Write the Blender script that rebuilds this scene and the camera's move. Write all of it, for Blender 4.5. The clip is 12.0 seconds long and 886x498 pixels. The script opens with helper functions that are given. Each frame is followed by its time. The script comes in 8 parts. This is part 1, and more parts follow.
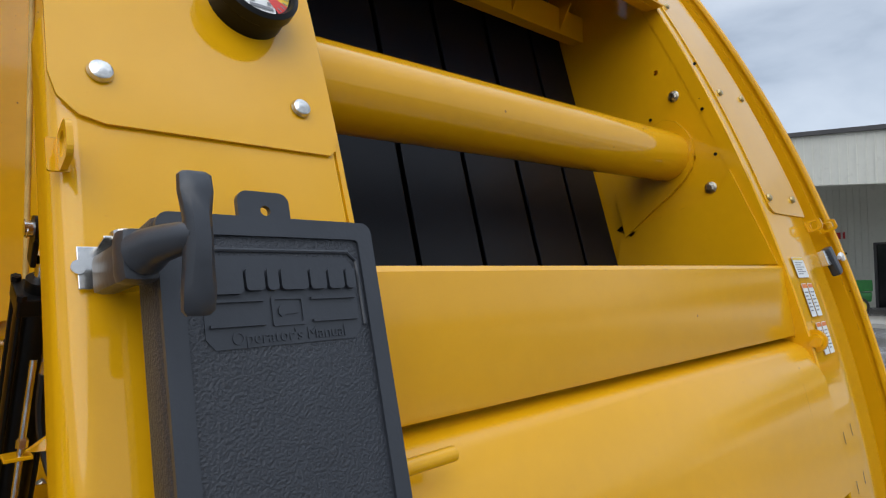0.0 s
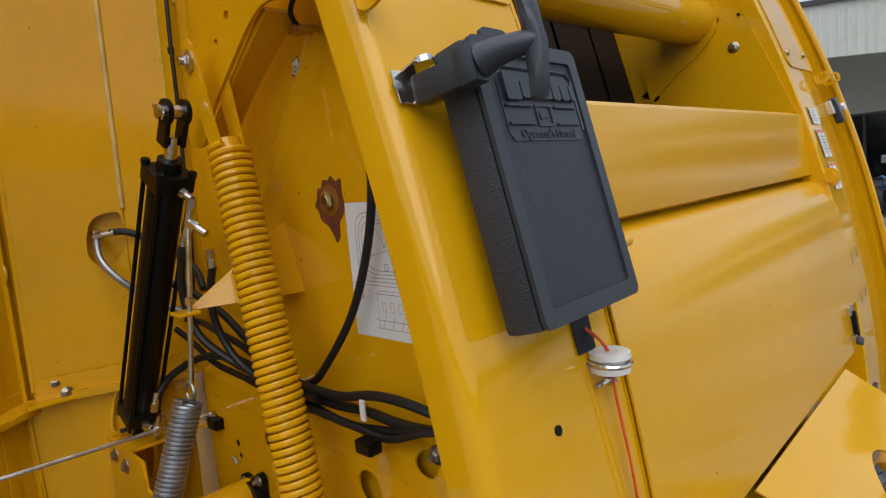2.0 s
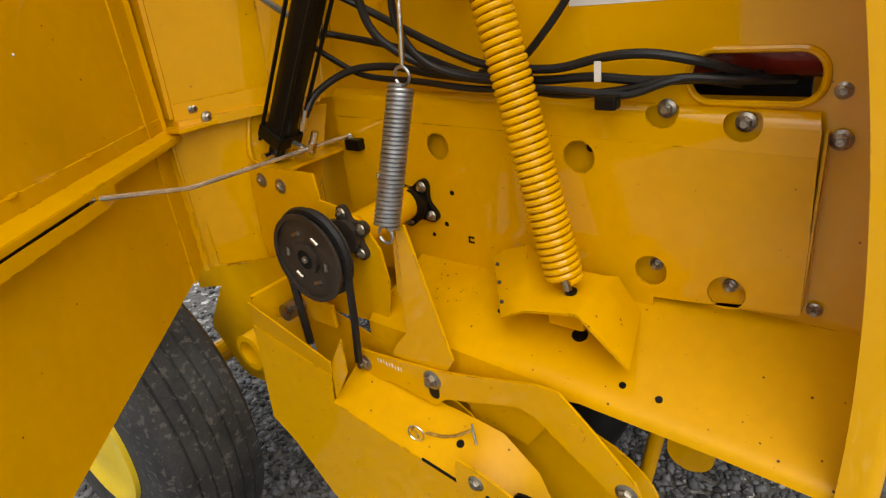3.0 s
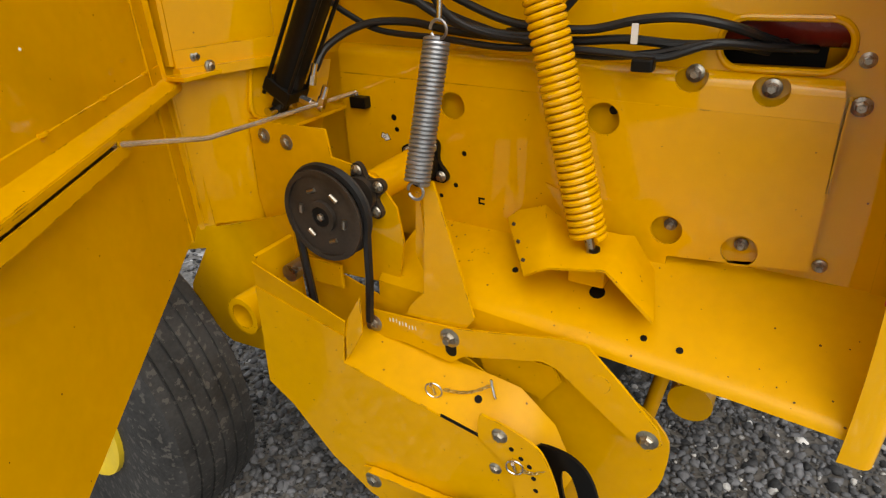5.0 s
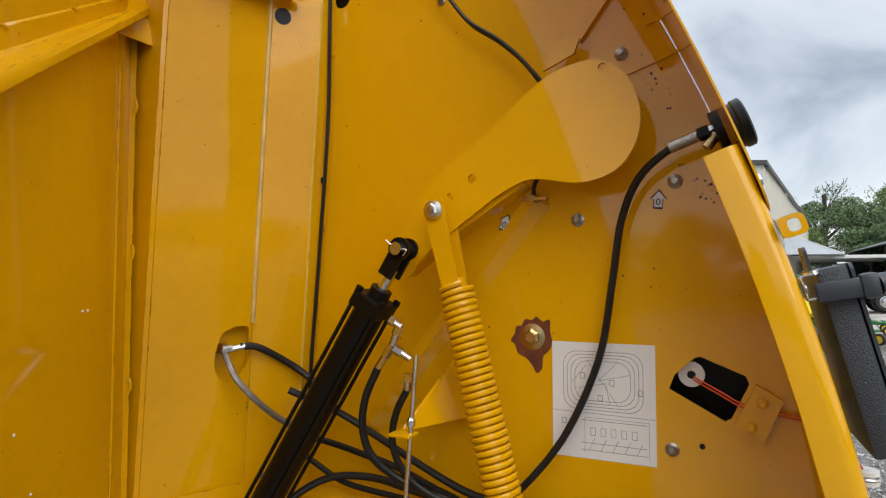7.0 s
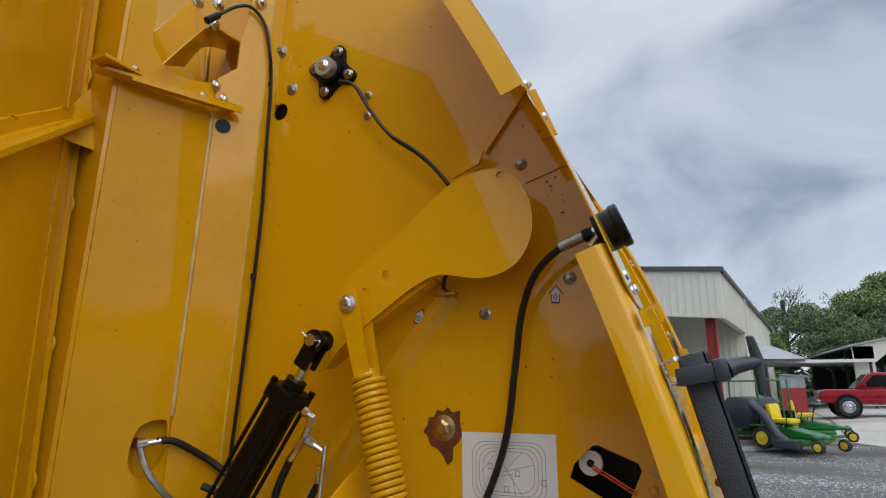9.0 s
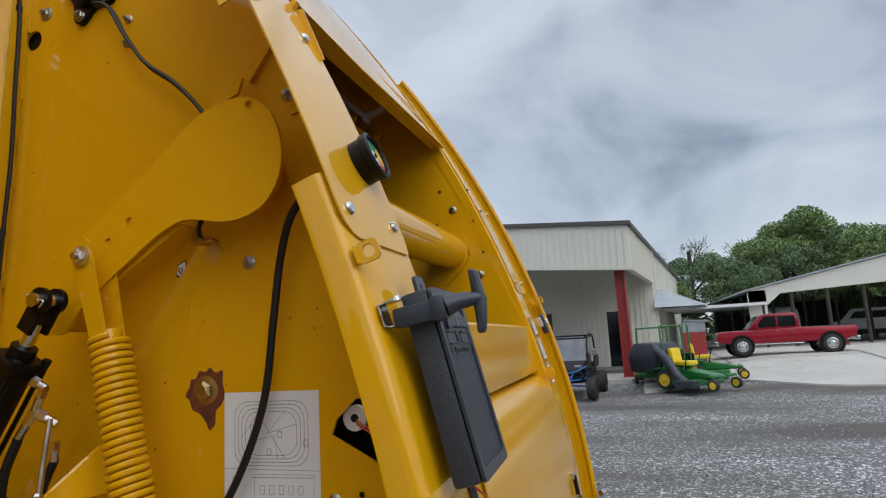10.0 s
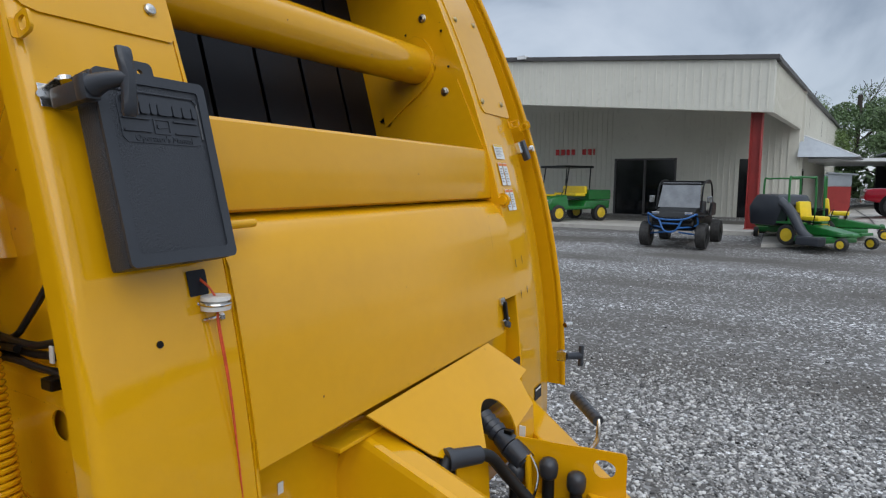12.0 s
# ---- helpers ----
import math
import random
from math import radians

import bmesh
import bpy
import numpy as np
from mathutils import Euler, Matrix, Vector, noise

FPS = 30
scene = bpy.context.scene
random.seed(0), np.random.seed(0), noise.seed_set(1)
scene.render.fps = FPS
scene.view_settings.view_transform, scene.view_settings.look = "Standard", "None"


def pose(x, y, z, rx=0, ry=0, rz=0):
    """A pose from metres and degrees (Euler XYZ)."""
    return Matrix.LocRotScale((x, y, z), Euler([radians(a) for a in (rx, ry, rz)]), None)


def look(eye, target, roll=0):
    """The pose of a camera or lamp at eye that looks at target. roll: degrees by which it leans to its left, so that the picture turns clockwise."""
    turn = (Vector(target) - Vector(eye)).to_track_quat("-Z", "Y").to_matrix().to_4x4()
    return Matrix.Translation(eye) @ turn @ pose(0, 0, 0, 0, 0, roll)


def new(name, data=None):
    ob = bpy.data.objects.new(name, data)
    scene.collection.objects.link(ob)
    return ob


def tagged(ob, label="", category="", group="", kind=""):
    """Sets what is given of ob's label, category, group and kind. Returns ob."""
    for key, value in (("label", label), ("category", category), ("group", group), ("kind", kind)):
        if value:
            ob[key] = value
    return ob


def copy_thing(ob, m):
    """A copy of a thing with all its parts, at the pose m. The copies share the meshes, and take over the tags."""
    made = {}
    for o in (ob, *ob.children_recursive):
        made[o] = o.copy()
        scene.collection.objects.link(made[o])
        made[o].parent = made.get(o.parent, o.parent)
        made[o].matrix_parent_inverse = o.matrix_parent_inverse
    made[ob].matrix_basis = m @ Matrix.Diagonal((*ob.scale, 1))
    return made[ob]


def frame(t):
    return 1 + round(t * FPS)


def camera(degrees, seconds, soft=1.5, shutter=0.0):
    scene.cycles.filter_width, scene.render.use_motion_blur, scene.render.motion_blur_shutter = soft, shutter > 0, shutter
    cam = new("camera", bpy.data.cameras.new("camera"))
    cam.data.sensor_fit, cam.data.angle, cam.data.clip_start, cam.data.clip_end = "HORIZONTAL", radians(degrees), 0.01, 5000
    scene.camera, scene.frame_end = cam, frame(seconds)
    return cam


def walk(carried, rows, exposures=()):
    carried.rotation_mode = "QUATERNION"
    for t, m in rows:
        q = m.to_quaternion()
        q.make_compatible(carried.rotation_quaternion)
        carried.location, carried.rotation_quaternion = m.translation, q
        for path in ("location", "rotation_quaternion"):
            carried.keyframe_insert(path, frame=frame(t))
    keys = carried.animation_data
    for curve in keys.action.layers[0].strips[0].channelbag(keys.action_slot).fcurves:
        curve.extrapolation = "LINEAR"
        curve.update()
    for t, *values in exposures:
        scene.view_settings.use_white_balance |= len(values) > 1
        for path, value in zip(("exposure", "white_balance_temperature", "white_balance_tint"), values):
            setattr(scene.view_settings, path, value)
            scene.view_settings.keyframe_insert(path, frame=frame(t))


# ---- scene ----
cam = camera(72.2, 12.0, soft=1.25)
PATH = [
    (0, (-0.434, 0.418, 2.313), (0.887, 1.918, 2.397), -0.8),
    (0.5, (-0.424, 0.417, 2.362), (0.907, 1.906, 2.468), -1.8),
    (1, (-0.421, 0.42, 2.36), (0.927, 1.895, 2.429), -2.5),
    (1.5, (-0.486, 0.501, 2.337), (0.904, 1.938, 2.299), -3.4),
    (2, (-0.805, 0.511, 2.211), (0.589, 1.928, 1.983), -5.1),
    (2.5, (-1.077, 0.655, 2.079), (0.34, 1.977, 1.585), -5.6),
    (3, (-1.38, 0.949, 1.989), (0.02, 2.11, 1.158), -7.0),
    (3.2, (-1.442, 1.012, 1.983), (-0.045, 2.118, 1.075), -6.5),
    (4.8, (-1.541, 1.145, 1.97), (-0.066, 2.079, 0.994), -3.5),
    (5, (-1.544, 1.147, 1.969), (-0.04, 2.092, 1.049), -3.1),
    (5.5, (-1.557, 1.159, 2.072), (0.041, 2.123, 1.355), -2.2),
    (6, (-1.58, 1.168, 2.202), (0.112, 2.144, 1.775), -1.2),
    (6.1, (-1.587, 1.163, 2.217), (0.115, 2.147, 1.848), -0.7),
    (6.5, (-1.597, 1.163, 2.296), (0.154, 2.12, 2.154), -0.5),
    (7, (-1.592, 1.147, 2.345), (0.189, 2.052, 2.441), -0.1),
    (7.2, (-1.583, 1.114, 2.361), (0.186, 2.028, 2.545), 0.2),
    (8.8, (-1.62, 0.994, 2.319), (0.145, 1.824, 2.761), 0.4),
    (9, (-1.612, 0.963, 2.306), (0.17, 1.761, 2.739), -0.1),
    (9.5, (-1.514, 0.85, 2.291), (0.322, 1.54, 2.681), -1.8),
    (10, (-1.309, 0.635, 2.271), (0.58, 1.219, 2.575), -3.2),
    (10.1, (-1.257, 0.584, 2.258), (0.636, 1.158, 2.551), -3.6),
    (10.2, (-1.217, 0.548, 2.256), (0.684, 1.107, 2.526), -3.8),
    (10.5, (-1.077, 0.463, 2.243), (0.833, 1.015, 2.453), -3.7),
    (11, (-0.849, 0.402, 2.202), (1.046, 1.033, 2.308), -2.8),
    (11.5, (-0.787, 0.273, 2.191), (1.059, 1.043, 2.175), -1.2),
    (12, (-0.893, -0.047, 2.182), (0.839, 0.929, 1.962), 0.4),
]
EXPOSURES = [(0.0, 0.24, 6250, 10), (1.6, 0.20, 6300, 10), (2.4, 0.36, 6600, 10), (3.0, 0.80, 7300, 10), (5.5, 0.90, 7300, 10), (6.5, 0.80, 7000, 10), (7.2, 0.48, 6600, 10), (8.8, 0.16, 6350, 10), (9.5, 0.08, 6300, 10), (10.5, 0.08, 6300, 10), (12.0, 0.06, 6250, 10)]
walk(cam, [(t, look(eye, target, roll)) for t, eye, target, roll in PATH], EXPOSURES)

# ---- world, sun ----
SUN_EL, SUN_AZ = radians(40), radians(222)
world = bpy.data.worlds.new("overcast")
scene.world = world
world.use_nodes = True
wn, wl = world.node_tree.nodes, world.node_tree.links
wn.clear()
w_out = wn.new("ShaderNodeOutputWorld")
sky = wn.new("ShaderNodeTexSky")
sky.sky_type, sky.sun_disc, sky.sun_elevation, sky.sun_rotation = "NISHITA", False, SUN_EL, SUN_AZ
coord = wn.new("ShaderNodeTexCoord")
flat = wn.new("ShaderNodeMapping")
flat.inputs["Scale"].default_value = (1.0, 1.0, 2.0)
wl.new(coord.outputs["Generated"], flat.inputs["Vector"])
big = wn.new("ShaderNodeTexNoise")
big.inputs["Scale"].default_value, big.inputs["Detail"].default_value, big.inputs["Roughness"].default_value = 2.6, 6.0, 0.5
big.inputs["Distortion"].default_value = 0.5
wl.new(flat.outputs["Vector"], big.inputs["Vector"])
ramp = wn.new("ShaderNodeValToRGB")
for stop, (pos, col) in zip([ramp.color_ramp.elements[0], ramp.color_ramp.elements[1], ramp.color_ramp.elements.new(0.5), ramp.color_ramp.elements.new(0.58)],
                            [(0.30, (0.30, 0.35, 0.42, 1)), (0.72, (0.86, 0.89, 0.93, 1)), (0.42, (0.52, 0.575, 0.65, 1)), (0.55, (0.67, 0.72, 0.785, 1))]):
    stop.position, stop.color = pos, col
wl.new(big.outputs["Fac"], ramp.inputs["Fac"])
bg_sky, bg_cloud, add = wn.new("ShaderNodeBackground"), wn.new("ShaderNodeBackground"), wn.new("ShaderNodeAddShader")
bg_sky.inputs["Strength"].default_value = 0.02
bg_cloud.inputs["Strength"].default_value = 0.92
wl.new(sky.outputs["Color"], bg_sky.inputs["Color"])
wl.new(ramp.outputs["Color"], bg_cloud.inputs["Color"])
height = wn.new("ShaderNodeSeparateXYZ")
wl.new(coord.outputs["Generated"], height.inputs["Vector"])
lift = wn.new("ShaderNodeMapRange")
lift.interpolation_type = "SMOOTHSTEP"
lift.inputs["From Min"].default_value, lift.inputs["From Max"].default_value = 0.52, 0.82
lift.inputs["To Min"].default_value, lift.inputs["To Max"].default_value = 0.76, 1.85
wl.new(height.outputs["Z"], lift.inputs["Value"])
wl.new(lift.outputs["Result"], bg_cloud.inputs["Strength"])
wl.new(bg_sky.outputs[0], add.inputs[0])
wl.new(bg_cloud.outputs[0], add.inputs[1])
wl.new(add.outputs[0], w_out.inputs["Surface"])

sun_data = bpy.data.lights.new("sun", "SUN")
sun_data.energy, sun_data.angle, sun_data.color = 1.15, radians(60), (1.0, 0.97, 0.92)
sun = new("sun", sun_data)
sun.matrix_world = look((0, 0, 0), (-math.sin(SUN_AZ) * math.cos(SUN_EL), -math.cos(SUN_AZ) * math.cos(SUN_EL), -math.sin(SUN_EL)))


# ---- materials ----
def material(name, color, rough=0.5, metal=0.0, vary=0.12, scale=6.0, bump=0.0, bump_scale=60.0, coat=0.0, color2=None, spots=0.0, spot_color=(0.1, 0.06, 0.02), spot_scale=40.0, spot_cut=0.68, island=0.0, obj_random=0.0, rough_vary=0.1, spec=0.5, coat_rough=0.06, coat_ior=1.46, specks=0.0, speck_color=(0.05, 0.03, 0.015), speck_scale=70.0, chips=0.0):
    """A painted, cast or rubber surface: base colour with broad and fine variation, a fine relief, optional spots."""
    m = bpy.data.materials.new(name)
    m.use_nodes = True
    n, l = m.node_tree.nodes, m.node_tree.links
    b = n["Principled BSDF"]
    b.inputs["Roughness"].default_value, b.inputs["Metallic"].default_value, b.inputs["Specular IOR Level"].default_value = rough, metal, spec
    b.inputs["Coat Weight"].default_value, b.inputs["Coat Roughness"].default_value, b.inputs["Coat IOR"].default_value = coat, coat_rough, coat_ior
    tc = n.new("ShaderNodeTexCoord")
    broad, fine = n.new("ShaderNodeTexNoise"), n.new("ShaderNodeTexNoise")
    broad.inputs["Scale"].default_value, broad.inputs["Detail"].default_value = scale, 4
    fine.inputs["Scale"].default_value, fine.inputs["Detail"].default_value = scale * 9, 3
    for t in (broad, fine):
        l.new(tc.outputs["Object"], t.inputs["Vector"])
    mix = n.new("ShaderNodeMix")
    mix.data_type = "RGBA"
    c2 = color2 or tuple(max(0.0, c * (1 - 2 * vary)) for c in color)
    mix.inputs["A"].default_value, mix.inputs["B"].default_value = (*c2, 1), (*color, 1)
    both = n.new("ShaderNodeMath")
    both.operation = "MULTIPLY_ADD"
    both.inputs[1].default_value, both.inputs[2].default_value = 0.45, 0.0
    l.new(fine.outputs["Fac"], both.inputs[0])
    total = n.new("ShaderNodeMath")
    total.operation = "ADD"
    l.new(both.outputs[0], total.inputs[0])
    l.new(broad.outputs["Fac"], total.inputs[1])
    shift = n.new("ShaderNodeMapRange")
    shift.inputs["From Min"].default_value, shift.inputs["From Max"].default_value = 0.45, 1.0
    l.new(total.outputs[0], shift.inputs["Value"])
    l.new(shift.outputs["Result"], mix.inputs["Factor"])
    out = mix.outputs["Result"]
    if island or obj_random:
        hue = n.new("ShaderNodeHueSaturation")
        src = n.new("ShaderNodeNewGeometry") if island else n.new("ShaderNodeObjectInfo")
        mr = n.new("ShaderNodeMapRange")
        amount = island or obj_random
        mr.inputs["To Min"].default_value, mr.inputs["To Max"].default_value = 1 - amount, 1 + amount
        l.new(src.outputs["Random Per Island" if island else "Random"], mr.inputs["Value"])
        l.new(mr.outputs["Result"], hue.inputs["Value"])
        l.new(out, hue.inputs["Color"])
        out = hue.outputs["Color"]
    if spots:
        sp = n.new("ShaderNodeTexNoise")
        sp.inputs["Scale"].default_value, sp.inputs["Detail"].default_value = spot_scale, 5
        l.new(tc.outputs["Object"], sp.inputs["Vector"])
        cut = n.new("ShaderNodeMapRange")
        cut.inputs["From Min"].default_value, cut.inputs["From Max"].default_value, cut.inputs["To Max"].default_value = spot_cut, spot_cut + 0.04, spots
        l.new(sp.outputs["Fac"], cut.inputs["Value"])
        dirt = n.new("ShaderNodeMix")
        dirt.data_type = "RGBA"
        dirt.inputs["B"].default_value = (*spot_color, 1)
        l.new(cut.outputs["Result"], dirt.inputs["Factor"])
        l.new(out, dirt.inputs["A"])
        out = dirt.outputs["Result"]
    if specks:
        cell = n.new("ShaderNodeTexVoronoi")
        cell.inputs["Scale"].default_value = speck_scale
        l.new(tc.outputs["Object"], cell.inputs["Vector"])
        sep = n.new("ShaderNodeSeparateColor")
        l.new(cell.outputs["Color"], sep.inputs["Color"])
        size = n.new("ShaderNodeMapRange")
        size.inputs["From Min"].default_value, size.inputs["From Max"].default_value, size.inputs["To Max"].default_value = 1.0 - specks, 1.0, 0.30
        l.new(sep.outputs["Red"], size.inputs["Value"])
        near = n.new("ShaderNodeMath")
        near.operation = "LESS_THAN"
        l.new(cell.outputs["Distance"], near.inputs[0])
        l.new(size.outputs["Result"], near.inputs[1])
        dot = n.new("ShaderNodeMix")
        dot.data_type = "RGBA"
        dot.inputs["B"].default_value = (*speck_color, 1)
        l.new(near.outputs[0], dot.inputs["Factor"])
        l.new(out, dot.inputs["A"])
        out = dot.outputs["Result"]
    if chips:
        bev, geo, dotn = n.new("ShaderNodeBevel"), n.new("ShaderNodeNewGeometry"), n.new("ShaderNodeVectorMath")
        bev.samples = 4
        bev.inputs["Radius"].default_value = 0.0035
        dotn.operation = "DOT_PRODUCT"
        l.new(bev.outputs["Normal"], dotn.inputs[0])
        l.new(geo.outputs["Normal"], dotn.inputs[1])
        edge, worn, amount = n.new("ShaderNodeMapRange"), n.new("ShaderNodeTexNoise"), n.new("ShaderNodeMapRange")
        edge.inputs["From Min"].default_value, edge.inputs["From Max"].default_value = 0.985, 0.93
        l.new(dotn.outputs["Value"], edge.inputs["Value"])
        worn.inputs["Scale"].default_value, worn.inputs["Detail"].default_value = 17, 5
        l.new(tc.outputs["Object"], worn.inputs["Vector"])
        amount.inputs["From Min"].default_value, amount.inputs["From Max"].default_value, amount.inputs["To Max"].default_value = 0.57, 0.60, chips
        l.new(worn.outputs["Fac"], amount.inputs["Value"])
        both_e = n.new("ShaderNodeMath")
        both_e.operation = "MULTIPLY"
        l.new(edge.outputs["Result"], both_e.inputs[0])
        l.new(amount.outputs["Result"], both_e.inputs[1])
        chip = n.new("ShaderNodeMix")
        chip.data_type = "RGBA"
        chip.inputs["B"].default_value = (0.035, 0.018, 0.008, 1)
        l.new(both_e.outputs[0], chip.inputs["Factor"])
        l.new(out, chip.inputs["A"])
        out = chip.outputs["Result"]
    l.new(out, b.inputs["Base Color"])
    rv = n.new("ShaderNodeMapRange")
    rv.inputs["To Min"].default_value, rv.inputs["To Max"].default_value = max(0.02, rough - rough_vary), min(1.0, rough + rough_vary)
    l.new(broad.outputs["Fac"], rv.inputs["Value"])
    l.new(rv.outputs["Result"], b.inputs["Roughness"])
    if bump:
        bn = n.new("ShaderNodeTexNoise")
        bn.inputs["Scale"].default_value, bn.inputs["Detail"].default_value = bump_scale, 4
        l.new(tc.outputs["Object"], bn.inputs["Vector"])
        bp = n.new("ShaderNodeBump")
        bp.inputs["Strength"].default_value, bp.inputs["Distance"].default_value = bump, 0.004
        l.new(bn.outputs["Fac"], bp.inputs["Height"])
        l.new(bp.outputs["Normal"], b.inputs["Normal"])
    return m


YELLOW = material("yellow_paint", (0.70, 0.352, 0.0015), 0.5, 0, 0.045, 2.5, 0.010, 14, 1.0, spots=0.25, spot_color=(0.5, 0.22, 0.01), spot_scale=55, spot_cut=0.75, spec=0.04, coat_rough=0.055, coat_ior=1.50, specks=0.004, speck_color=(0.20, 0.09, 0.012), speck_scale=85, chips=0.45)
YELLOW_FRONT = material("yellow_paint_front", (0.70, 0.352, 0.0015), 0.5, 0, 0.045, 2.5, 0.006, 9, 1.0, spots=0.25, spot_color=(0.5, 0.22, 0.01), spot_scale=55, spot_cut=0.75, spec=0.04, coat_rough=0.17, coat_ior=1.52, specks=0.004, speck_color=(0.20, 0.09, 0.012), speck_scale=85, chips=0.45)
YELLOW_DUSTY = material("yellow_paint_dusty", (0.69, 0.346, 0.0018), 0.5, 0, 0.07, 3, 0.014, 18, 0.8, spots=0.4, spot_color=(0.35, 0.16, 0.01), spot_scale=38, spot_cut=0.74, spec=0.04, coat_rough=0.06, coat_ior=1.46, specks=0.012, speck_color=(0.12, 0.05, 0.01), speck_scale=120, chips=0.9)
YELLOW_DULL = material("yellow_paint_dulled", (0.68, 0.34, 0.0025), 0.55, 0, 0.09, 3, 0.02, 22, 0.4, spots=0.45, spot_color=(0.30, 0.14, 0.012), spot_scale=34, spot_cut=0.73, spec=0.04, coat_rough=0.26, coat_ior=1.40, specks=0.05, speck_color=(0.10, 0.045, 0.01), speck_scale=90, chips=0.9)
# real black paint; also the dark of holes, gaps and backings in place of shade
BLACK_PAINT_AND_SHADE = material("black_paint_and_shade", (0.0025, 0.0025, 0.0025), 0.4, 0, 0.2, 8, 0.05, 40, 0.0, spec=0.25)
# belt rubber; also the shade colour of the front gap and twine opening
BELT_AND_SHADE = material("belt_rubber_and_shade", (0.0025, 0.0034, 0.0075), 0.42, 0, 0.2, 3, 0.15, 300, spec=0.28)
RUBBER = material("hose_rubber", (0.009, 0.009, 0.0095), 0.45, 0, 0.2, 12, 0.1, 150, spec=0.4)
PLASTIC = material("black_plastic", (0.029, 0.033, 0.042), 0.40, 0, 0.12, 6, 0.55, 330, rough_vary=0.05)
PLASTIC_SMOOTH = material("black_plastic_smooth", (0.030, 0.034, 0.043), 0.36, 0, 0.1, 6, 0.1, 120)
STEEL = material("zinc_steel", (0.72, 0.70, 0.66), 0.22, 1.0, 0.15, 20, 0.1, 80)
RUSTY = material("worn_zinc_steel", (0.46, 0.42, 0.35), 0.30, 0.95, 0.25, 25, 0.15, 80, spots=0.5, spot_color=(0.16, 0.07, 0.02), spot_scale=160, spot_cut=0.64)
NUT_STEEL = material("dull_nut_steel", (0.54, 0.50, 0.43), 0.36, 0.9, 0.3, 60, 0.1, 200, spots=0.5, spot_color=(0.12, 0.07, 0.03), spot_scale=190, spot_cut=0.58)
ROD_STEEL = material("plated_rod", (0.80, 0.74, 0.62), 0.22, 0.75, 0.25, 14, spots=0.3, spot_color=(0.22, 0.12, 0.05), spot_scale=60, spot_cut=0.58)
# paler yellow paints the bright sky line along the bulkhead's fold
EDGE_GLINT = material("yellow_edge_glint", (0.74, 0.46, 0.06), 0.3, 0, 0.15, 20, spec=0.3)
# paler yellow along the bulkhead's edge
EDGE_PALE = material("pale_yellow_edge", (0.76, 0.52, 0.16), 0.40, 0, 0.2, 20)
GOLD_ZINC = material("yellow_zinc", (0.62, 0.47, 0.22), 0.33, 1.0, 0.2, 25, 0.1, 80)
SPRING_STEEL = material("grey_spring_steel", (0.40, 0.41, 0.43), 0.36, 0.85, 0.2, 30)
RUST = material("rust_stain", (0.20, 0.045, 0.008), 0.75, 0, 0.35, 30, 0.2, 90)
DIRT = material("dried_dirt", (0.055, 0.024, 0.008), 0.85, 0, 0.3, 40)
PAPER = material("decal_white", (0.72, 0.72, 0.70), 0.4, 0, 0.04, 8)
INK = material("decal_ink", (0.20, 0.20, 0.21), 0.5, 0, 0.1, 20)
RED_INK = material("decal_red", (0.55, 0.02, 0.02), 0.45, 0, 0.1, 20)
ORANGE_INK = material("decal_orange", (0.75, 0.2, 0.03), 0.45, 0, 0.1, 20)
CERAMIC = material("white_ceramic", (0.72, 0.70, 0.66), 0.25, 0, 0.08, 30)
SENSOR_GREY = material("sensor_grey", (0.42, 0.40, 0.36), 0.35, 0.3, 0.12, 30)
TWINE = material("red_twine", (0.72, 0.085, 0.02), 0.6, 0, 0.2, 60)
RED_ROLLER = material("dark_red_enamel", (0.30, 0.028, 0.016), 0.25, 0, 0.25, 6)
# dirty pulley metal; also the shade colour in the pipe and driveline shield
PULLEY_AND_SHADE = material("dirty_pulley_and_shade", (0.055, 0.042, 0.032), 0.5, 0.3, 0.3, 14, 0.2, 60)
TYRE = material("tyre_rubber", (0.034, 0.033, 0.032), 0.72, 0, 0.45, 9, 0.5, 45, spots=0.35, spot_color=(0.13, 0.115, 0.10), spot_scale=42, spot_cut=0.58)
RIM_YELLOW = material("rim_yellow", (0.75, 0.52, 0.02), 0.4, 0, 0.1, 5)
GAUGE_GREEN = material("gauge_green", (0.02, 0.16, 0.07), 0.4)
GAUGE_YELLOW = material("gauge_yellow", (0.75, 0.5, 0.02), 0.4)
GAUGE_RED = material("gauge_red", (0.6, 0.03, 0.02), 0.4)
CLADDING = material("cream_cladding", (0.63, 0.62, 0.55), 0.55, 0, 0.05, 0.6, spots=0.2, spot_color=(0.4, 0.38, 0.33), spot_scale=3, spot_cut=0.62)
ROOF_DARK = material("dark_roof_trim", (0.075, 0.07, 0.068), 0.5, 0, 0.12, 1)
PILLAR_RED = material("red_oxide_steel", (0.36, 0.035, 0.03), 0.5, 0, 0.15, 2)
GALV = material("galvanised_sheet", (0.36, 0.39, 0.42), 0.45, 0.4, 0.12, 2)
GLASS_DARK = material("dark_glass", (0.008, 0.009, 0.011), 0.08, 0, 0.1, 2, coat=0.0, spec=0.35)
CONCRETE = material("concrete", (0.50, 0.475, 0.43), 0.85, 0, 0.12, 0.5, 0.25, 20, spots=0.35, spot_color=(0.25, 0.24, 0.22), spot_scale=1.2, spot_cut=0.6)
TRUCK_RED = material("truck_red", (0.27, 0.004, 0.016), 0.3, 0.1, 0.06, 2, coat=0.6, spec=0.15)
GREEN_PAINT = material("tractor_green", (0.012, 0.15, 0.025), 0.35, 0, 0.1, 6, coat=0.3)
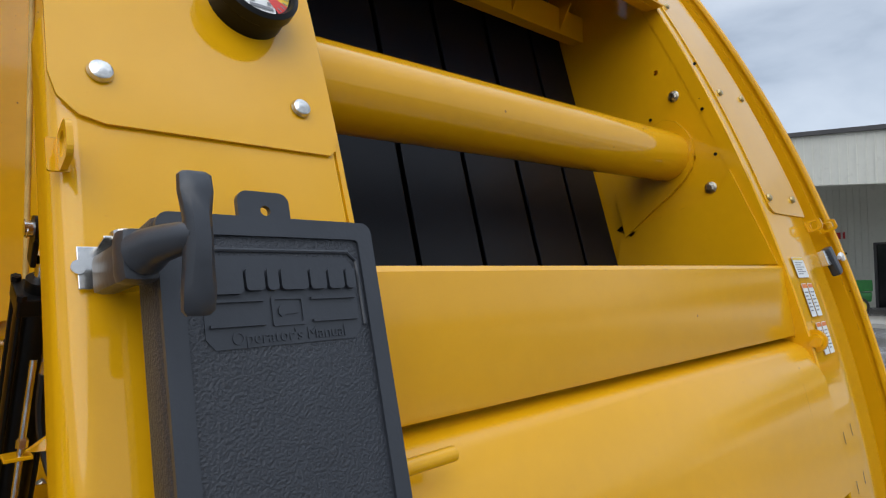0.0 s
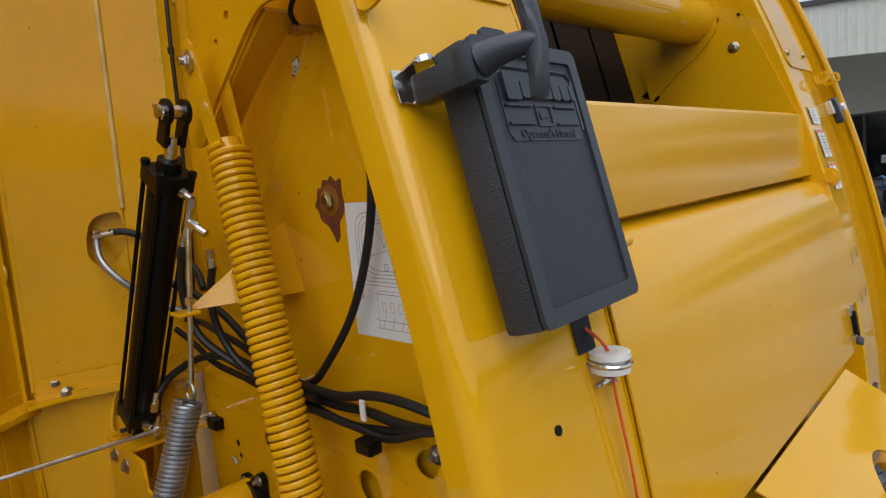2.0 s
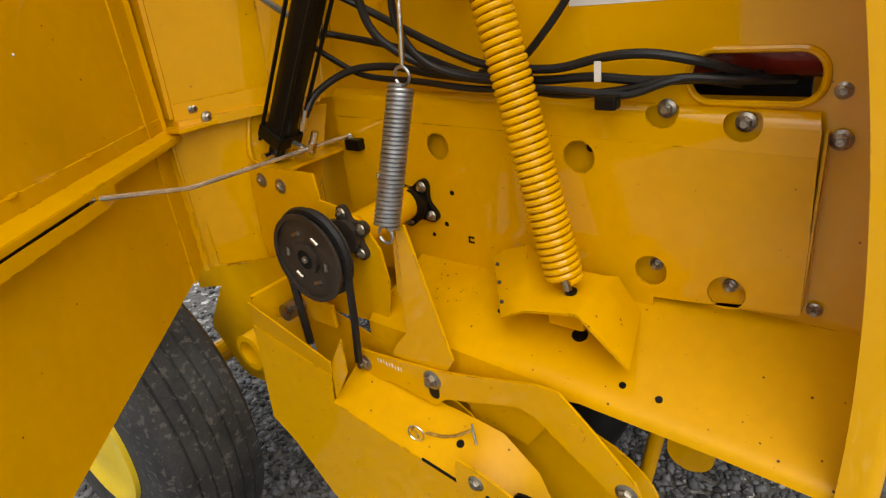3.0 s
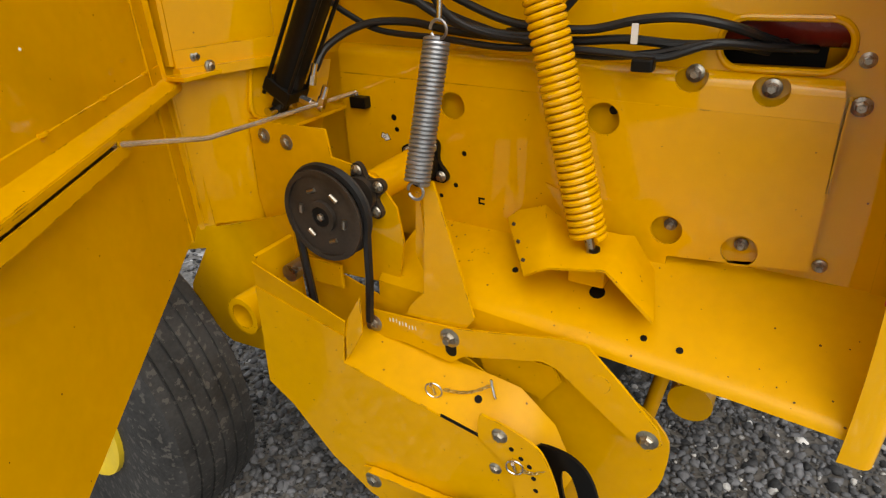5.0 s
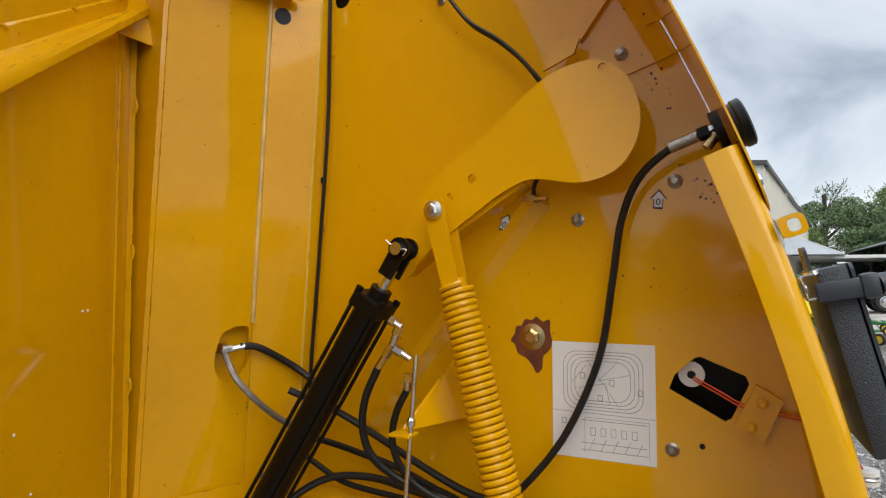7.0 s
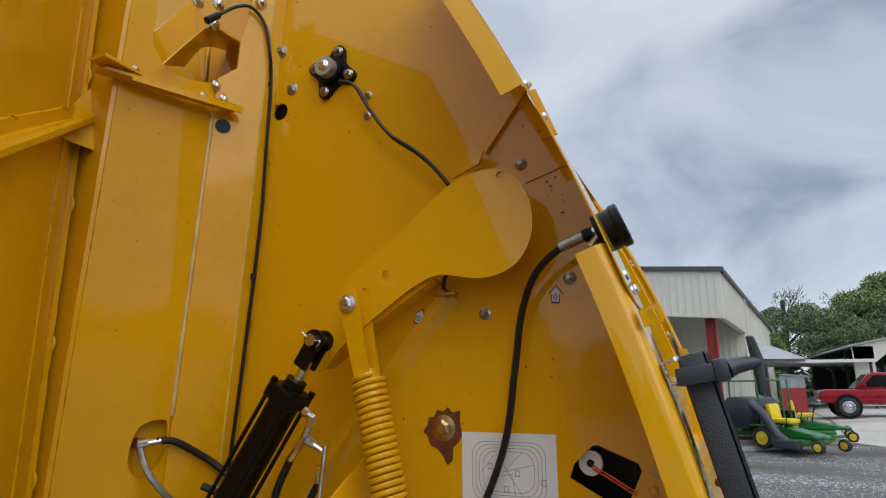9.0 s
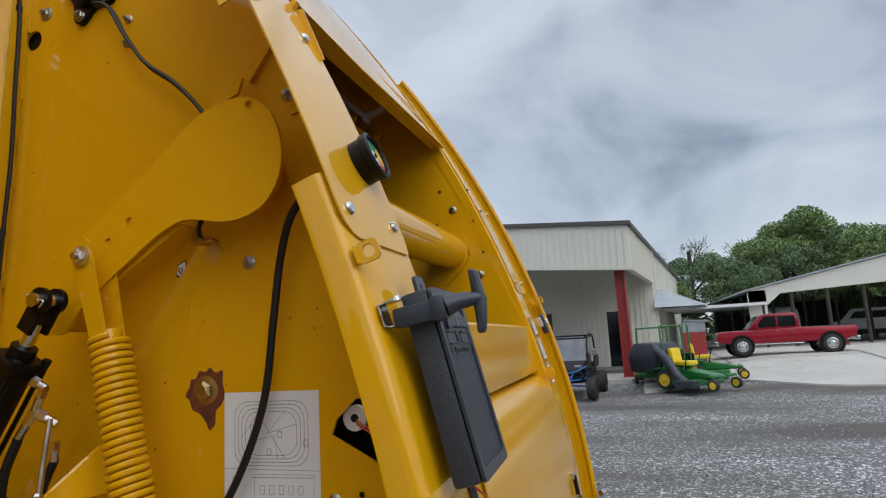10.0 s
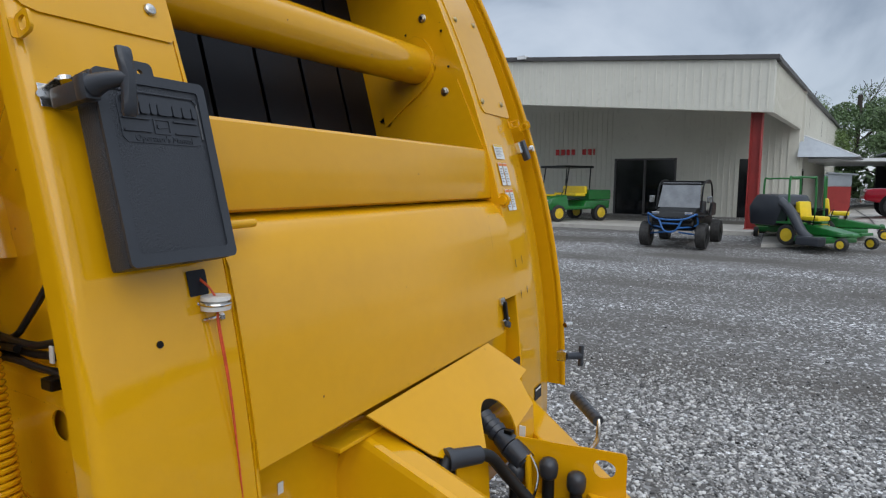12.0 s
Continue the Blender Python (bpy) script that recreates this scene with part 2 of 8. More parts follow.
SEAT_YELLOW = material("seat_yellow", (0.80, 0.58, 0.01), 0.4, 0, 0.08, 6)
BLUE_PAINT = material("blue_tubes", (0.02, 0.12, 0.36), 0.35, 0, 0.1, 6)
CHROME = material("chrome", (0.7, 0.7, 0.71), 0.12, 1.0, 0.05, 10)
WHITE_PAINT = material("white_paint", (0.72, 0.73, 0.74), 0.35, 0, 0.06, 3)
BARK = material("bark", (0.07, 0.055, 0.045), 0.9, 0, 0.3, 4, 0.5, 12)
LEAF = material("leaf_green", (0.24, 0.35, 0.11), 0.6, 0, 0.3, 0.8, island=0.4)
LEAF_DARK = material("leaf_dark", (0.16, 0.245, 0.10), 0.6, 0, 0.3, 0.8, island=0.4)
# stones under the baler, coloured darker for the shade they lie in
STONE_SHADED = material("shaded_gravel_stone", (0.105, 0.106, 0.112), 0.75, 0, 0.25, 18, 0.35, 60, island=0.95)
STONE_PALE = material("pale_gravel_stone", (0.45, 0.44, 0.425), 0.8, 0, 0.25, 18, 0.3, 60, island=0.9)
# windscreen grey, with the reflected sky put into the colour
SKY_GREY_SCREEN = material("sky_grey_screen", (0.20, 0.21, 0.22), 0.18, 0, 0.2, 3, coat=0.8)


def ground_material():
    m = bpy.data.materials.new("gravel_ground")
    m.use_nodes = True
    n, l = m.node_tree.nodes, m.node_tree.links
    b = n["Principled BSDF"]
    tc = n.new("ShaderNodeTexCoord")
    v = n.new("ShaderNodeTexVoronoi")
    v.inputs["Scale"].default_value = 25
    l.new(tc.outputs["Object"], v.inputs["Vector"])
    broad = n.new("ShaderNodeTexNoise")
    broad.inputs["Scale"].default_value, broad.inputs["Detail"].default_value = 0.35, 7
    stretch = n.new("ShaderNodeMapping")
    stretch.inputs["Scale"].default_value = (1.0, 0.32, 1.0)
    l.new(tc.outputs["Object"], stretch.inputs["Vector"])
    l.new(stretch.outputs["Vector"], broad.inputs["Vector"])
    hsv = n.new("ShaderNodeSeparateColor")
    l.new(v.outputs["Color"], hsv.inputs["Color"])
    r1 = n.new("ShaderNodeValToRGB")
    r1.color_ramp.elements[0].color, r1.color_ramp.elements[1].color = (0.085, 0.081, 0.077, 1), (0.9, 0.9, 0.9, 1)
    e = r1.color_ramp.elements.new(0.80)
    e.color = (0.20, 0.195, 0.189, 1)
    l.new(hsv.outputs["Red"], r1.inputs["Fac"])
    fines = n.new("ShaderNodeMix")
    fines.data_type = "RGBA"
    fines.inputs["A"].default_value = (0.086, 0.077, 0.067, 1)
    mr = n.new("ShaderNodeMapRange")
    mr.inputs["From Min"].default_value, mr.inputs["From Max"].default_value = 0.38, 0.62
    l.new(broad.outputs["Fac"], mr.inputs["Value"])
    l.new(mr.outputs["Result"], fines.inputs["Factor"])
    l.new(r1.outputs["Color"], fines.inputs["B"])
    l.new(fines.outputs["Result"], b.inputs["Base Color"])
    b.inputs["Roughness"].default_value = 0.85
    bp = n.new("ShaderNodeBump")
    bp.inputs["Strength"].default_value, bp.inputs["Distance"].default_value = 0.8, 0.02
    l.new(v.outputs["Distance"], bp.inputs["Height"])
    l.new(bp.outputs["Normal"], b.inputs["Normal"])
    return m


GRAVEL = ground_material()


# ---- mesh helpers ----
def part(name, bm, mat, parent=None, label="", smooth=False):
    """Links a bmesh as one mesh object, under a thing or a part where one is given."""
    bmesh.ops.recalc_face_normals(bm, faces=bm.faces[:])
    me = bpy.data.meshes.new(name)
    bm.to_mesh(me)
    bm.free()
    for m in (mat if isinstance(mat, (list, tuple)) else (mat,)):
        me.materials.append(m)
    if smooth:
        for p in me.polygons:
            p.use_smooth = True
        me.set_sharp_from_angle(angle=radians(38))
    ob = new(name, me)
    if parent is not None:
        ob.parent = parent
    if label:
        ob["label"] = label
    return ob


def thing(name, label, category, group="", kind="", at=(0, 0, 0)):
    ob = new(name)
    ob.location = at
    return tagged(ob, label, category, group, kind)


def transform(bm, verts, m):
    bmesh.ops.transform(bm, matrix=m, verts=verts)


def add_box(bm, c, s, m=None, bevel=0.0):
    v = bmesh.ops.create_cube(bm, size=1.0, matrix=Matrix.Translation(c) @ Matrix.Diagonal((*s, 1)))["verts"]
    if bevel:
        es = list({e for q in v for e in q.link_edges})
        r = bmesh.ops.bevel(bm, geom=es, offset=bevel, segments=2, affect="EDGES", profile=0.6)
        v = list({q for f in r["faces"] for q in f.verts} | {q for q in v if q.is_valid})
    if m is not None:
        transform(bm, v, m)
    return v


def box(c, s, m=None, bevel=0.0):
    bm = bmesh.new()
    add_box(bm, c, s, m, bevel)
    return bm


def add_cyl(bm, a, b, r, r2=None, seg=16, caps=True):
    a, b = Vector(a), Vector(b)
    d = b - a
    m = Matrix.Translation((a + b) / 2) @ d.to_track_quat("Z", "Y").to_matrix().to_4x4()
    return bmesh.ops.create_cone(bm, cap_ends=caps, segments=seg, radius1=r, radius2=r if r2 is None else r2, depth=d.length, matrix=m)["verts"]


def cyl(a, b, r, r2=None, seg=16):
    bm = bmesh.new()
    add_cyl(bm, a, b, r, r2, seg)
    return bm


def smooth_path(pts, n=8):
    """A Catmull-Rom line through the points."""
    pts = [Vector(p) for p in pts]
    p = [pts[0] * 2 - pts[1], *pts, pts[-1] * 2 - pts[-2]]
    out = []
    for i in range(1, len(p) - 2):
        for k in range(n):
            t = k / n
            out.append(0.5 * (2 * p[i] + (p[i + 1] - p[i - 1]) * t + (2 * p[i - 1] - 5 * p[i] + 4 * p[i + 1] - p[i + 2]) * t * t + (3 * p[i] - p[i - 1] - 3 * p[i + 1] + p[i + 2]) * t ** 3))
    return [*out, pts[-1]]


def add_sweep(bm, path, r, seg=8):
    """A round bar along a line of points."""
    rings, up = [], None
    for i, p in enumerate(path):
        d = (path[min(i + 1, len(path) - 1)] - path[max(i - 1, 0)]).normalized()
        if up is None:
            up = d.orthogonal().normalized()
        up = (up - d * up.dot(d)).normalized()
        side = d.cross(up)
        rr = r(i / (len(path) - 1)) if callable(r) else r
        rings.append([bm.verts.new(p + (up * math.cos(a) + side * math.sin(a)) * rr) for a in (2 * math.pi * k / seg for k in range(seg))])
    for u, w in zip(rings, rings[1:]):
        for k in range(seg):
            bm.faces.new((u[k], u[(k + 1) % seg], w[(k + 1) % seg], w[k]))
    bm.faces.new(rings[0][::-1])
    bm.faces.new(rings[-1])


def hose(pts, r, n=8, seg=8):
    bm = bmesh.new()
    add_sweep(bm, smooth_path(pts, n), r, seg)
    return bm


def helix(a, b, radius, wire, turns, seg=7, per=18):
    """A coil spring from a to b."""
    a, b = Vector(a), Vector(b)
    d = (b - a).normalized()
    u = d.orthogonal().normalized()
    w = d.cross(u)
    n = int(turns * per)
    bm = bmesh.new()
    add_sweep(bm, [a + (b - a) * (i / n) + (u * math.cos(2 * math.pi * i / per) + w * math.sin(2 * math.pi * i / per)) * radius for i in range(n + 1)], wire, seg)
    return bm


def plate(outline, thick, put, holes=(), bevel=0.0):
    """A flat plate: outline and holes in its own plane (u, v), put(u, v, w) gives the place, w runs from 0 to thick."""
    bm = bmesh.new()
    loops = [outline, *holes]
    for loop in loops:
        vs = [bm.verts.new((u, v, 0)) for u, v in loop]
        for i in range(len(vs)):
            bm.edges.new((vs[i], vs[(i + 1) % len(vs)]))
    if holes:
        bmesh.ops.triangle_fill(bm, use_beauty=True, use_dissolve=False, edges=bm.edges[:])
    else:
        bmesh.ops.contextual_create(bm, geom=bm.edges[:])
    r = bmesh.ops.extrude_face_region(bm, geom=bm.faces[:])
    for g in r["geom"]:
        if isinstance(g, bmesh.types.BMVert):
            g.co.z = thick
    for v in bm.verts:
        v.co = Vector(put(v.co.x, v.co.y, v.co.z))
    return bm


def beam_between(a, b, w, h):
    """A square bar from a to b."""
    a, b = Vector(a), Vector(b)
    return box((0, 0, 0), (w, (b - a).length, h), Matrix.Translation((a + b) / 2) @ (b - a).to_track_quat("Y", "Z").to_matrix().to_4x4())


def disc(u, v, r, n=20, r2=None, turn=0.0):
    return [(u + r * math.cos(turn + 2 * math.pi * k / n), v + (r2 or r) * math.sin(turn + 2 * math.pi * k / n)) for k in range(n)]


def rounded(u0, v0, u1, v1, r, n=5):
    out = []
    for cu, cv, a0 in ((u1 - r, v1 - r, 0), (u0 + r, v1 - r, 90), (u0 + r, v0 + r, 180), (u1 - r, v0 + r, 270)):
        out += [(cu + r * math.cos(radians(a0 + 90 * k / n)), cv + r * math.sin(radians(a0 + 90 * k / n))) for k in range(n + 1)]
    return out


def smooth_loop(pts, n=4):
    p = [Vector((*q, 0)) for q in pts]
    out = []
    k = len(p)
    for i in range(k):
        a, b, c, d = p[i - 1], p[i], p[(i + 1) % k], p[(i + 2) % k]
        for j in range(n):
            t = j / n
            q = 0.5 * (2 * b + (c - a) * t + (2 * a - 5 * b + 4 * c - d) * t * t + (3 * b - a - 3 * c + d) * t ** 3)
            out.append((q.x, q.y))
    return out


def on_x(x):
    """Puts (y, z) outlines on a plane of constant x, thickness towards -x."""
    return lambda u, v, w: (x - w, u, v)


def P(z):
    """How far back the front skin stands at a height."""
    return 0.885 - 0.022 * (z - 1) + 0.124 * (z - 1) ** 2


def F(x, z):
    return P(z) + 0.027 * (x + 0.15)


def slope(z):
    """The front skin's outward normal and its way up, in (y, z)."""
    d = -0.022 + 0.248 * (z - 1)
    k = math.hypot(1, d)
    return Vector((0, -1 / k, d / k)), Vector((0, d / k, 1 / k))


def curved_sheet(section, z0, z1, n=24, thick=0.004, cut=None):
    """A sheet that follows the front's curve; section: (x, depth behind the skin) points."""
    bm = bmesh.new()
    grid = []
    for i in range(n + 1):
        z = z0 + (z1 - z0) * i / n
        nrm, _ = slope(z)
        grid.append([bm.verts.new(Vector((x, F(x, z), z)) - nrm * d) for x, d in section])
    for a, b in zip(grid, grid[1:]):
        for k in range(len(section) - 1):
            bm.faces.new((a[k], a[k + 1], b[k + 1], b[k]))
    return bm


def solid(ob, t, offset=0.0):
    """Gives a sheet its thickness, with crisp rims."""
    bm = bmesh.new()
    bm.from_mesh(ob.data)
    bmesh.ops.recalc_face_normals(bm, faces=bm.faces[:])
    bmesh.ops.solidify(bm, geom=bm.faces[:], thickness=t)
    bmesh.ops.recalc_face_normals(bm, faces=bm.faces[:])
    bm.to_mesh(ob.data)
    bm.free()
    for p in ob.data.polygons:
        p.use_smooth = True
    ob.data.set_sharp_from_angle(angle=radians(34))
    return ob


def hex_bolt(parent, at, normal, r=0.014, h=0.010, mat=None, washer=0.0, name="bolt", stud=0.0):
    """A chamfered hexagon head or nut, with an optional washer and threaded stud end, as one part."""
    at, n = Vector(at), Vector(normal).normalized()
    bm = bmesh.new()
    if washer:
        add_cyl(bm, at - n * 0.003, at + n * 0.0012, washer, seg=24)
        add_cyl(bm, at + n * 0.0012, at + n * 0.0045, washer, r * 0.98, seg=24)
    add_cyl(bm, at, at + n * h * 0.72, r, seg=6)
    add_cyl(bm, at + n * h * 0.72, at + n * h, r, r * 0.70, seg=6)
    if stud:
        rings = 4
        for k in range(rings):
            a, b = h + stud * k / rings, h + stud * (k + 0.55) / rings
            add_cyl(bm, at + n * a, at + n * b, r * 0.52, seg=12)
            add_cyl(bm, at + n * b, at + n * (h + stud * (k + 1) / rings), r * 0.45, seg=12)
    else:
        add_cyl(bm, at + n * h, at + n * (h + 0.0015), r * 0.62, r * 0.55, seg=12)
    return part(name, bm, mat or STEEL, parent)


def dome_bolt(parent, at, normal, r=0.02, h=0.008, mat=None):
    at, n = Vector(at), Vector(normal).normalized()
    bm = bmesh.new()
    add_cyl(bm, at - n * 0.002, at + n * h * 0.45, r, r * 0.86, seg=20)
    add_cyl(bm, at + n * h * 0.45, at + n * h * 0.85, r * 0.86, r * 0.55, seg=20)
    add_cyl(bm, at + n * h * 0.85, at + n * h, r * 0.55, r * 0.2, seg=20)
    return part("carriage_bolt", bm, mat or STEEL, parent, smooth=True)


def bars(bm, put, rows, w=0.0006):
    """Thin raised bars (u0, v0, u1, v1) on a decal."""
    for u0, v0, u1, v1 in rows:
        vs = [bm.verts.new(put(u, v, w)) for u, v in ((u0, v0), (u1, v0), (u1, v1), (u0, v1))]
        bm.faces.new(vs)


def line_bar(bm, put, pts, width, w=0.0006, closed=False):
    pts = [Vector((*p, 0)) for p in pts]
    n = len(pts)
    for i in range(n if closed else n - 1):
        a, b = pts[i], pts[(i + 1) % n]
        if (b - a).length < 1e-6:
            continue
        s = Vector((-(b - a).y, (b - a).x, 0)).normalized() * width / 2
        bm.faces.new([bm.verts.new(put(q.x, q.y, w)) for q in (a - s, b - s, b + s, a + s)])


def words(parent, text, size, m, mat, depth=0.001, name="lettering"):
    """Raised lettering in the built-in font, as a mesh."""
    cu = bpy.data.curves.new(name, "FONT")
    cu.body, cu.size, cu.extrude, cu.align_x, cu.align_y = text, size, depth, "CENTER", "CENTER"
    tmp = bpy.data.objects.new(name, cu)
    me = bpy.data.meshes.new_from_object(tmp)
    bpy.data.objects.remove(tmp)
    me.materials.clear()
    me.materials.append(mat)
    me.transform(m)
    ob = new(name, me)
    ob.parent = parent
    return ob


# ---- ground ----
def ground_z(x, y):
    """The yard: level round the baler, rising towards the building and more towards the drive."""
    t = min(1.0, max(0.0, (x - 19.0) / 12.0))
    t = t * t * (3 - 2 * t)
    k = min(1.0, max(0.0, (1.0 - y) / 6.0))
    return t * (0.38 + 0.47 * k)


def sheet(name, x0, x1, y0, y1, nx, ny, mat, lift=0.0, label="", category="ground"):
    bm = bmesh.new()
    g = [[bm.verts.new((x0 + (x1 - x0) * i / nx, y0 + (y1 - y0) * j / ny, 0)) for j in range(ny + 1)] for i in range(nx + 1)]
    for row in g:
        for v in row:
            v.co.z = ground_z(v.co.x, v.co.y) + lift
    for a, b in zip(g, g[1:]):
        for j in range(ny):
            bm.faces.new((a[j], b[j], b[j + 1], a[j + 1]))
    return tagged(part(name, bm, mat, smooth=True), label, category, kind="structure")


def wide_ground():
    """One sheet to the horizon, finer near the baler."""
    xs = [-400, -120, -40, -15, -8, *[-4 + k for k in range(0, 40)], 40, 50, 70, 120, 250, 900]
    ys = [-600, -200, -80, -40, -25, *[-18 + 1.5 * k for k in range(0, 25)], 25, 40, 80, 200, 600]
    bm = bmesh.new()
    g = [[bm.verts.new((x, y, ground_z(x, y))) for y in ys] for x in xs]
    for a, b in zip(g, g[1:]):
        for j in range(len(ys) - 1):
            bm.faces.new((a[j], b[j], b[j + 1], a[j + 1]))
    return tagged(part("ground", bm, GRAVEL, smooth=True), "grey crushed-stone gravel yard with dark packed tracks", "gravel ground", kind="structure")


ground = wide_ground()

# ---- the baler's body ----
baler = thing("round_baler", "large yellow round baler with its side shield standing open", "round baler")
NB = Vector((0, -1, 0))

# near side wall with its openings
wall_front = [(F(0, z) + 0.0005, z) for z in (0.95 + 0.13 * k for k in range(0, 25))]
wall_outline = wall_front + [(1.75, 4.15), (2.6, 4.2), (2.62, 0.95)]
diamond = [(1.335, 2.073), (1.322, 2.108), (1.275, 2.152), (1.262, 2.155), (1.166, 2.116), (1.158, 2.098), (1.198, 2.014), (1.212, 2.006)]
slot = rounded(1.098, 1.672, 1.345, 1.772, 0.045)
part("side_wall", plate(wall_outline, 0.008, on_x(0.008), [diamond, slot, disc(2.325, 3.262, 0.032)]), YELLOW, baler, "glossy yellow steel side wall, stained near a bolt")

# slot's raised rim
bm = bmesh.new()
rim = rounded(1.093, 1.667, 1.350, 1.777, 0.05, 6)
add_sweep(bm, [Vector((-0.002, u, v)) for u, v in rim + rim[:2]], 0.008, 8)
part("slot_rim", bm, YELLOW, baler, smooth=True)

# doubler plate over the wall's foot, its top edge bent back
dz = [(1.075, 1.215), (1.078, 1.40), (1.085, 1.572), (2.44, 1.600), (2.44, 1.08), (1.40, 1.08), (1.395, 1.185)]
dbl_holes = [disc(2.035, 1.527, 0.040), disc(1.592, 1.533, 0.042), disc(1.405, 1.258, 0.040), disc(1.227, 1.236, 0.042)]
part("doubler_plate", plate(dz, 0.006, on_x(-0.034), dbl_holes), YELLOW_DUSTY, baler)
# its bent top, with two round access holes through flat and bend
bm = bmesh.new()
access = ((1.227, 0.008, 0.038), (1.395, 0.022, 0.036))


def bend_point(y, q):
    """Up the flat and round the bend; q runs along the sheet from the start of the bend."""
    a = max(0.0, q) / 0.034
    return (-0.0385 + 0.038 * (1 - math.cos(a)), y, 1.622 + (y - 1.10) * 0.0215 + (q if q < 0 else 0.034 * math.sin(a)))


for k in range(26):
    q0, q1 = -0.050 + 0.1035 * k / 26, -0.050 + 0.1035 * (k + 1) / 26
    cuts = []
    for q in (q0, q1):
        row = [1.085 + 0.2 * max(0.0, q) if q > 0 else 1.085]
        for yc, qc, r in access:
            h = math.sqrt(max(0.0, r * r - (q - qc) ** 2))
            row += [yc - h, yc + h]
        cuts.append(row + [2.44])
    for a in (0, 2, 4):
        bm.faces.new([bm.verts.new(bend_point(y, q)) for y, q in ((cuts[0][a], q0), (cuts[0][a + 1], q0), (cuts[1][a + 1], q1), (cuts[1][a], q1))])
bmesh.ops.remove_doubles(bm, verts=bm.verts[:], dist=0.0004)
bend = solid(part("plate_bend", bm, YELLOW, baler, smooth=True), 0.005)
bm = bmesh.new()
add_box(bm, (-0.017, 1.076, 1.42), (0.034, 0.005, 0.40))
part("plate_end", bm, YELLOW_DUSTY, baler)

# far wall, belly, roof and rear close the chamber
part("far_wall", plate([(F(1.6, z) + 0.008, z) for z in (0.95 + 0.13 * k for k in range(0, 25))] + [(2.6, 4.1), (4.2, 3.2), (4.2, 1.2), (2.62, 0.95)], 0.008, on_x(1.588), [disc(1.40, 2.70, 0.01), disc(1.53, 3.03, 0.009)]), YELLOW, baler)
# rear wall coloured black for the chamber's dark inside
part("rear_wall", box((0.81, 2.66, 2.05), (1.53, 0.03, 2.2)), BLACK_PAINT_AND_SHADE, baler)
part("floor_pan", box((0.79, 1.8, 1.02), (1.575, 1.7, 0.03)), YELLOW, baler)
part("roof_panel", plate([(1.60, 3.42), (2.66, 4.19), (2.66, 4.21), (1.60, 3.44)], 1.575, on_x(1.583)), YELLOW, baler)

# black boxes added behind the wall's openings to stand in for inner shade
part("roller_housing", box((0.16, 1.31, 1.91), (0.02, 0.35, 0.52)), BLACK_PAINT_AND_SHADE, baler)
part("roller_housing", box((0.09, 1.080, 1.75), (0.14, 0.02, 0.20)), BLACK_PAINT_AND_SHADE, baler)
part("roller_housing", box((0.09, 1.122, 2.01), (0.14, 0.02, 0.32)), BLACK_PAINT_AND_SHADE, baler)
part("roller_housing", box((0.09, 1.48, 1.91), (0.14, 0.02, 0.52)), BLACK_PAINT_AND_SHADE, baler)

# hood above the opening: curved sheet from wall to wall, ends at the lip
hood = solid(part("hood", curved_sheet([(0.008, 0.0), (0.5, 0.0), (1.1, 0.0), (1.58, 0.0)], 3.26, 4.6, 20), YELLOW, baler, smooth=True), 0.004)
part("hood_lip", box((0.79, F(0.79, 3.26) + 0.03, 3.262), (1.572, 0.07, 0.005)), YELLOW, baler)

# belts, seen through the front opening, and the beam above them
for x, w in ((0.2295, 0.235), (0.483, 0.235), (0.7365, 0.235), (0.990, 0.235), (1.2455, 0.235), (1.475, 0.190)):
    bm = bmesh.new()
    add_box(bm, (0, 0, 0), (w, 0.007, 1.75), bevel=0.0025)
    transform(bm, bm.verts, pose(x, 1.805, 2.72, -15.1, 0, 0))
    part("belt", bm, BELT_AND_SHADE, baler, "black rubber forming belt")
# added black sheet stands in for the shade in the gaps between belts
part("belt_backing", box((0, 0, 0), (1.56, 0.006, 1.75), pose(0.79, 1.845, 2.72, -15.1, 0, 0)), BLACK_PAINT_AND_SHADE, baler)
part("inner_beam", box((0.79, 1.86, 3.28), (1.57, 0.05, 0.10)), YELLOW, baler)
for x in (0.35, 0.62, 0.89, 1.16, 1.43):
    part("beam_gusset", plate([(1.835, 3.24), (1.835, 3.33), (1.78, 3.33)], 0.006, on_x(x)), YELLOW, baler)

# big cross tube with its weld collars
part("cross_tube", cyl((0.0, 1.445, 2.680), (1.572, 1.495, 2.718), 0.088, seg=48), YELLOW, baler, smooth=True)
part("tube_flange", plate([(1.50, 2.85), (1.455, 2.835), (1.42, 2.80), (1.40, 2.765), (1.394, 2.718), (1.40, 2.67), (1.43, 2.625), (1.48, 2.58), (1.541, 2.537), (1.66, 2.44), (1.70, 2.60), (1.62, 2.80)], 0.014, on_x(1.578)), YELLOW, baler)
part("weld_bead", cyl((1.566, 1.4947, 2.7148), (1.571, 1.495, 2.715), 0.094, seg=40), YELLOW, baler, smooth=True)
part("corner_gusset", plate([(1.275, 2.64), (1.315, 2.573), (1.45, 2.525), (1.683, 2.465), (1.70, 2.33), (1.14, 2.33)], 0.008, on_x(1.577)), YELLOW, baler)

# near front column: front skin with a rounded corner and side flange
arc = [(-0.335 + 0.028 * (1 - math.sin(radians(a))), 0.028 * (1 - math.cos(radians(a)))) for a in (90, 67, 45, 22, 0)]
section = [(-0.335, 0.068)] + [(x, d) for x, d in arc] + [(-0.15, 0.0), (-0.005, 0.0), (0.0, 0.004), (0.0, 0.05)]
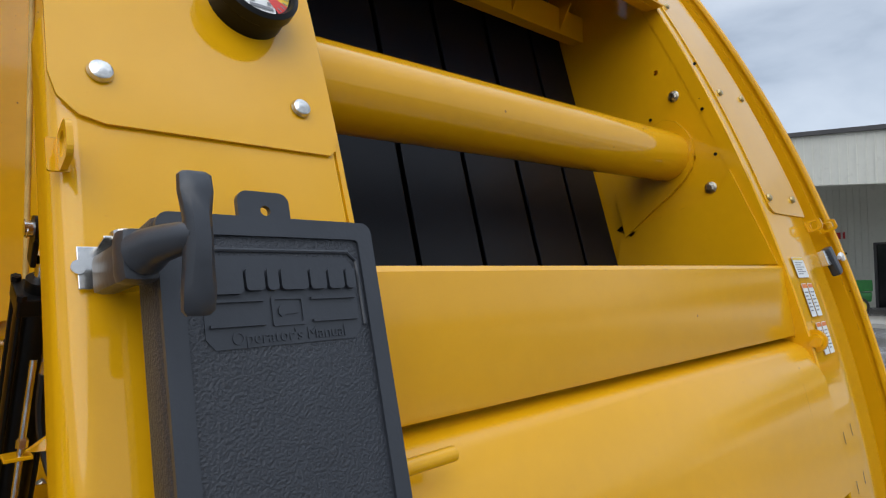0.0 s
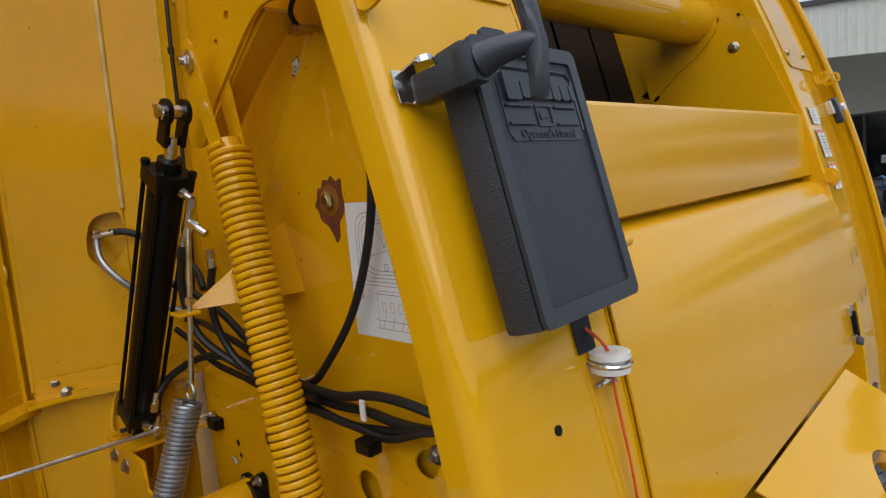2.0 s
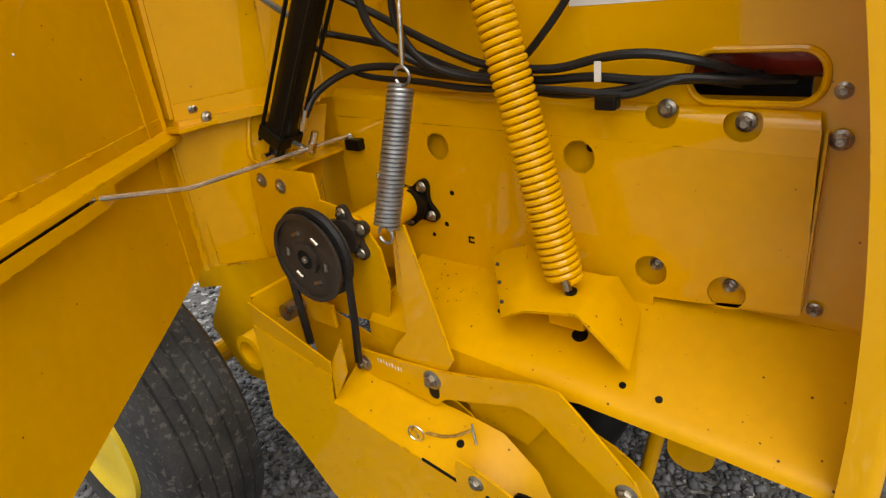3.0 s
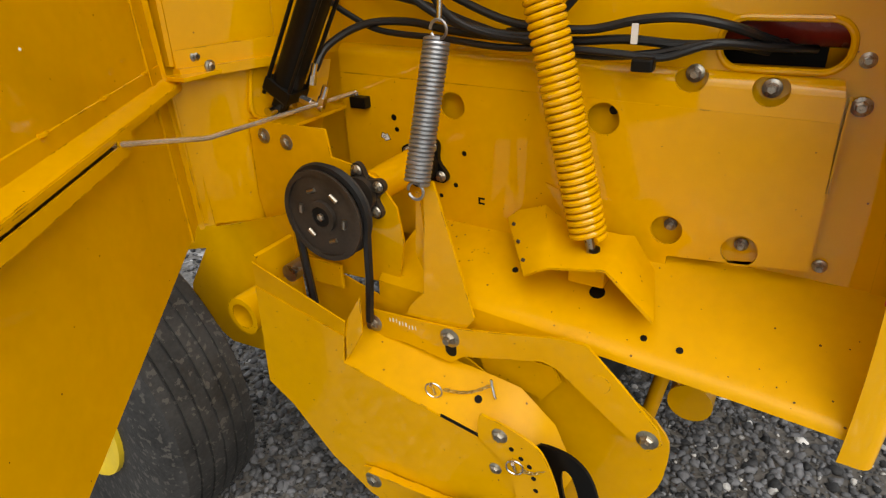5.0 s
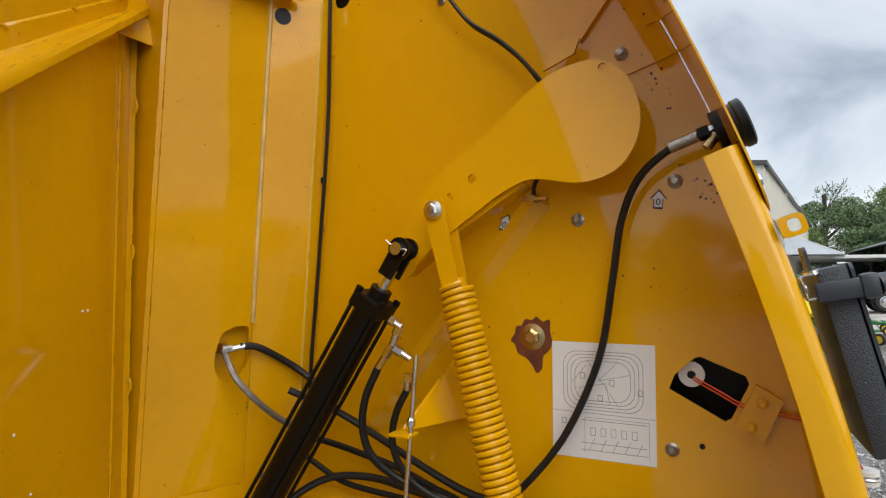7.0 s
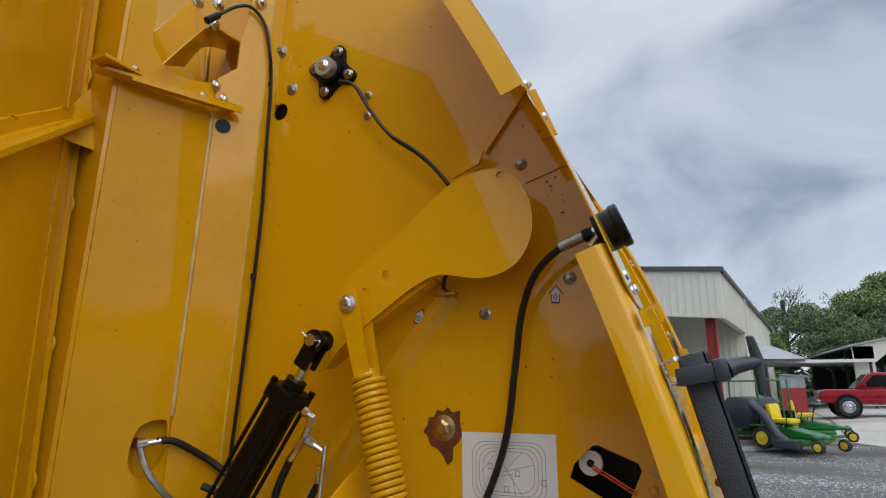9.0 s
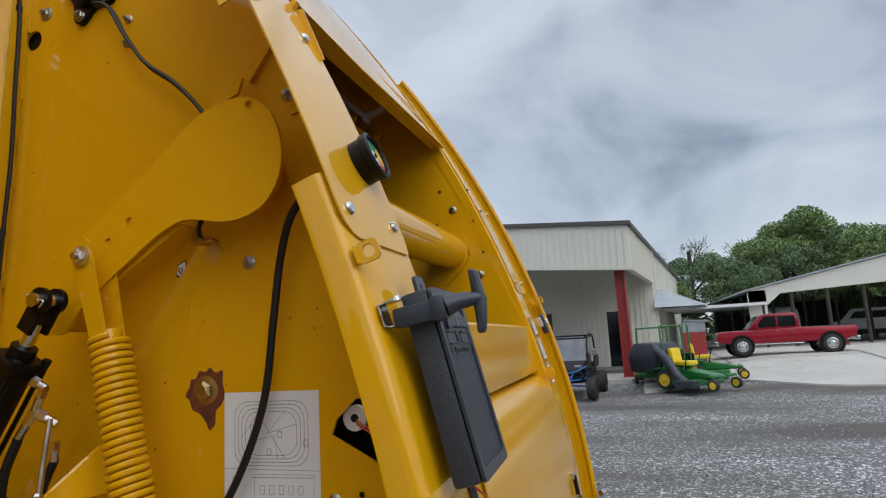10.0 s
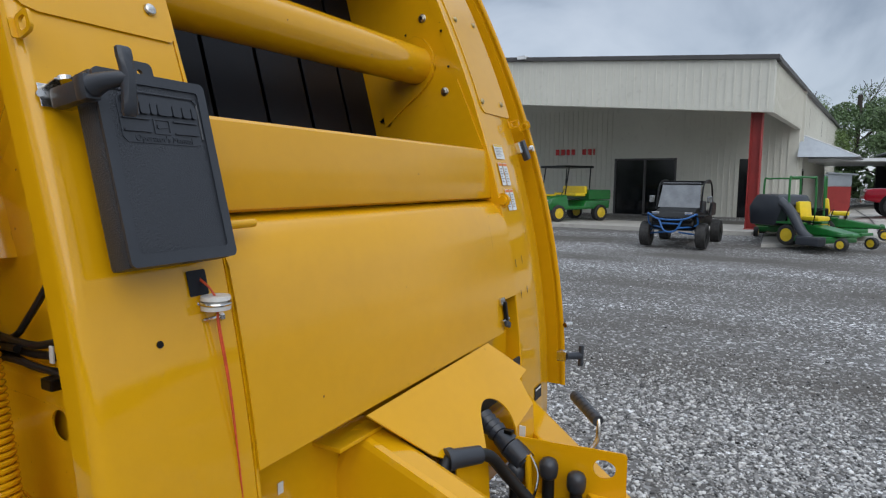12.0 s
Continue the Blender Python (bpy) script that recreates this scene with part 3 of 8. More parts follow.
solid(part("front_column", curved_sheet(section, 0.93, 2.60, 40), YELLOW, baler, smooth=True), 0.004)
# gauge panel over its upper end
def curved_strip(x0, x1, z0, z1, lift, r=0.05, n=18):
    """A thin sheet strip on the curve, with rounded lower corners."""
    bm = bmesh.new()
    rows = []
    zs = [z0 + r * (1 - math.cos(radians(a))) for a in (0, 30, 60, 90)] + [z0 + r + (z1 - z0 - r) * k / n for k in range(1, n + 1)]
    for z in zs:
        dx = r - math.sqrt(max(0.0, r * r - max(0.0, r - (z - z0)) ** 2)) if z < z0 + r else 0.0
        nrm = slope(z)[0]
        rows.append([bm.verts.new(Vector((x, F(x, z), z)) + nrm * lift) for x in (x0 + dx, x0 + 0.33 * (x1 - x0), x0 + 0.66 * (x1 - x0), x1 - dx * 0.35)])
    for a, b in zip(rows, rows[1:]):
        for k in range(3):
            bm.faces.new((a[k], a[k + 1], b[k + 1], b[k]))
    return bm


solid(part("gauge_panel", curved_strip(-0.333, 0.004, 2.472, 3.62, 0.005), YELLOW, baler, smooth=True), 0.004)
solid(part("upper_flange", curved_sheet([(-0.345, 0.055), (-0.338, 0.0)], 2.995, 3.62, 12), YELLOW, baler, smooth=True), 0.004)

# far front column and cover strip
section = [(1.578, 0.05), (1.578, 0.004), (1.583, 0.0), (1.75, 0.0), (1.935, 0.0), (1.955, 0.010), (1.96, 0.03), (1.96, 0.60)]
solid(part("far_column", curved_sheet(section, 0.98, 4.3, 60), YELLOW, baler, smooth=True), 0.004)
solid(part("cover_strip", curved_strip(1.63, 1.955, 2.495, 4.3, 0.005, 0.035), YELLOW, baler, smooth=True), 0.004)

# far side shield, closed, with its rolled front edge
section = [(2.100, -0.020), (2.099, -0.032), (2.102, -0.038), (2.107, -0.040), (2.111, -0.032), (2.112, 0.0)]
far_shield = thing("far_side_shield", "closed yellow side shield with rolled front edge", "side shield")
solid(part("rolled_edge", curved_sheet(section, 1.13, 3.9, 50), YELLOW, far_shield, smooth=True), 0.004)
solid(part("skin", curved_sheet([(2.11, 0.0), (2.12, 0.9)], 1.13, 3.9, 50), YELLOW, far_shield, smooth=True), 0.004)

# folded upper panel across the front
bm = bmesh.new()
sec = [(1.16, 2.318), (1.128, 2.326), (1.116, 2.326), (1.108, 2.318), (1.079, 2.122), (1.082, 2.114), (1.099, 2.107)]
rows = [[bm.verts.new((x, y + 0.027 * (x - 0.8), z)) for y, z in sec] for x in (-0.02, 0.4, 0.8, 1.2, 1.628)]
for a, b in zip(rows, rows[1:]):
    for k in range(len(sec) - 1):
        bm.faces.new((a[k], a[k + 1], b[k + 1], b[k]))
solid(part("upper_panel", bm, YELLOW_FRONT, baler, smooth=True), 0.004)

# big hinged lower panel, rolled over at its top, with the hinge rod
bm = bmesh.new()
crest = F(0, 2.07)
prof = [(crest + 0.135, 2.112), (crest + 0.086, 2.101), (crest + 0.052, 2.092), (crest + 0.036, 2.086), (crest + 0.022, 2.074), (crest + 0.007, 2.050)] + [(F(0, z) - 0.008, z) for z in (2.0, 1.93, 1.85, 1.77, 1.69, 1.61, 1.56)]
rows = []
for x in (0.004, 0.3, 0.6, 0.9, 1.2, 1.39):
    rows.append([bm.verts.new((x, y + 0.027 * x, z)) for y, z in prof])
for a, b in zip(rows, rows[1:]):
    for k in range(len(prof) - 1):
        bm.faces.new((a[k], a[k + 1], b[k + 1], b[k]))
solid(part("front_door", bm, YELLOW_FRONT, baler, "wide curved yellow front panel", smooth=True), 0.004)
bm = bmesh.new()
prof2 = prof[:11]
rows = [[bm.verts.new((x, y + 0.027 * x, z)) for y, z in prof2] for x in (1.39, 1.5, 1.578)]
for a, b in zip(rows, rows[1:]):
    for k in range(len(prof2) - 1):
        bm.faces.new((a[k], a[k + 1], b[k + 1], b[k]))
solid(part("front_door_end", bm, YELLOW_FRONT, baler, smooth=True), 0.004)
for x0, x1, rr in ((-0.03, 0.085, 0.010), (1.575, 1.635, 0.019)):
    part("hinge_rod", cyl((x0, 0.990 + 0.036 * x0, 2.087 + 0.009 * x0), (x1, 0.990 + 0.036 * x1, 2.087 + 0.009 * x1), rr, seg=18), YELLOW, baler, smooth=True)
# black strip that puts shade into the gap, and lower front behind the door
part("rubber_flap", box((0.79, 1.145, 2.05), (1.54, 0.008, 0.20)), BELT_AND_SHADE, baler)
part("lower_front", box((0.79, 1.02, 1.25), (1.57, 0.01, 0.55)), YELLOW, baler)

# inclined bottom ledge with a rounded outer edge
bm = bmesh.new()
rows = []
for y, zi, zo in ((0.90, 1.172, 0.996), (1.16, 1.178, 1.018), (1.47, 1.175, 1.036), (1.86, 1.170, 1.058), (2.15, 1.172, 1.062)):
    slant = lambda x: zi + (zi - zo - 0.022) * x / 0.285
    rows.append([bm.verts.new(p) for p in ((-0.0, y, zi), (-0.15, y, slant(-0.15)), (-0.285, y, slant(-0.285)), (-0.299, y, zo + 0.016), (-0.310, y, zo + 0.009), (-0.318, y, zo - 0.001), (-0.321, y, zo - 0.017 - 0.09 * max(0.0, min(1.0, (y - 1.47) / 0.3))))])
for a, b in zip(rows, rows[1:]):
    for k in range(6):
        bm.faces.new((a[k], a[k + 1], b[k + 1], b[k]))
solid(part("bottom_ledge", bm, YELLOW_DULL, baler, "sloping yellow frame ledge with dirt specks", smooth=True), 0.006)

for x, y, z, r in ((-0.172, 1.534, 1.105, 0.021), (-0.262, 1.385, 1.063, 0.0085), (-0.265, 1.299, 1.057, 0.0085), (-0.170, 1.772, 1.113, 0.009)):
    nrm = Vector((-0.43, 0, 1)).normalized()
    part("drilled_hole", cyl(Vector((x, y, z)) + nrm * 0.001, Vector((x, y, z)) + nrm * 0.0042, r, seg=16), BLACK_PAINT_AND_SHADE, baler)

# rear bulkhead: bent sheets from the wall out to the hinge line
def bulk(x, z):
    """Where the rear bulkhead stands at (x, z)."""
    y = 2.42 - 0.75 * x if x > -0.18 else 2.555 - 0.42 * (x + 0.18)
    return y - 0.06 * (z - 1.7)


put_bulk = lambda u, v, w: (u, bulk(u, v) + w, v)
part("bulkhead_inner", plate([(-0.05, 1.66), (-0.05, 4.1), (-0.11, 4.1), (-0.115, 3.60), (-0.13, 3.49), (-0.13, 3.39), (-0.178, 3.335), (-0.178, 1.66)], 0.005, put_bulk), YELLOW_DUSTY, baler)
part("bulkhead_flange", plate([(-0.001, 1.66), (-0.001, 4.1), (-0.049, 4.1), (-0.049, 1.66)], 0.005, lambda u, v, w: (u, bulk(-0.05, v) - 0.014 * (u + 0.05) / 0.05 + w, v)), YELLOW_DUSTY, baler)
part("bulkhead_fold", hose([(-0.0495, bulk(-0.05, z) + 0.0035, z) for z in (1.70, 2.2, 2.7, 3.2, 3.6, 4.05)], 0.0050, 3, 10), EDGE_GLINT, baler, smooth=True)
for k, (z, length) in enumerate(((1.93, 0.05), (2.24, 0.07), (2.52, 0.045), (2.83, 0.06), (3.10, 0.05), (3.32, 0.06))):
    part("weld_bead", hose([(-0.002, bulk(-0.05, z + d) - 0.015 - 0.002 * (k % 2), z + d) for d in (-length / 2, 0, length / 2)], 0.0055, 3, 8), YELLOW_DUSTY, baler, smooth=True)
arch = [(-0.182, 3.325), (-0.215, 3.308), (-0.26, 3.300), (-0.308, 3.303), (-0.345, 3.325), (-0.372, 3.365), (-0.382, 3.42), (-0.380, 3.47), (-0.386, 3.54), (-0.412, 3.60), (-0.452, 3.63)]
low_hole = smooth_loop([(-0.281, 2.10), (-0.262, 2.181), (-0.20, 2.20), (-0.186, 2.17), (-0.188, 2.085), (-0.235, 2.034), (-0.27, 2.055)])
part("bulkhead_outer", plate([(-0.182, 1.66)] + arch + [(-0.452, 1.66)], 0.005, put_bulk, [low_hole]), YELLOW_DUSTY, baler)
part("hole_backing", plate([(-0.16, 2.0), (-0.16, 2.24), (-0.31, 2.24), (-0.31, 2.0)], 0.005, lambda u, v, w: (u, bulk(u, v) + 0.05 + w, v)), YELLOW_DUSTY, baler)
part("bulkhead_edge", hose([(-0.181, bulk(-0.181, z) - 0.002, z) for z in (2.21, 2.5, 2.8, 3.0, 3.21)], 0.0075, 2, 12), EDGE_PALE, baler, smooth=True)
bm = bmesh.new()
brow = [[(-0.387, 2.48, 3.289), (-0.307, 2.48, 3.407), (-0.235, 2.48, 3.505), (-0.206, 2.48, 3.532), (-0.175, 2.475, 3.537), (-0.055, 2.45, 3.525)], [(-0.150, 2.66, 3.443), (-0.118, 2.66, 3.500), (-0.085, 2.66, 3.553), (-0.060, 2.66, 3.577), (-0.010, 2.66, 3.602), (0.073, 2.66, 3.624)]]
rows = [[bm.verts.new(p) for p in row] for row in brow]
for k in range(5):
    bm.faces.new((rows[0][k], rows[0][k + 1], rows[1][k + 1], rows[1][k]))
solid(part("arch_brow", bm, YELLOW_DUSTY, baler, smooth=True), 0.005)
part("rear_sheet", plate([(-0.62, 3.0), (-0.175, 3.61), (-0.014, 3.826), (0.04, 3.90), (0.04, 3.0)], 0.006, lambda u, v, w: (u, 2.80 + 0.25 * (v - 3.65) + w, v)), YELLOW, baler)
part("rear_post", cyl((-0.004, 2.70, 3.2), (-0.004, 2.70, 3.66), 0.010), YELLOW_DUSTY, baler)
bm = bmesh.new()
rows = [[bm.verts.new(p) for p in ((-0.450, bulk(-0.450, z) + 0.004, z), (-0.462, bulk(-0.450, z) + 0.012, z), (-0.462, 2.715, z), (-0.448, 2.732, z), (-0.440, 2.90, z))] for z in (1.68, 2.3, 2.9, 3.5, 3.95)]
for a, b in zip(rows, rows[1:]):
    for k in range(4):
        bm.faces.new((a[k], a[k + 1], b[k + 1], b[k]))
solid(part("hinge_post", bm, YELLOW_DUSTY, baler, smooth=True), 0.004)
part("bulkhead_skirt", plate([(-0.05, 1.64), (-0.14, 1.13), (-0.215, 1.13), (-0.465, 1.20), (-0.478, 1.66), (-0.2, 1.66)], 0.005, put_bulk), YELLOW_DUSTY, baler)
part("sill_flange", plate([(-0.085, 1.655), (-0.085, 1.732), (-0.455, 1.722), (-0.455, 1.645)], 0.006, lambda u, v, w: (u, bulk(u, v) - 0.006 + w, v)), YELLOW_DUSTY, baler)
part("skirt_edge", hose([(-0.478, bulk(-0.478, 1.62) - 0.004, 1.62), (-0.472, bulk(-0.472, 1.4) - 0.004, 1.40), (-0.466, bulk(-0.466, 1.21) - 0.004, 1.21)], 0.006, 3, 8), YELLOW, baler, smooth=True)
part("bulkhead_sill", plate([(-0.08, 1.655), (-0.08, 1.675), (-0.46, 1.675), (-0.46, 1.645)], 0.03, lambda u, v, w: (u, bulk(u, v) - 0.03 + w, v)), YELLOW_DUSTY, baler)

# ---- side shield, swung open on its rear hinge ----
HX, HY = -0.453, 2.729
DU = Vector((-0.80, -0.60, 0)).normalized()
DN = Vector((-DU.y, DU.x, 0))


def door_put(u, v, w):
    """Along the shield from its hinge, up, and out of its inner face."""
    return tuple(Vector((HX, HY, v)) + DU * u + DN * w)


def door_fold(name, u0, u1, profile, mat, thick=0.003, n=6):
    """A folded strip on the shield's inner face; profile(u): (height, out of the face) points."""
    bm = bmesh.new()
    rows = [[bm.verts.new(door_put(u, v, w)) for v, w in profile(u)] for u in (u0 + (u1 - u0) * k / n for k in range(n + 1))]
    for a, b in zip(rows, rows[1:]):
        for k in range(len(a) - 1):
            bm.faces.new((a[k], a[k + 1], b[k + 1], b[k]))
    return solid(part(name, bm, mat, shield, smooth=True), thick)


shield = thing("side_shield", "yellow steel side shield standing open on its rear hinge", "side shield")
free_edge = [(HY - 0.05 - P(z), z) for z in (1.08 + 0.15 * k for k in range(20))]
part("skin", plate([(0.0, 1.215), (0.0, 4.0)] + free_edge[::-1] + [(1.0, 1.075)], 0.004, door_put), YELLOW_DUSTY, shield)
# lower rail: flange on the skin, shelf with a rounded nose, and the slotted lip below it
door_fold("lower_rail", 0.03, 1.66, lambda u: [(1.690, 0.005), (1.688, 0.008), (1.652, 0.008), (1.646, 0.014), (1.640, 0.044), (1.635, 0.050), (1.626, 0.052), (1.616, 0.050)], YELLOW_DUSTY)
part("rail_lip", plate([(0.50, 1.577), (1.66, 1.585), (1.66, 1.632), (0.45, 1.632), (0.45, 1.590)], 0.004, lambda u, v, w: door_put(u, v, w + 0.048), [[(0.53, 1.607), (1.30, 1.612), (1.30, 1.624), (0.53, 1.626)]]), YELLOW_DUSTY, shield)
# black sheet takes the place of shade in the slot's hollow
part("slot_backing", plate([(0.46, 1.59), (1.60, 1.59), (1.60, 1.63), (0.46, 1.63)], 0.002, lambda u, v, w: door_put(u, v, w + 0.020)), BLACK_PAINT_AND_SHADE, shield, "black sheet for the shade behind the rail slot")
door_fold("upper_rail", 0.02, 1.02, lambda u: [(3.176 - 0.55 * u, 0.005), (3.172 - 0.55 * u, 0.008), (3.138 - 0.56 * u, 0.008), (3.132 - 0.565 * u, 0.014), (3.150 - 0.60 * u, 0.046), (3.143 - 0.605 * u, 0.052), (3.125 - 0.605 * u, 0.052)], YELLOW_DUSTY)
for u in (0.16, 0.43, 0.71, 0.94):
    for v in (1.689, 3.174 - 0.55 * u):
        part("weld_bead", hose([door_put(u - 0.014, v, 0.007), door_put(u, v, 0.010), door_put(u + 0.014, v, 0.007)], 0.005, 3, 6), YELLOW_DUSTY, shield, smooth=True)
# hinge side: two upright flanges with a groove between them
for u, wd, out in ((0.012, 0.004, 0.040), (0.040, 0.004, 0.016), (0.105, 0.030, 0.006)):
    part("hinge_channel", plate([(u, 1.20), (u, 3.95), (u + wd, 3.95), (u + wd, 1.19)], out, lambda a, b, c: door_put(a, b, c + 0.0045)), YELLOW_DUSTY, shield)
for z in (2.05, 2.42, 2.83, 3.25):
    part("hinge_weld", hose([door_put(0.042, z - 0.02, 0.018), door_put(0.044, z, 0.023), door_put(0.042, z + 0.02, 0.018)], 0.006, 3, 6), YELLOW_DUSTY, shield, smooth=True)
for u, v in ((0.62, 2.06), (0.55, 1.93), (0.74, 2.21), (0.33, 2.27), (0.30, 2.27), (0.68, 1.83), (0.80, 1.95)):
    part("paint_nib", cyl(door_put(u, v, 0.004), door_put(u + 0.002, v, 0.0055), 0.0035, 0.002, seg=8), CERAMIC, shield, "small pale paint nib")


# ---- mechanics on the near side wall ----
X = Vector((-1, 0, 0))


def between(a, b, t):
    return Vector(a).lerp(Vector(b), t)


# belt tensioner arm
arm = thing("tensioner_arm", "yellow steel belt tensioner arm pivoting on the baler wall", "tensioner arm")
arm_pts = [(2.06, 2.36), (2.03, 2.45), (1.985, 2.53), (1.93, 2.60), (1.863, 2.652), (1.736, 2.742), (1.62, 2.835), (1.54, 2.868), (1.459, 2.871), (1.40, 2.825), (1.372, 2.745), (1.378, 2.67), (1.415, 2.61), (1.468, 2.583), (1.53, 2.577), (1.60, 2.59), (1.65, 2.592), (1.71, 2.568), (1.77, 2.53), (1.865, 2.465), (1.95, 2.40), (2.0, 2.345)]
part("arm_plate", plate(smooth_loop(arm_pts, 3), 0.010, on_x(-0.128), [disc(1.80, 2.607, 0.012), disc(1.866, 2.562, 0.011), disc(1.457, 2.852, 0.010)]), YELLOW, arm)
part("pivot_tube", cyl((-0.002, 1.50, 2.715), (-0.13, 1.50, 2.715), 0.055, seg=28), YELLOW, arm, smooth=True)
part("arm_web", plate([(1.66, 2.585), (1.88, 2.45), (2.02, 2.35), (2.0, 2.37), (1.87, 2.47), (1.68, 2.60)], 0.07, on_x(-0.05)), YELLOW, arm)
part("stop_tab", plate([(1.628, 2.892), (1.572, 2.984), (1.530, 2.964), (1.545, 2.925)], 0.010, on_x(-0.05)), YELLOW, arm)

# large yellow tension spring
sp = thing("tension_spring", "large yellow coil spring between tensioner arm and frame", "coil spring")
s_top, s_bot = Vector((-0.150, 1.842, 2.325)), Vector((-0.196, 1.560, 1.275))
part("coil", helix(s_top, s_bot, 0.0405, 0.0080, 62, seg=8, per=20), YELLOW, sp, smooth=True)
d = (s_top - Vector((-0.17, 1.882, 2.522))).normalized()
for dx in (-0.036, 0.030):
    bm = bmesh.new()
    a, b = Vector((-0.165 + dx, 1.889, 2.55)), Vector((-0.15 + dx * 0.8, 1.842, 2.31))
    side = (b - a).cross(X).normalized() * 0.030
    ring = []
    for w in (0.0, 0.007):
        ring.append([bm.verts.new(p + Vector((w, 0, 0))) for p in (a + side * 0.6, a + side, b + side * 0.75, b - side * 0.75, a - side, a - side * 0.6 - (b - a).normalized() * 0.015, a + side * 0.6 - (b - a).normalized() * 0.015)])
    bm.faces.new(ring[0])
    bm.faces.new(ring[1][::-1])
    for k in range(7):
        bm.faces.new((ring[0][k], ring[0][(k + 1) % 7], ring[1][(k + 1) % 7], ring[1][k]))
    part("strap", bm, YELLOW, sp, "flat yellow steel strap")
hex_bolt(sp, (-0.201, 1.884, 2.522), X, 0.018, 0.012, STEEL, 0.026, stud=0.008)
part("coil_plug", cyl(s_top + Vector((0.001, 0.004, 0.016)), s_top - Vector((0.002, 0.012, 0.045)), 0.030, seg=20), YELLOW, sp, smooth=True)
part("eye_bolt", cyl(s_bot + Vector((0, 0.002, 0.01)), (-0.199, 1.545, 1.215), 0.012, seg=12), RUSTY, sp)

# folded bracket that takes the spring's foot
br = thing("spring_bracket", "folded yellow steel bracket under the coil spring", "bracket")
bm = bmesh.new()
front_edge = [(1.700, 1.172), (1.672, 1.189), (1.632, 1.211), (1.605, 1.217), (1.50, 1.238), (1.484, 1.236), (1.363, 1.127)]
back_edge = [(1.830, 1.238), (1.80, 1.265), (1.715, 1.298), (1.64, 1.252), (1.50, 1.252), (1.476, 1.240), (1.415, 1.150)]
rows = []
for t in (0.0, 0.33, 0.66, 1.0):
    rows.append([bm.verts.new((-0.28 + 0.18 * t + (0.03 * t if k > 4 else 0), a[0] + (b[0] - a[0]) * t, a[1] + (b[1] - a[1]) * t)) for k, (a, b) in enumerate(zip(front_edge, back_edge))])
for a, b in zip(rows, rows[1:]):
    for k in range(6):
        bm.faces.new((a[k], a[k + 1], b[k + 1], b[k]))
solid(part("fold", bm, YELLOW_DULL, br, smooth=True), 0.007)
part("foot", box((-0.14, 1.56, 1.18), (0.12, 0.10, 0.09), None, 0.01), YELLOW_DUSTY, br)
part("web", plate([(1.64, 1.245), (1.72, 1.36), (1.66, 1.34), (1.60, 1.25)], 0.006, on_x(-0.09)), YELLOW_DUSTY, br)
for t in (0.2, 0.5, 0.8):
    p = Vector((-0.278 + 0.18 * t, 1.690 + 0.128 * t, 1.180 + 0.072 * t))
    part("drilled_hole", cyl(p + Vector((0.004, -0.004, -0.004)), p + Vector((-0.0032, 0.0042, 0.0042)), 0.005, seg=10), PULLEY_AND_SHADE, br)
part("drilled_hole", cyl((-0.196, 1.545, 1.240), (-0.196, 1.545, 1.2485), 0.016, seg=14), BLACK_PAINT_AND_SHADE, br)

# hydraulic cylinder with tie rods and fittings
cy = thing("hydraulic_cylinder", "black tie-rod hydraulic cylinder with steel fittings and hoses", "hydraulic cylinder")
c0, c1 = Vector((-0.233, 2.528, 1.524)), Vector((-0.207, 1.967, 2.422))
ax = (c1 - c0).normalized()
b0, b1 = c0 + ax * 0.075, c0 + ax * 0.885
part("barrel", cyl(b0, b1, 0.044, seg=28), BLACK_PAINT_AND_SHADE, cy, "black painted barrel", smooth=True)
turn = ax.to_track_quat("Z", "Y").to_matrix().to_4x4()
for t, nm in ((b0, "rear_cap"), (b1, "head_cap")):
    part(nm, box((0, 0, 0), (0.096, 0.096, 0.045), Matrix.Translation(t) @ turn, 0.006), BLACK_PAINT_AND_SHADE, cy)
for u in (-1, 1):
    for w in (-1, 1):
        o = turn.to_3x3() @ Vector((0.040 * u, 0.040 * w, 0))
        part("tie_rod", cyl(b0 + o - ax * 0.035, b1 + o + ax * 0.035, 0.006, seg=8), BLACK_PAINT_AND_SHADE, cy)
        part("tie_nut", cyl(b1 + o + ax * 0.02, b1 + o + ax * 0.034, 0.011, seg=6), BLACK_PAINT_AND_SHADE, cy)
part("piston_rod", cyl(b1, c1 - ax * 0.06, 0.016, seg=16), CHROME, cy, "bright chromed rod", smooth=True)
part("gland", cyl(b1 + ax * 0.02, b1 + ax * 0.05, 0.030, seg=20), BLACK_PAINT_AND_SHADE, cy, smooth=True)
for dx in (-0.026, 0.016):
    bm = bmesh.new()
    add_box(bm, (0, 0, -0.022), (0.044, 0.012, 0.085), None, 0.004)
    add_cyl(bm, (0, -0.006, 0.02), (0, 0.006, 0.02), 0.030, seg=20)
    transform(bm, bm.verts, Matrix.Translation(c1 + Vector((dx + 0.003, 0, 0)) - ax * 0.02) @ turn @ pose(0, 0, 0, 0, 0, 90))
    part("clevis_ear", bm, BLACK_PAINT_AND_SHADE, cy)
part("clevis_pin", cyl(c1 + Vector((0.03, 0, 0)), c1 + Vector((-0.045, 0, 0)), 0.017, seg=18), STEEL, cy, smooth=True)
bm = bmesh.new()
add_sweep(bm, smooth_path([c1 + Vector((-0.04, 0.03, 0.022)), c1 + Vector((-0.04, 0.0, 0.0)), c1 + Vector((-0.04, -0.03, -0.004)), c1 + Vector((-0.043, -0.022, -0.02))], 5), 0.0022, 6)
part("cotter_pin", bm, STEEL, cy)
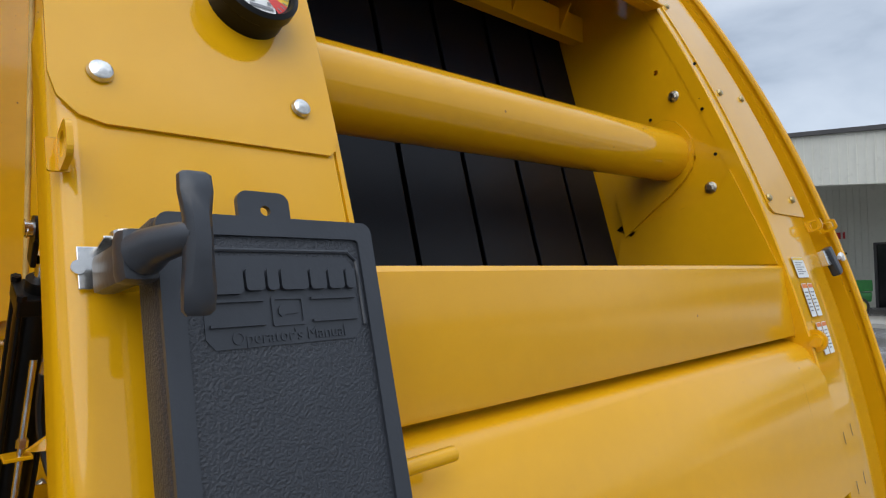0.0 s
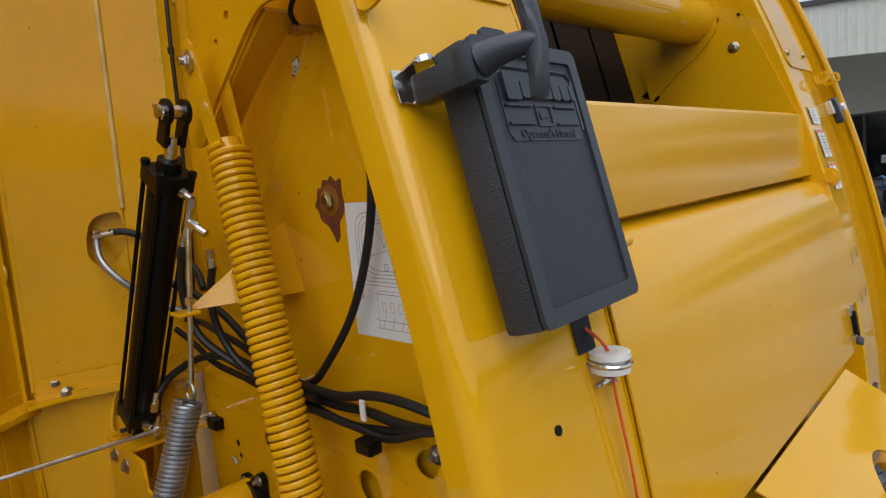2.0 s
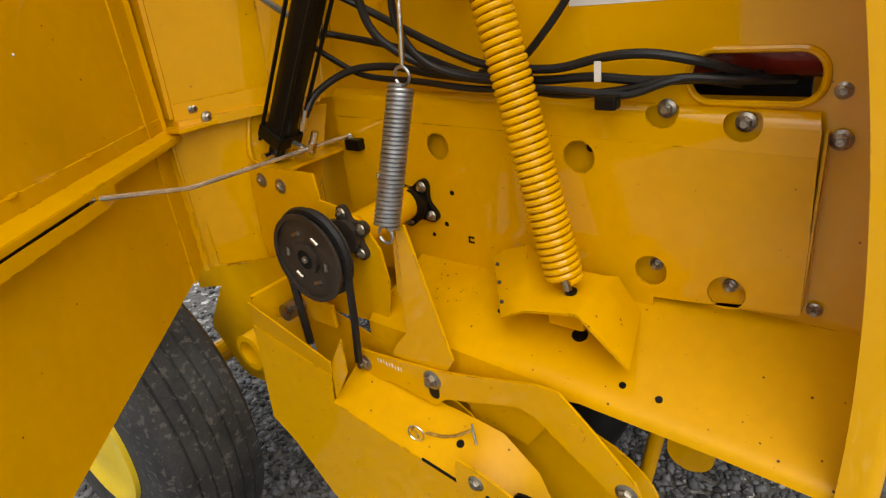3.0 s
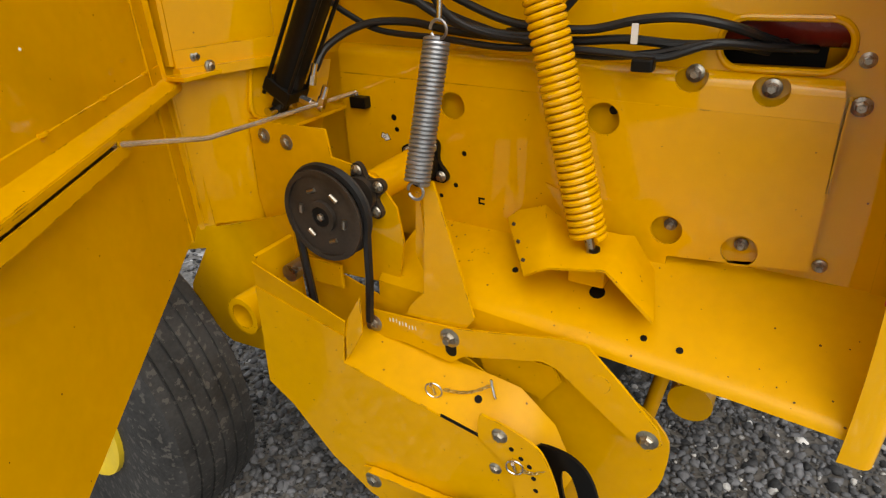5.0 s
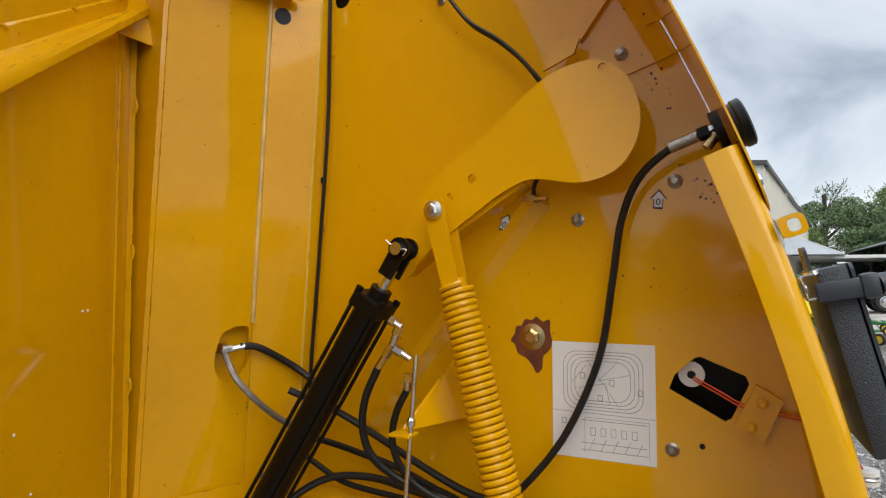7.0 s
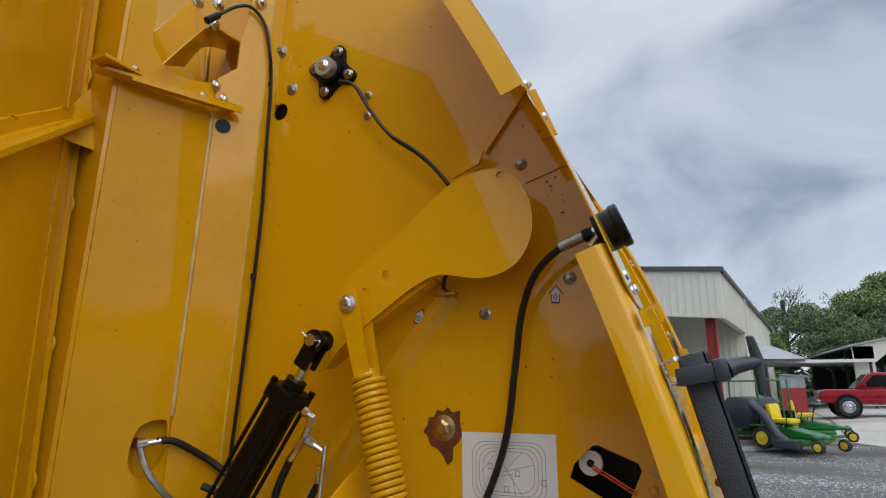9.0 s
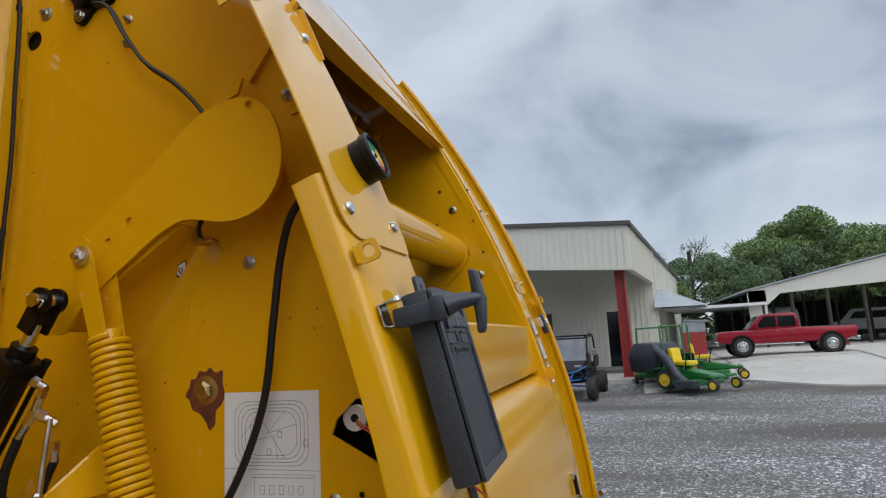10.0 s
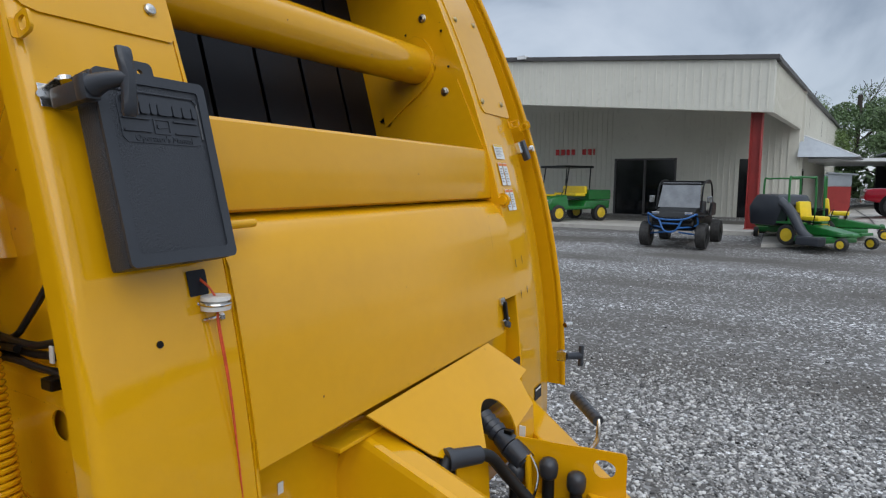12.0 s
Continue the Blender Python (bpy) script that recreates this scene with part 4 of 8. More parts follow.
part("base_lug", box((0, 0, 0), (0.032, 0.045, 0.11), Matrix.Translation(c0 + ax * 0.03) @ turn, 0.008), BLACK_PAINT_AND_SHADE, cy)
part("base_pin", cyl(c0 + Vector((0.06, 0, 0)), c0 + Vector((-0.05, 0, 0)), 0.014, seg=16), STEEL, cy, smooth=True)


def fitting(parent, a, b, r=0.013):
    """A hose end: hexagon and crimped sleeve."""
    a, b = Vector(a), Vector(b)
    bm = bmesh.new()
    add_cyl(bm, a, a.lerp(b, 0.45), r, seg=6)
    add_cyl(bm, a.lerp(b, 0.4), b, r * 0.8, seg=12)
    return part("hose_fitting", bm, STEEL, parent)


fitting(cy, (-0.20, 2.015, 2.235), (-0.19, 1.985, 2.215))
fitting(cy, (-0.19, 1.99, 2.22), (-0.195, 2.01, 2.165))
fitting(cy, (-0.195, 2.01, 2.165), (-0.20, 2.055, 2.10))
fitting(cy, (-0.195, 2.005, 2.16), (-0.175, 1.965, 2.13))
fitting(cy, (-0.17, 1.975, 2.09), (-0.165, 1.98, 2.045))
fitting(cy, (-0.235, 2.43, 1.56), (-0.225, 2.36, 1.535), 0.015)
fitting(cy, (-0.225, 2.37, 1.54), (-0.215, 2.345, 1.60), 0.014)
fitting(cy, (-0.215, 2.40, 1.60), (-0.205, 2.385, 1.66), 0.012)

# hoses along the wall
hoses = thing("hydraulic_hoses", "bundle of black rubber hydraulic hoses tied along the wall", "hoses")
for pts, r in (
        ([(-0.205, 2.39, 1.64), (-0.16, 2.37, 1.70), (-0.10, 2.28, 1.752), (-0.06, 2.153, 1.757), (-0.05, 2.015, 1.735), (-0.06, 1.834, 1.724), (-0.06, 1.669, 1.723), (-0.06, 1.548, 1.731), (-0.05, 1.422, 1.722), (-0.02, 1.317, 1.722), (0.06, 1.22, 1.715)], 0.0125),
        ([(-0.20, 2.36, 2.02), (-0.12, 2.25, 1.955), (-0.08, 2.158, 1.897), (-0.08, 2.003, 1.829), (-0.08, 1.859, 1.774), (-0.08, 1.758, 1.757), (-0.07, 1.632, 1.752), (-0.07, 1.515, 1.776), (-0.07, 1.419, 1.782), (-0.05, 1.329, 1.765), (0.0, 1.262, 1.735), (0.08, 1.20, 1.70)], 0.012),
        ([(-0.10, 2.36, 1.86), (-0.07, 2.314, 1.845), (-0.07, 2.207, 1.828), (-0.06, 2.086, 1.800), (-0.06, 1.935, 1.752), (-0.07, 1.796, 1.720), (-0.07, 1.635, 1.693), (-0.06, 1.488, 1.701), (-0.05, 1.355, 1.728), (0.0, 1.243, 1.715), (0.09, 1.16, 1.70)], 0.011),
        ([(-0.12, 2.40, 1.83), (-0.09, 2.345, 1.781), (-0.08, 2.237, 1.735), (-0.08, 2.036, 1.720), (-0.09, 1.855, 1.706), (-0.09, 1.690, 1.709), (-0.085, 1.555, 1.703), (-0.075, 1.457, 1.696), (-0.05, 1.352, 1.726), (0.03, 1.25, 1.70)], 0.010),
        ([(-0.200, 2.052, 2.104), (-0.200, 2.093, 2.015), (-0.190, 2.106, 1.926), (-0.17, 2.081, 1.849), (-0.12, 2.008, 1.780), (-0.09, 1.903, 1.745), (-0.085, 1.80, 1.735), (-0.085, 1.69, 1.738)], 0.0125),
        ([(-0.163, 1.980, 2.05), (-0.160, 2.020, 1.974), (-0.150, 2.036, 1.893), (-0.13, 2.013, 1.815), (-0.11, 1.960, 1.764), (-0.095, 1.873, 1.735), (-0.095, 1.76, 1.725)], 0.0115)):
    part("hose", hose(pts, r * 0.88, 7, 9), RUBBER, hoses, smooth=True)
part("cable_tie", box((-0.088, 1.52, 1.748), (0.006, 0.016, 0.045), pose(0, 0, 0), 0.002), CERAMIC, hoses, "white plastic cable tie")
bm = bmesh.new()
add_box(bm, (-0.105, 1.49, 1.685), (0.035, 0.05, 0.03), None, 0.006)
part("plug", bm, BLACK_PAINT_AND_SHADE, hoses)
part("bulkhead_hose", hose([(-0.225, 2.53, 2.14), (-0.18, 2.50, 2.135), (-0.11, 2.46, 2.09), (-0.07, 2.42, 2.05), (-0.05, 2.36, 2.0), (-0.06, 2.30, 1.95)], 0.011, 7, 9), RUBBER, hoses, smooth=True)
part("braided_hose", hose([(-0.255, 2.565, 2.13), (-0.265, 2.51, 2.06), (-0.225, 2.47, 1.99), (-0.15, 2.44, 1.92), (-0.08, 2.39, 1.87)], 0.010, 7, 9), SPRING_STEEL, hoses, "grey braided hose", smooth=True)
fitting(hoses, (-0.262, 2.56, 2.130), (-0.215, 2.52, 2.14), 0.012)
part("elbow_valve", box((-0.252, 2.575, 2.135), (0.022, 0.03, 0.03), None, 0.005), GOLD_ZINC, hoses)

gh = thing("gauge_hose", "thin black rubber hose from the gauge down the wall", "hose")
part("ferrule", cyl((-0.10, 1.252, 2.669), (-0.099, 1.312, 2.647), 0.0135, seg=16), NUT_STEEL, gh, "crimped zinc hose ferrule", smooth=True)
part("ferrule_nut", cyl((-0.10, 1.226, 2.678), (-0.10, 1.250, 2.670), 0.0165, seg=6), BLACK_PAINT_AND_SHADE, gh)
part("hose", hose([(-0.10, 1.232, 2.675), (-0.10, 1.30, 2.652), (-0.075, 1.384, 2.589), (-0.05, 1.433, 2.488), (-0.045, 1.458, 2.339), (-0.035, 1.496, 2.144), (-0.04, 1.580, 1.950), (-0.06, 1.685, 1.809), (-0.06, 1.76, 1.755), (-0.06, 1.85, 1.74)], 0.0095, 8, 9), RUBBER, gh, smooth=True)
fitting(gh, (-0.10, 1.205, 2.69), (-0.10, 1.275, 2.662), 0.011)

cb = thing("sensor_cable", "thin black sensor cable clipped down the rear bulkhead", "cable")
part("wire", hose([(-0.225, 2.43, 3.545), (-0.175, 2.40, 3.60), (-0.125, 2.375, 3.62), (-0.08, 2.35, 3.57), (-0.065, 2.335, 3.47), (-0.040, 2.345, 3.40), (-0.030, 2.350, 3.30), (-0.031, 2.352, 3.10), (-0.028, 2.356, 2.90), (-0.032, 2.364, 2.70), (-0.028, 2.383, 2.50), (-0.031, 2.396, 2.30), (-0.031, 2.414, 2.10), (-0.045, 2.41, 1.95), (-0.07, 2.41, 1.84)], 0.0062, 7, 8), RUBBER, cb, smooth=True)
part("connector", cyl((-0.225, 2.43, 3.545), (-0.262, 2.44, 3.505), 0.013, seg=10), BLACK_PAINT_AND_SHADE, cb)
for y, z in ((2.353, 3.36), (2.371, 2.66)):
    part("clip", cyl((-0.031, y, z - 0.009), (-0.031, y + 0.001, z + 0.009), 0.0095, seg=12), BLACK_PAINT_AND_SHADE, cb)

# position sensor on its star flange, with cable
def lathe_ring(c, r0, r1, x0, x1, n=40):
    """A flat raised ring round the x axis."""
    bm = bmesh.new()
    rings = [[bm.verts.new(c + Vector((x, r * math.cos(2 * math.pi * k / n), r * math.sin(2 * math.pi * k / n)))) for k in range(n)] for x, r in ((x0, r0), (x1, r0), (x1, r1), (x0, r1))]
    for a, b in zip(rings, rings[1:]):
        for k in range(n):
            bm.faces.new((a[k], a[(k + 1) % n], b[(k + 1) % n], b[k]))
    return bm


def star_flange(at, r, lobes, turn=0.0, hub=0.5, mat=BLACK_PAINT_AND_SHADE, holes_r=0.78):
    t = thing("bearing_flange", "black cast bearing flange with steel bolts on yellow plate", "bearing", "bearing flanges")
    x, y, z = at
    pts = []
    for k in range(lobes):
        a = turn + 2 * math.pi * k / lobes
        for da, rr in ((-0.22, 0.95), (0.0, 1.05), (0.22, 0.95), (math.pi / lobes, 0.62)):
            pts.append((y + r * rr * math.cos(a + da), z + r * rr * math.sin(a + da)))
    part("flange", plate(smooth_loop(pts, 3), 0.016, on_x(x)), mat, t)
    part("hub", cyl((x, y, z), (x - 0.034, y, z), r * hub, seg=24), mat, t, smooth=True)
    for k in range(lobes):
        a = turn + 2 * math.pi * k / lobes
        hex_bolt(t, (x - 0.016, y + r * holes_r * math.cos(a), z + r * holes_r * math.sin(a)), X, r * 0.17, 0.010, RUSTY, r * 0.2, stud=0.008)
    return t


sensor = star_flange((0.0, 2.10, 3.362), 0.095, 4, 0.35)
part("sensor_disc", cyl((-0.034, 2.10, 3.362), (-0.064, 2.10, 3.362), 0.035, seg=28), SENSOR_GREY, sensor, "pale grey round sensor disc", smooth=True)
hex_bolt(sensor, (-0.064, 2.10, 3.362), X, 0.014, 0.01, STEEL, 0.02)
sc = thing("sensor_lead", "twin black sensor lead hanging from the upper sensor", "cable")
part("wire", hose([(-0.045, 2.045, 3.30), (-0.05, 1.985, 3.27), (-0.05, 1.925, 3.176), (-0.05, 1.851, 3.077), (-0.05, 1.761, 3.007), (-0.05, 1.695, 2.942), (-0.045, 1.63, 2.86)], 0.006, 8, 7), RUBBER, sc, smooth=True)
part("wire", hose([(-0.045, 2.04, 3.29), (-0.045, 1.975, 3.262), (-0.045, 1.918, 3.166), (-0.045, 1.846, 3.067), (-0.045, 1.757, 2.997), (-0.045, 1.69, 2.932), (-0.045, 1.63, 2.85)], 0.004, 8, 7), RUBBER, sc, smooth=True)

# shaft bearings low on the frame
star_flange((-0.045, 2.13, 1.345), 0.085, 4, 0.5, 0.6)
drive = thing("belt_drive", "dark belt pulley with rubber belt on a yellow mounting plate", "belt drive")
part("mount_plate", plate([(2.60, 1.50), (2.30, 1.50), (2.29, 1.42), (2.20, 1.405), (2.13, 1.375), (2.075, 1.30), (2.06, 1.20), (2.09, 1.05), (2.58, 1.02), (2.62, 1.25)], 0.008, on_x(-0.29)), YELLOW_DUSTY, drive)
part("mount_tube", cyl((-0.04, 2.16, 1.345), (-0.29, 2.16, 1.345), 0.05, seg=20), YELLOW_DUSTY, drive, smooth=True)
sb = star_flange((-0.298, 2.18, 1.335), 0.085, 5, 0.2, 0.62, PULLEY_AND_SHADE)
bm = bmesh.new()
pc = Vector((-0.409, 2.225, 1.305))
for x0, x1, r0, r1 in ((0.012, -0.012, 0.118, 0.118), (0.022, 0.012, 0.134, 0.120), (-0.012, -0.022, 0.120, 0.134), (-0.02, -0.024, 0.05, 0.035), (0.09, 0.02, 0.032, 0.032)):
    add_cyl(bm, pc + Vector((x0, 0, 0)), pc + Vector((x1, 0, 0)), r0, r1, seg=36)
part("pulley", bm, PULLEY_AND_SHADE, drive, "dirty dark pulley with bolt holes", smooth=True)
part("hub", lathe_ring(pc, 0.046, 0.030, -0.02, -0.034), PULLEY_AND_SHADE, drive, smooth=True)
part("hub_bore", cyl(pc + Vector((-0.024, 0, 0)), pc + Vector((-0.030, 0, 0)), 0.029, seg=24), BLACK_PAINT_AND_SHADE, drive)
for k in range(6):
    a = 0.15 + 2 * math.pi * k / 6
    o = Vector((-0.0245, 0.075 * math.cos(a), 0.075 * math.sin(a)))
    d = Vector((0, -math.sin(a), math.cos(a))) * 0.013
    part("worn_slot", hose([pc + o - d, pc + o, pc + o + d], 0.0065, 3, 8), RUSTY, drive, "bright worn slot edge", smooth=True)
part("rim_lip", lathe_ring(pc, 0.132, 0.118, -0.0225, -0.030), PULLEY_AND_SHADE, drive, smooth=True)
hex_bolt(drive, pc + Vector((-0.030, 0, 0)), X, 0.011, 0.008, RUSTY)
bm = bmesh.new()
loop = [pc + Vector((0.0, 0.132 * math.cos(a), 0.132 * math.sin(a))) for a in (radians(195 - 210 * k / 26) for k in range(27))]
loop = [Vector((-0.409, 2.125, 0.98)), Vector((-0.409, 2.108, 1.12))] + loop + [Vector((-0.409, 2.345, 1.12)), Vector((-0.409, 2.335, 0.98))]
add_sweep(bm, loop, 0.0125, 6)
part("belt", bm, RUBBER, drive, "black rubber drive belt", smooth=True)
part("idler", cyl((-0.35, 2.40, 1.08), (-0.43, 2.40, 1.08), 0.028, seg=18), RUSTY, drive, smooth=True)
part("idler_bracket", box((-0.36, 2.33, 1.07), (0.012, 0.16, 0.08), None, 0.004), YELLOW_DUSTY, drive)

# cylinder base lug and mounting plates
lug = thing("cylinder_mount", "yellow steel mounting lug below the hydraulic cylinder", "mount")
part("cheek", plate(smooth_loop([(2.56, 1.67), (2.64, 1.64), (2.672, 1.58), (2.66, 1.48), (2.63, 1.42), (2.62, 1.32), (2.54, 1.36), (2.50, 1.46), (2.51, 1.58)], 4), 0.012, on_x(-0.19)), YELLOW, lug)
part("back_cheek", plate(smooth_loop([(-0.03, 1.655), (-0.13, 1.660), (-0.209, 1.661), (-0.254, 1.640), (-0.272, 1.60), (-0.286, 1.522), (-0.250, 1.482), (-0.245, 1.43), (-0.262, 1.346), (-0.283, 1.202), (-0.20, 1.11), (-0.05, 1.11), (-0.03, 1.4)], 3), 0.010, lambda u, v, w: (u, 2.60 + w, v)), YELLOW, lug)
part("cheek_rim", hose([(x, 2.592, z) for x, z in ((-0.13, 1.660), (-0.209, 1.659), (-0.252, 1.640), (-0.271, 1.60), (-0.284, 1.522), (-0.250, 1.482), (-0.245, 1.43), (-0.262, 1.346))], 0.007, 5, 8), YELLOW, lug, smooth=True)
part("shelf", plate([(2.60, 1.495), (2.42, 1.50), (2.42, 1.49), (2.60, 1.485)], 0.24, on_x(-0.05)), YELLOW, lug)
hex_bolt(lug, (-0.299, 2.545, 1.455), X, 0.016, 0.012, RUSTY, 0.024)
hex_bolt(lug, (-0.299, 2.455, 1.445), X, 0.016, 0.012, RUSTY, 0.024)

# shield strut
strut = thing("shield_strut", "bent zinc-plated rod from wall bracket to open shield", "rod")
part("rod", hose([(-0.045, 2.372, 1.515), (-0.055, 2.372, 1.538), (-0.075, 2.372, 1.545), (-0.34, 2.372, 1.553), (-0.58, 2.373, 1.560), (-0.63, 2.373, 1.563), (-0.70, 2.375, 1.578), (-0.845, 2.380, 1.610), (-0.868, 2.384, 1.616), (-0.882, 2.396, 1.618)], 0.0064, 8, 12), ROD_STEEL, strut, smooth=True)
part("anchor", box((-0.045, 2.36, 1.515), (0.05, 0.06, 0.035), None, 0.004), BLACK_PAINT_AND_SHADE, strut)
hex_bolt(strut, (-0.06, 2.37, 1.540), (0, 0, 1), 0.011, 0.010, STEEL)
bm = bmesh.new()
add_sweep(bm, [Vector((-0.858 + 0.004 * math.cos(a), 2.382 + 0.013 * math.cos(a), 1.614 + 0.016 * math.sin(a))) for a in (2 * math.pi * k / 14 for k in range(15))], 0.0022, 6)
part("retaining_clip", bm, RUSTY, strut, smooth=True)

# grey return spring with its adjuster rod, held by a gusset on the wall
rs = thing("return_spring", "grey steel return spring hung from an adjuster rod", "coil spring")
g0, g1 = Vector((-0.276, 1.921, 1.785)), Vector((-0.405, 1.93, 1.425))
gd = (g1 - g0).normalized()
part("coil", helix(g0 + gd * 0.035, g1 - gd * 0.01, 0.0285, 0.0050, 33, seg=7, per=16), SPRING_STEEL, rs, smooth=True)
for p in (g0 + gd * 0.012, g1 + gd * 0.008):
    bm = bmesh.new()
    add_sweep(bm, [p + Vector((0, 0.022 * math.cos(a), 0.022 * math.sin(a))) for a in (2 * math.pi * k / 16 for k in range(16))], 0.004, 6)
    part("hook", bm, SPRING_STEEL, rs, smooth=True)
part("adjuster_rod", cyl((-0.238, 1.912, 2.15), (-0.276, 1.921, 1.79), 0.0065, seg=10), STEEL, rs, smooth=True)
hex_bolt(rs, (-0.256, 1.917, 1.975), (0.1, 0, 1), 0.011, 0.02, STEEL)
gus = thing("rod_gusset", "triangular yellow gusset plate welded to the wall", "gusset")
bm = bmesh.new()
tri3 = [[bm.verts.new(Vector(p) + Vector((0, w, w))) for p in ((0.0, 1.895, 2.135), (-0.245, 1.945, 1.957), (0.0, 1.835, 1.962))] for w in (0.0, 0.005)]
bm.faces.new(tri3[0])
bm.faces.new(tri3[1][::-1])
for k in range(3):
    bm.faces.new((tri3[0][k], tri3[0][(k + 1) % 3], tri3[1][(k + 1) % 3], tri3[1][k]))
part("web", bm, YELLOW, gus)
part("tip", box((-0.262, 1.935, 1.955), (0.05, 0.06, 0.008), None, 0.002), YELLOW, gus)

# bolts and nuts of the wall
for x, y, z, r in ((0, 1.330, 1.927, 0.013), (0, 1.063, 1.697, 0.013), (0, 1.555, 2.498, 0.014), (0, 1.311, 2.583, 0.014), (0, 1.436, 2.925, 0.014), (0, 2.277, 3.340, 0.018), (0, 2.336, 3.502, 0.020), (0, 1.958, 3.250, 0.011), (0, 1.960, 3.176, 0.011)):
    hex_bolt(baler, (x, y, z), X, r * 0.86, 0.011, NUT_STEEL, r * 1.28, "nut", stud=0.009)
for y, z in ((1.392, 1.653), (1.227, 1.630), (1.053, 1.603), (1.401, 1.262), (1.227, 1.240), (1.052, 1.220)):
    big = z > 1.5
    hex_bolt(baler, (-0.008, y, z), X, 0.0145 if big else 0.0125, 0.013, NUT_STEEL, 0.021 if big else 0.0165, "nut", stud=0.010)
rustb = smooth_loop([(1.684 - u, 2.183 + v) for u, v in ((-0.05, 0.01), (-0.045, 0.03), (-0.03, 0.032), (-0.02, 0.05), (0.0, 0.048), (0.012, 0.058), (0.03, 0.045), (0.05, 0.05), (0.05, 0.02), (0.056, -0.012), (0.045, -0.035), (0.03, -0.05), (0.028, -0.08), (0.012, -0.095), (0.0, -0.075), (-0.018, -0.055), (-0.04, -0.045), (-0.05, -0.02), (-0.062, -0.01))], 3)
part("rust_stain", plate(rustb, 0.0006, on_x(-0.0002)), RUST, baler, "dark rust stain round a bolt")
hex_bolt(baler, (0, 1.684, 2.185), X, 0.024, 0.016, GOLD_ZINC, 0.036)
for y, z, r in ((1.262, 1.943, 0.007), (2.244, 1.474, 0.010), (2.236, 1.437, 0.008), (1.999, 1.389, 0.008), (2.032, 1.284, 0.008), (2.086, 1.241, 0.007)):
    x = -0.0021 if z > 1.7 else -0.0411
    part("drilled_hole", cyl((x, y, z), (x - 0.0003, y, z), r, seg=12), BLACK_PAINT_AND_SHADE, baler)
bm = bmesh.new()
for dy, dz2, w, h in ((0.008, 0, 0.006, 0.022), (0, 0.008, 0.020, 0.006), (0, -0.008, 0.020, 0.006)):
    add_box(bm, (-0.0405, 1.944 + dy, 1.246 + dz2), (0.0015, w, h))
part("slot_mark", bm, BLACK_PAINT_AND_SHADE, baler)
part("drilled_hole", cyl((-0.0005, 1.577, 1.548), (-0.002, 1.577, 1.548), 0.012, seg=14), BLACK_PAINT_AND_SHADE, baler)

# black disc puts the shade behind the round wall hole into colour
part("hole_liner", cyl((0.012, 2.325, 3.262), (0.02, 2.325, 3.262), 0.045, seg=20), BLACK_PAINT_AND_SHADE, baler)

# raised rib pressed into the wall
bm = bmesh.new()
r0, r1 = Vector((0.0, 1.66, 2.56)), Vector((0.0, 2.20, 1.90))
sd = Vector((0, (r1 - r0).normalized().z, -(r1 - r0).normalized().y)) * 0.035
vs = [bm.verts.new(p) for p in (r0 - sd, r0 + Vector((-0.016, 0, 0)), r0 + sd, r1 - sd, r1 + Vector((-0.016, 0, 0)), r1 + sd)]
for f in ((0, 1, 4, 3), (1, 2, 5, 4), (0, 2, 1), (3, 4, 5)):
    bm.faces.new([vs[k] for k in f])
part("wall_rib", bm, YELLOW, baler)
part("wall_lap", plate([(1.395, 3.168), (1.408, 3.178), (1.552, 2.986), (1.540, 2.972)], 0.016, on_x(0.0)), YELLOW, baler)
part("wall_seam", plate([(1.295, 2.914), (1.295, 2.906), (1.424, 2.866), (1.426, 2.874)], 0.006, on_x(0.0)), YELLOW, baler)
part("wall_hem", plate([(1.405, 3.15), (1.376, 3.06), (1.372, 2.988), (1.326, 2.999), (1.345, 3.05), (1.385, 3.15)], 0.005, on_x(0.0)), YELLOW, baler)

# sensor peg under the arm
peg = thing("sensor_peg", "steel sensor peg on the wall below the arm", "peg")
part("peg", cyl((0, 1.665, 2.56), (-0.06, 1.665, 2.56), 0.012, seg=12), GOLD_ZINC, peg)
part("lead", hose([(-0.05, 1.66, 2.56), (-0.07, 1.65, 2.59), (-0.05, 1.63, 2.65), (-0.04, 1.60, 2.72)], 0.006), RUBBER, peg)
part("crossbar", box((-0.04, 1.66, 2.555), (0.03, 0.07, 0.008), None, 0.002), GOLD_ZINC, peg)

# things in the wall's openings
reel = thing("twine_guide", "white ceramic twine guide inside the wall opening", "twine guide")
bm = bmesh.new()
add_cyl(bm, (0.035, 1.285, 2.108), (0.02, 1.285, 2.108), 0.030, seg=24)
part("ring", bm, CERAMIC, reel, smooth=True)
part("eye", cyl((0.0205, 1.285, 2.108), (0.0195, 1.285, 2.108), 0.010, seg=16), BLACK_PAINT_AND_SHADE, reel)
part("stem", cyl((0.035, 1.285, 2.108), (0.20, 1.285, 2.108), 0.008), STEEL, reel)
for dz in (0, 0.008):
    part("twine", hose([(0.018, 1.28, 2.104 - dz), (0.0, 1.22, 2.075 - dz), (-0.012, 1.17, 2.052 - dz), (-0.014, 1.09, 2.04 - dz), (-0.01, 1.03, 2.03 - dz)], 0.0022, 6, 5), TWINE, reel, "thin red twine")
wb = thing("wall_clamp", "small yellow steel clamp plate with two bolts", "clamp")
wbp = [(1.144, 2.100), (1.090, 2.067), (1.131, 1.970), (1.193, 2.003)]
part("plate", plate(wbp, 0.022, on_x(-0.0)), YELLOW, wb)
for y, z in ((1.133, 2.060), (1.157, 2.004)):
    hex_bolt(wb, (-0.022, y, z), X, 0.013, 0.009, YELLOW)
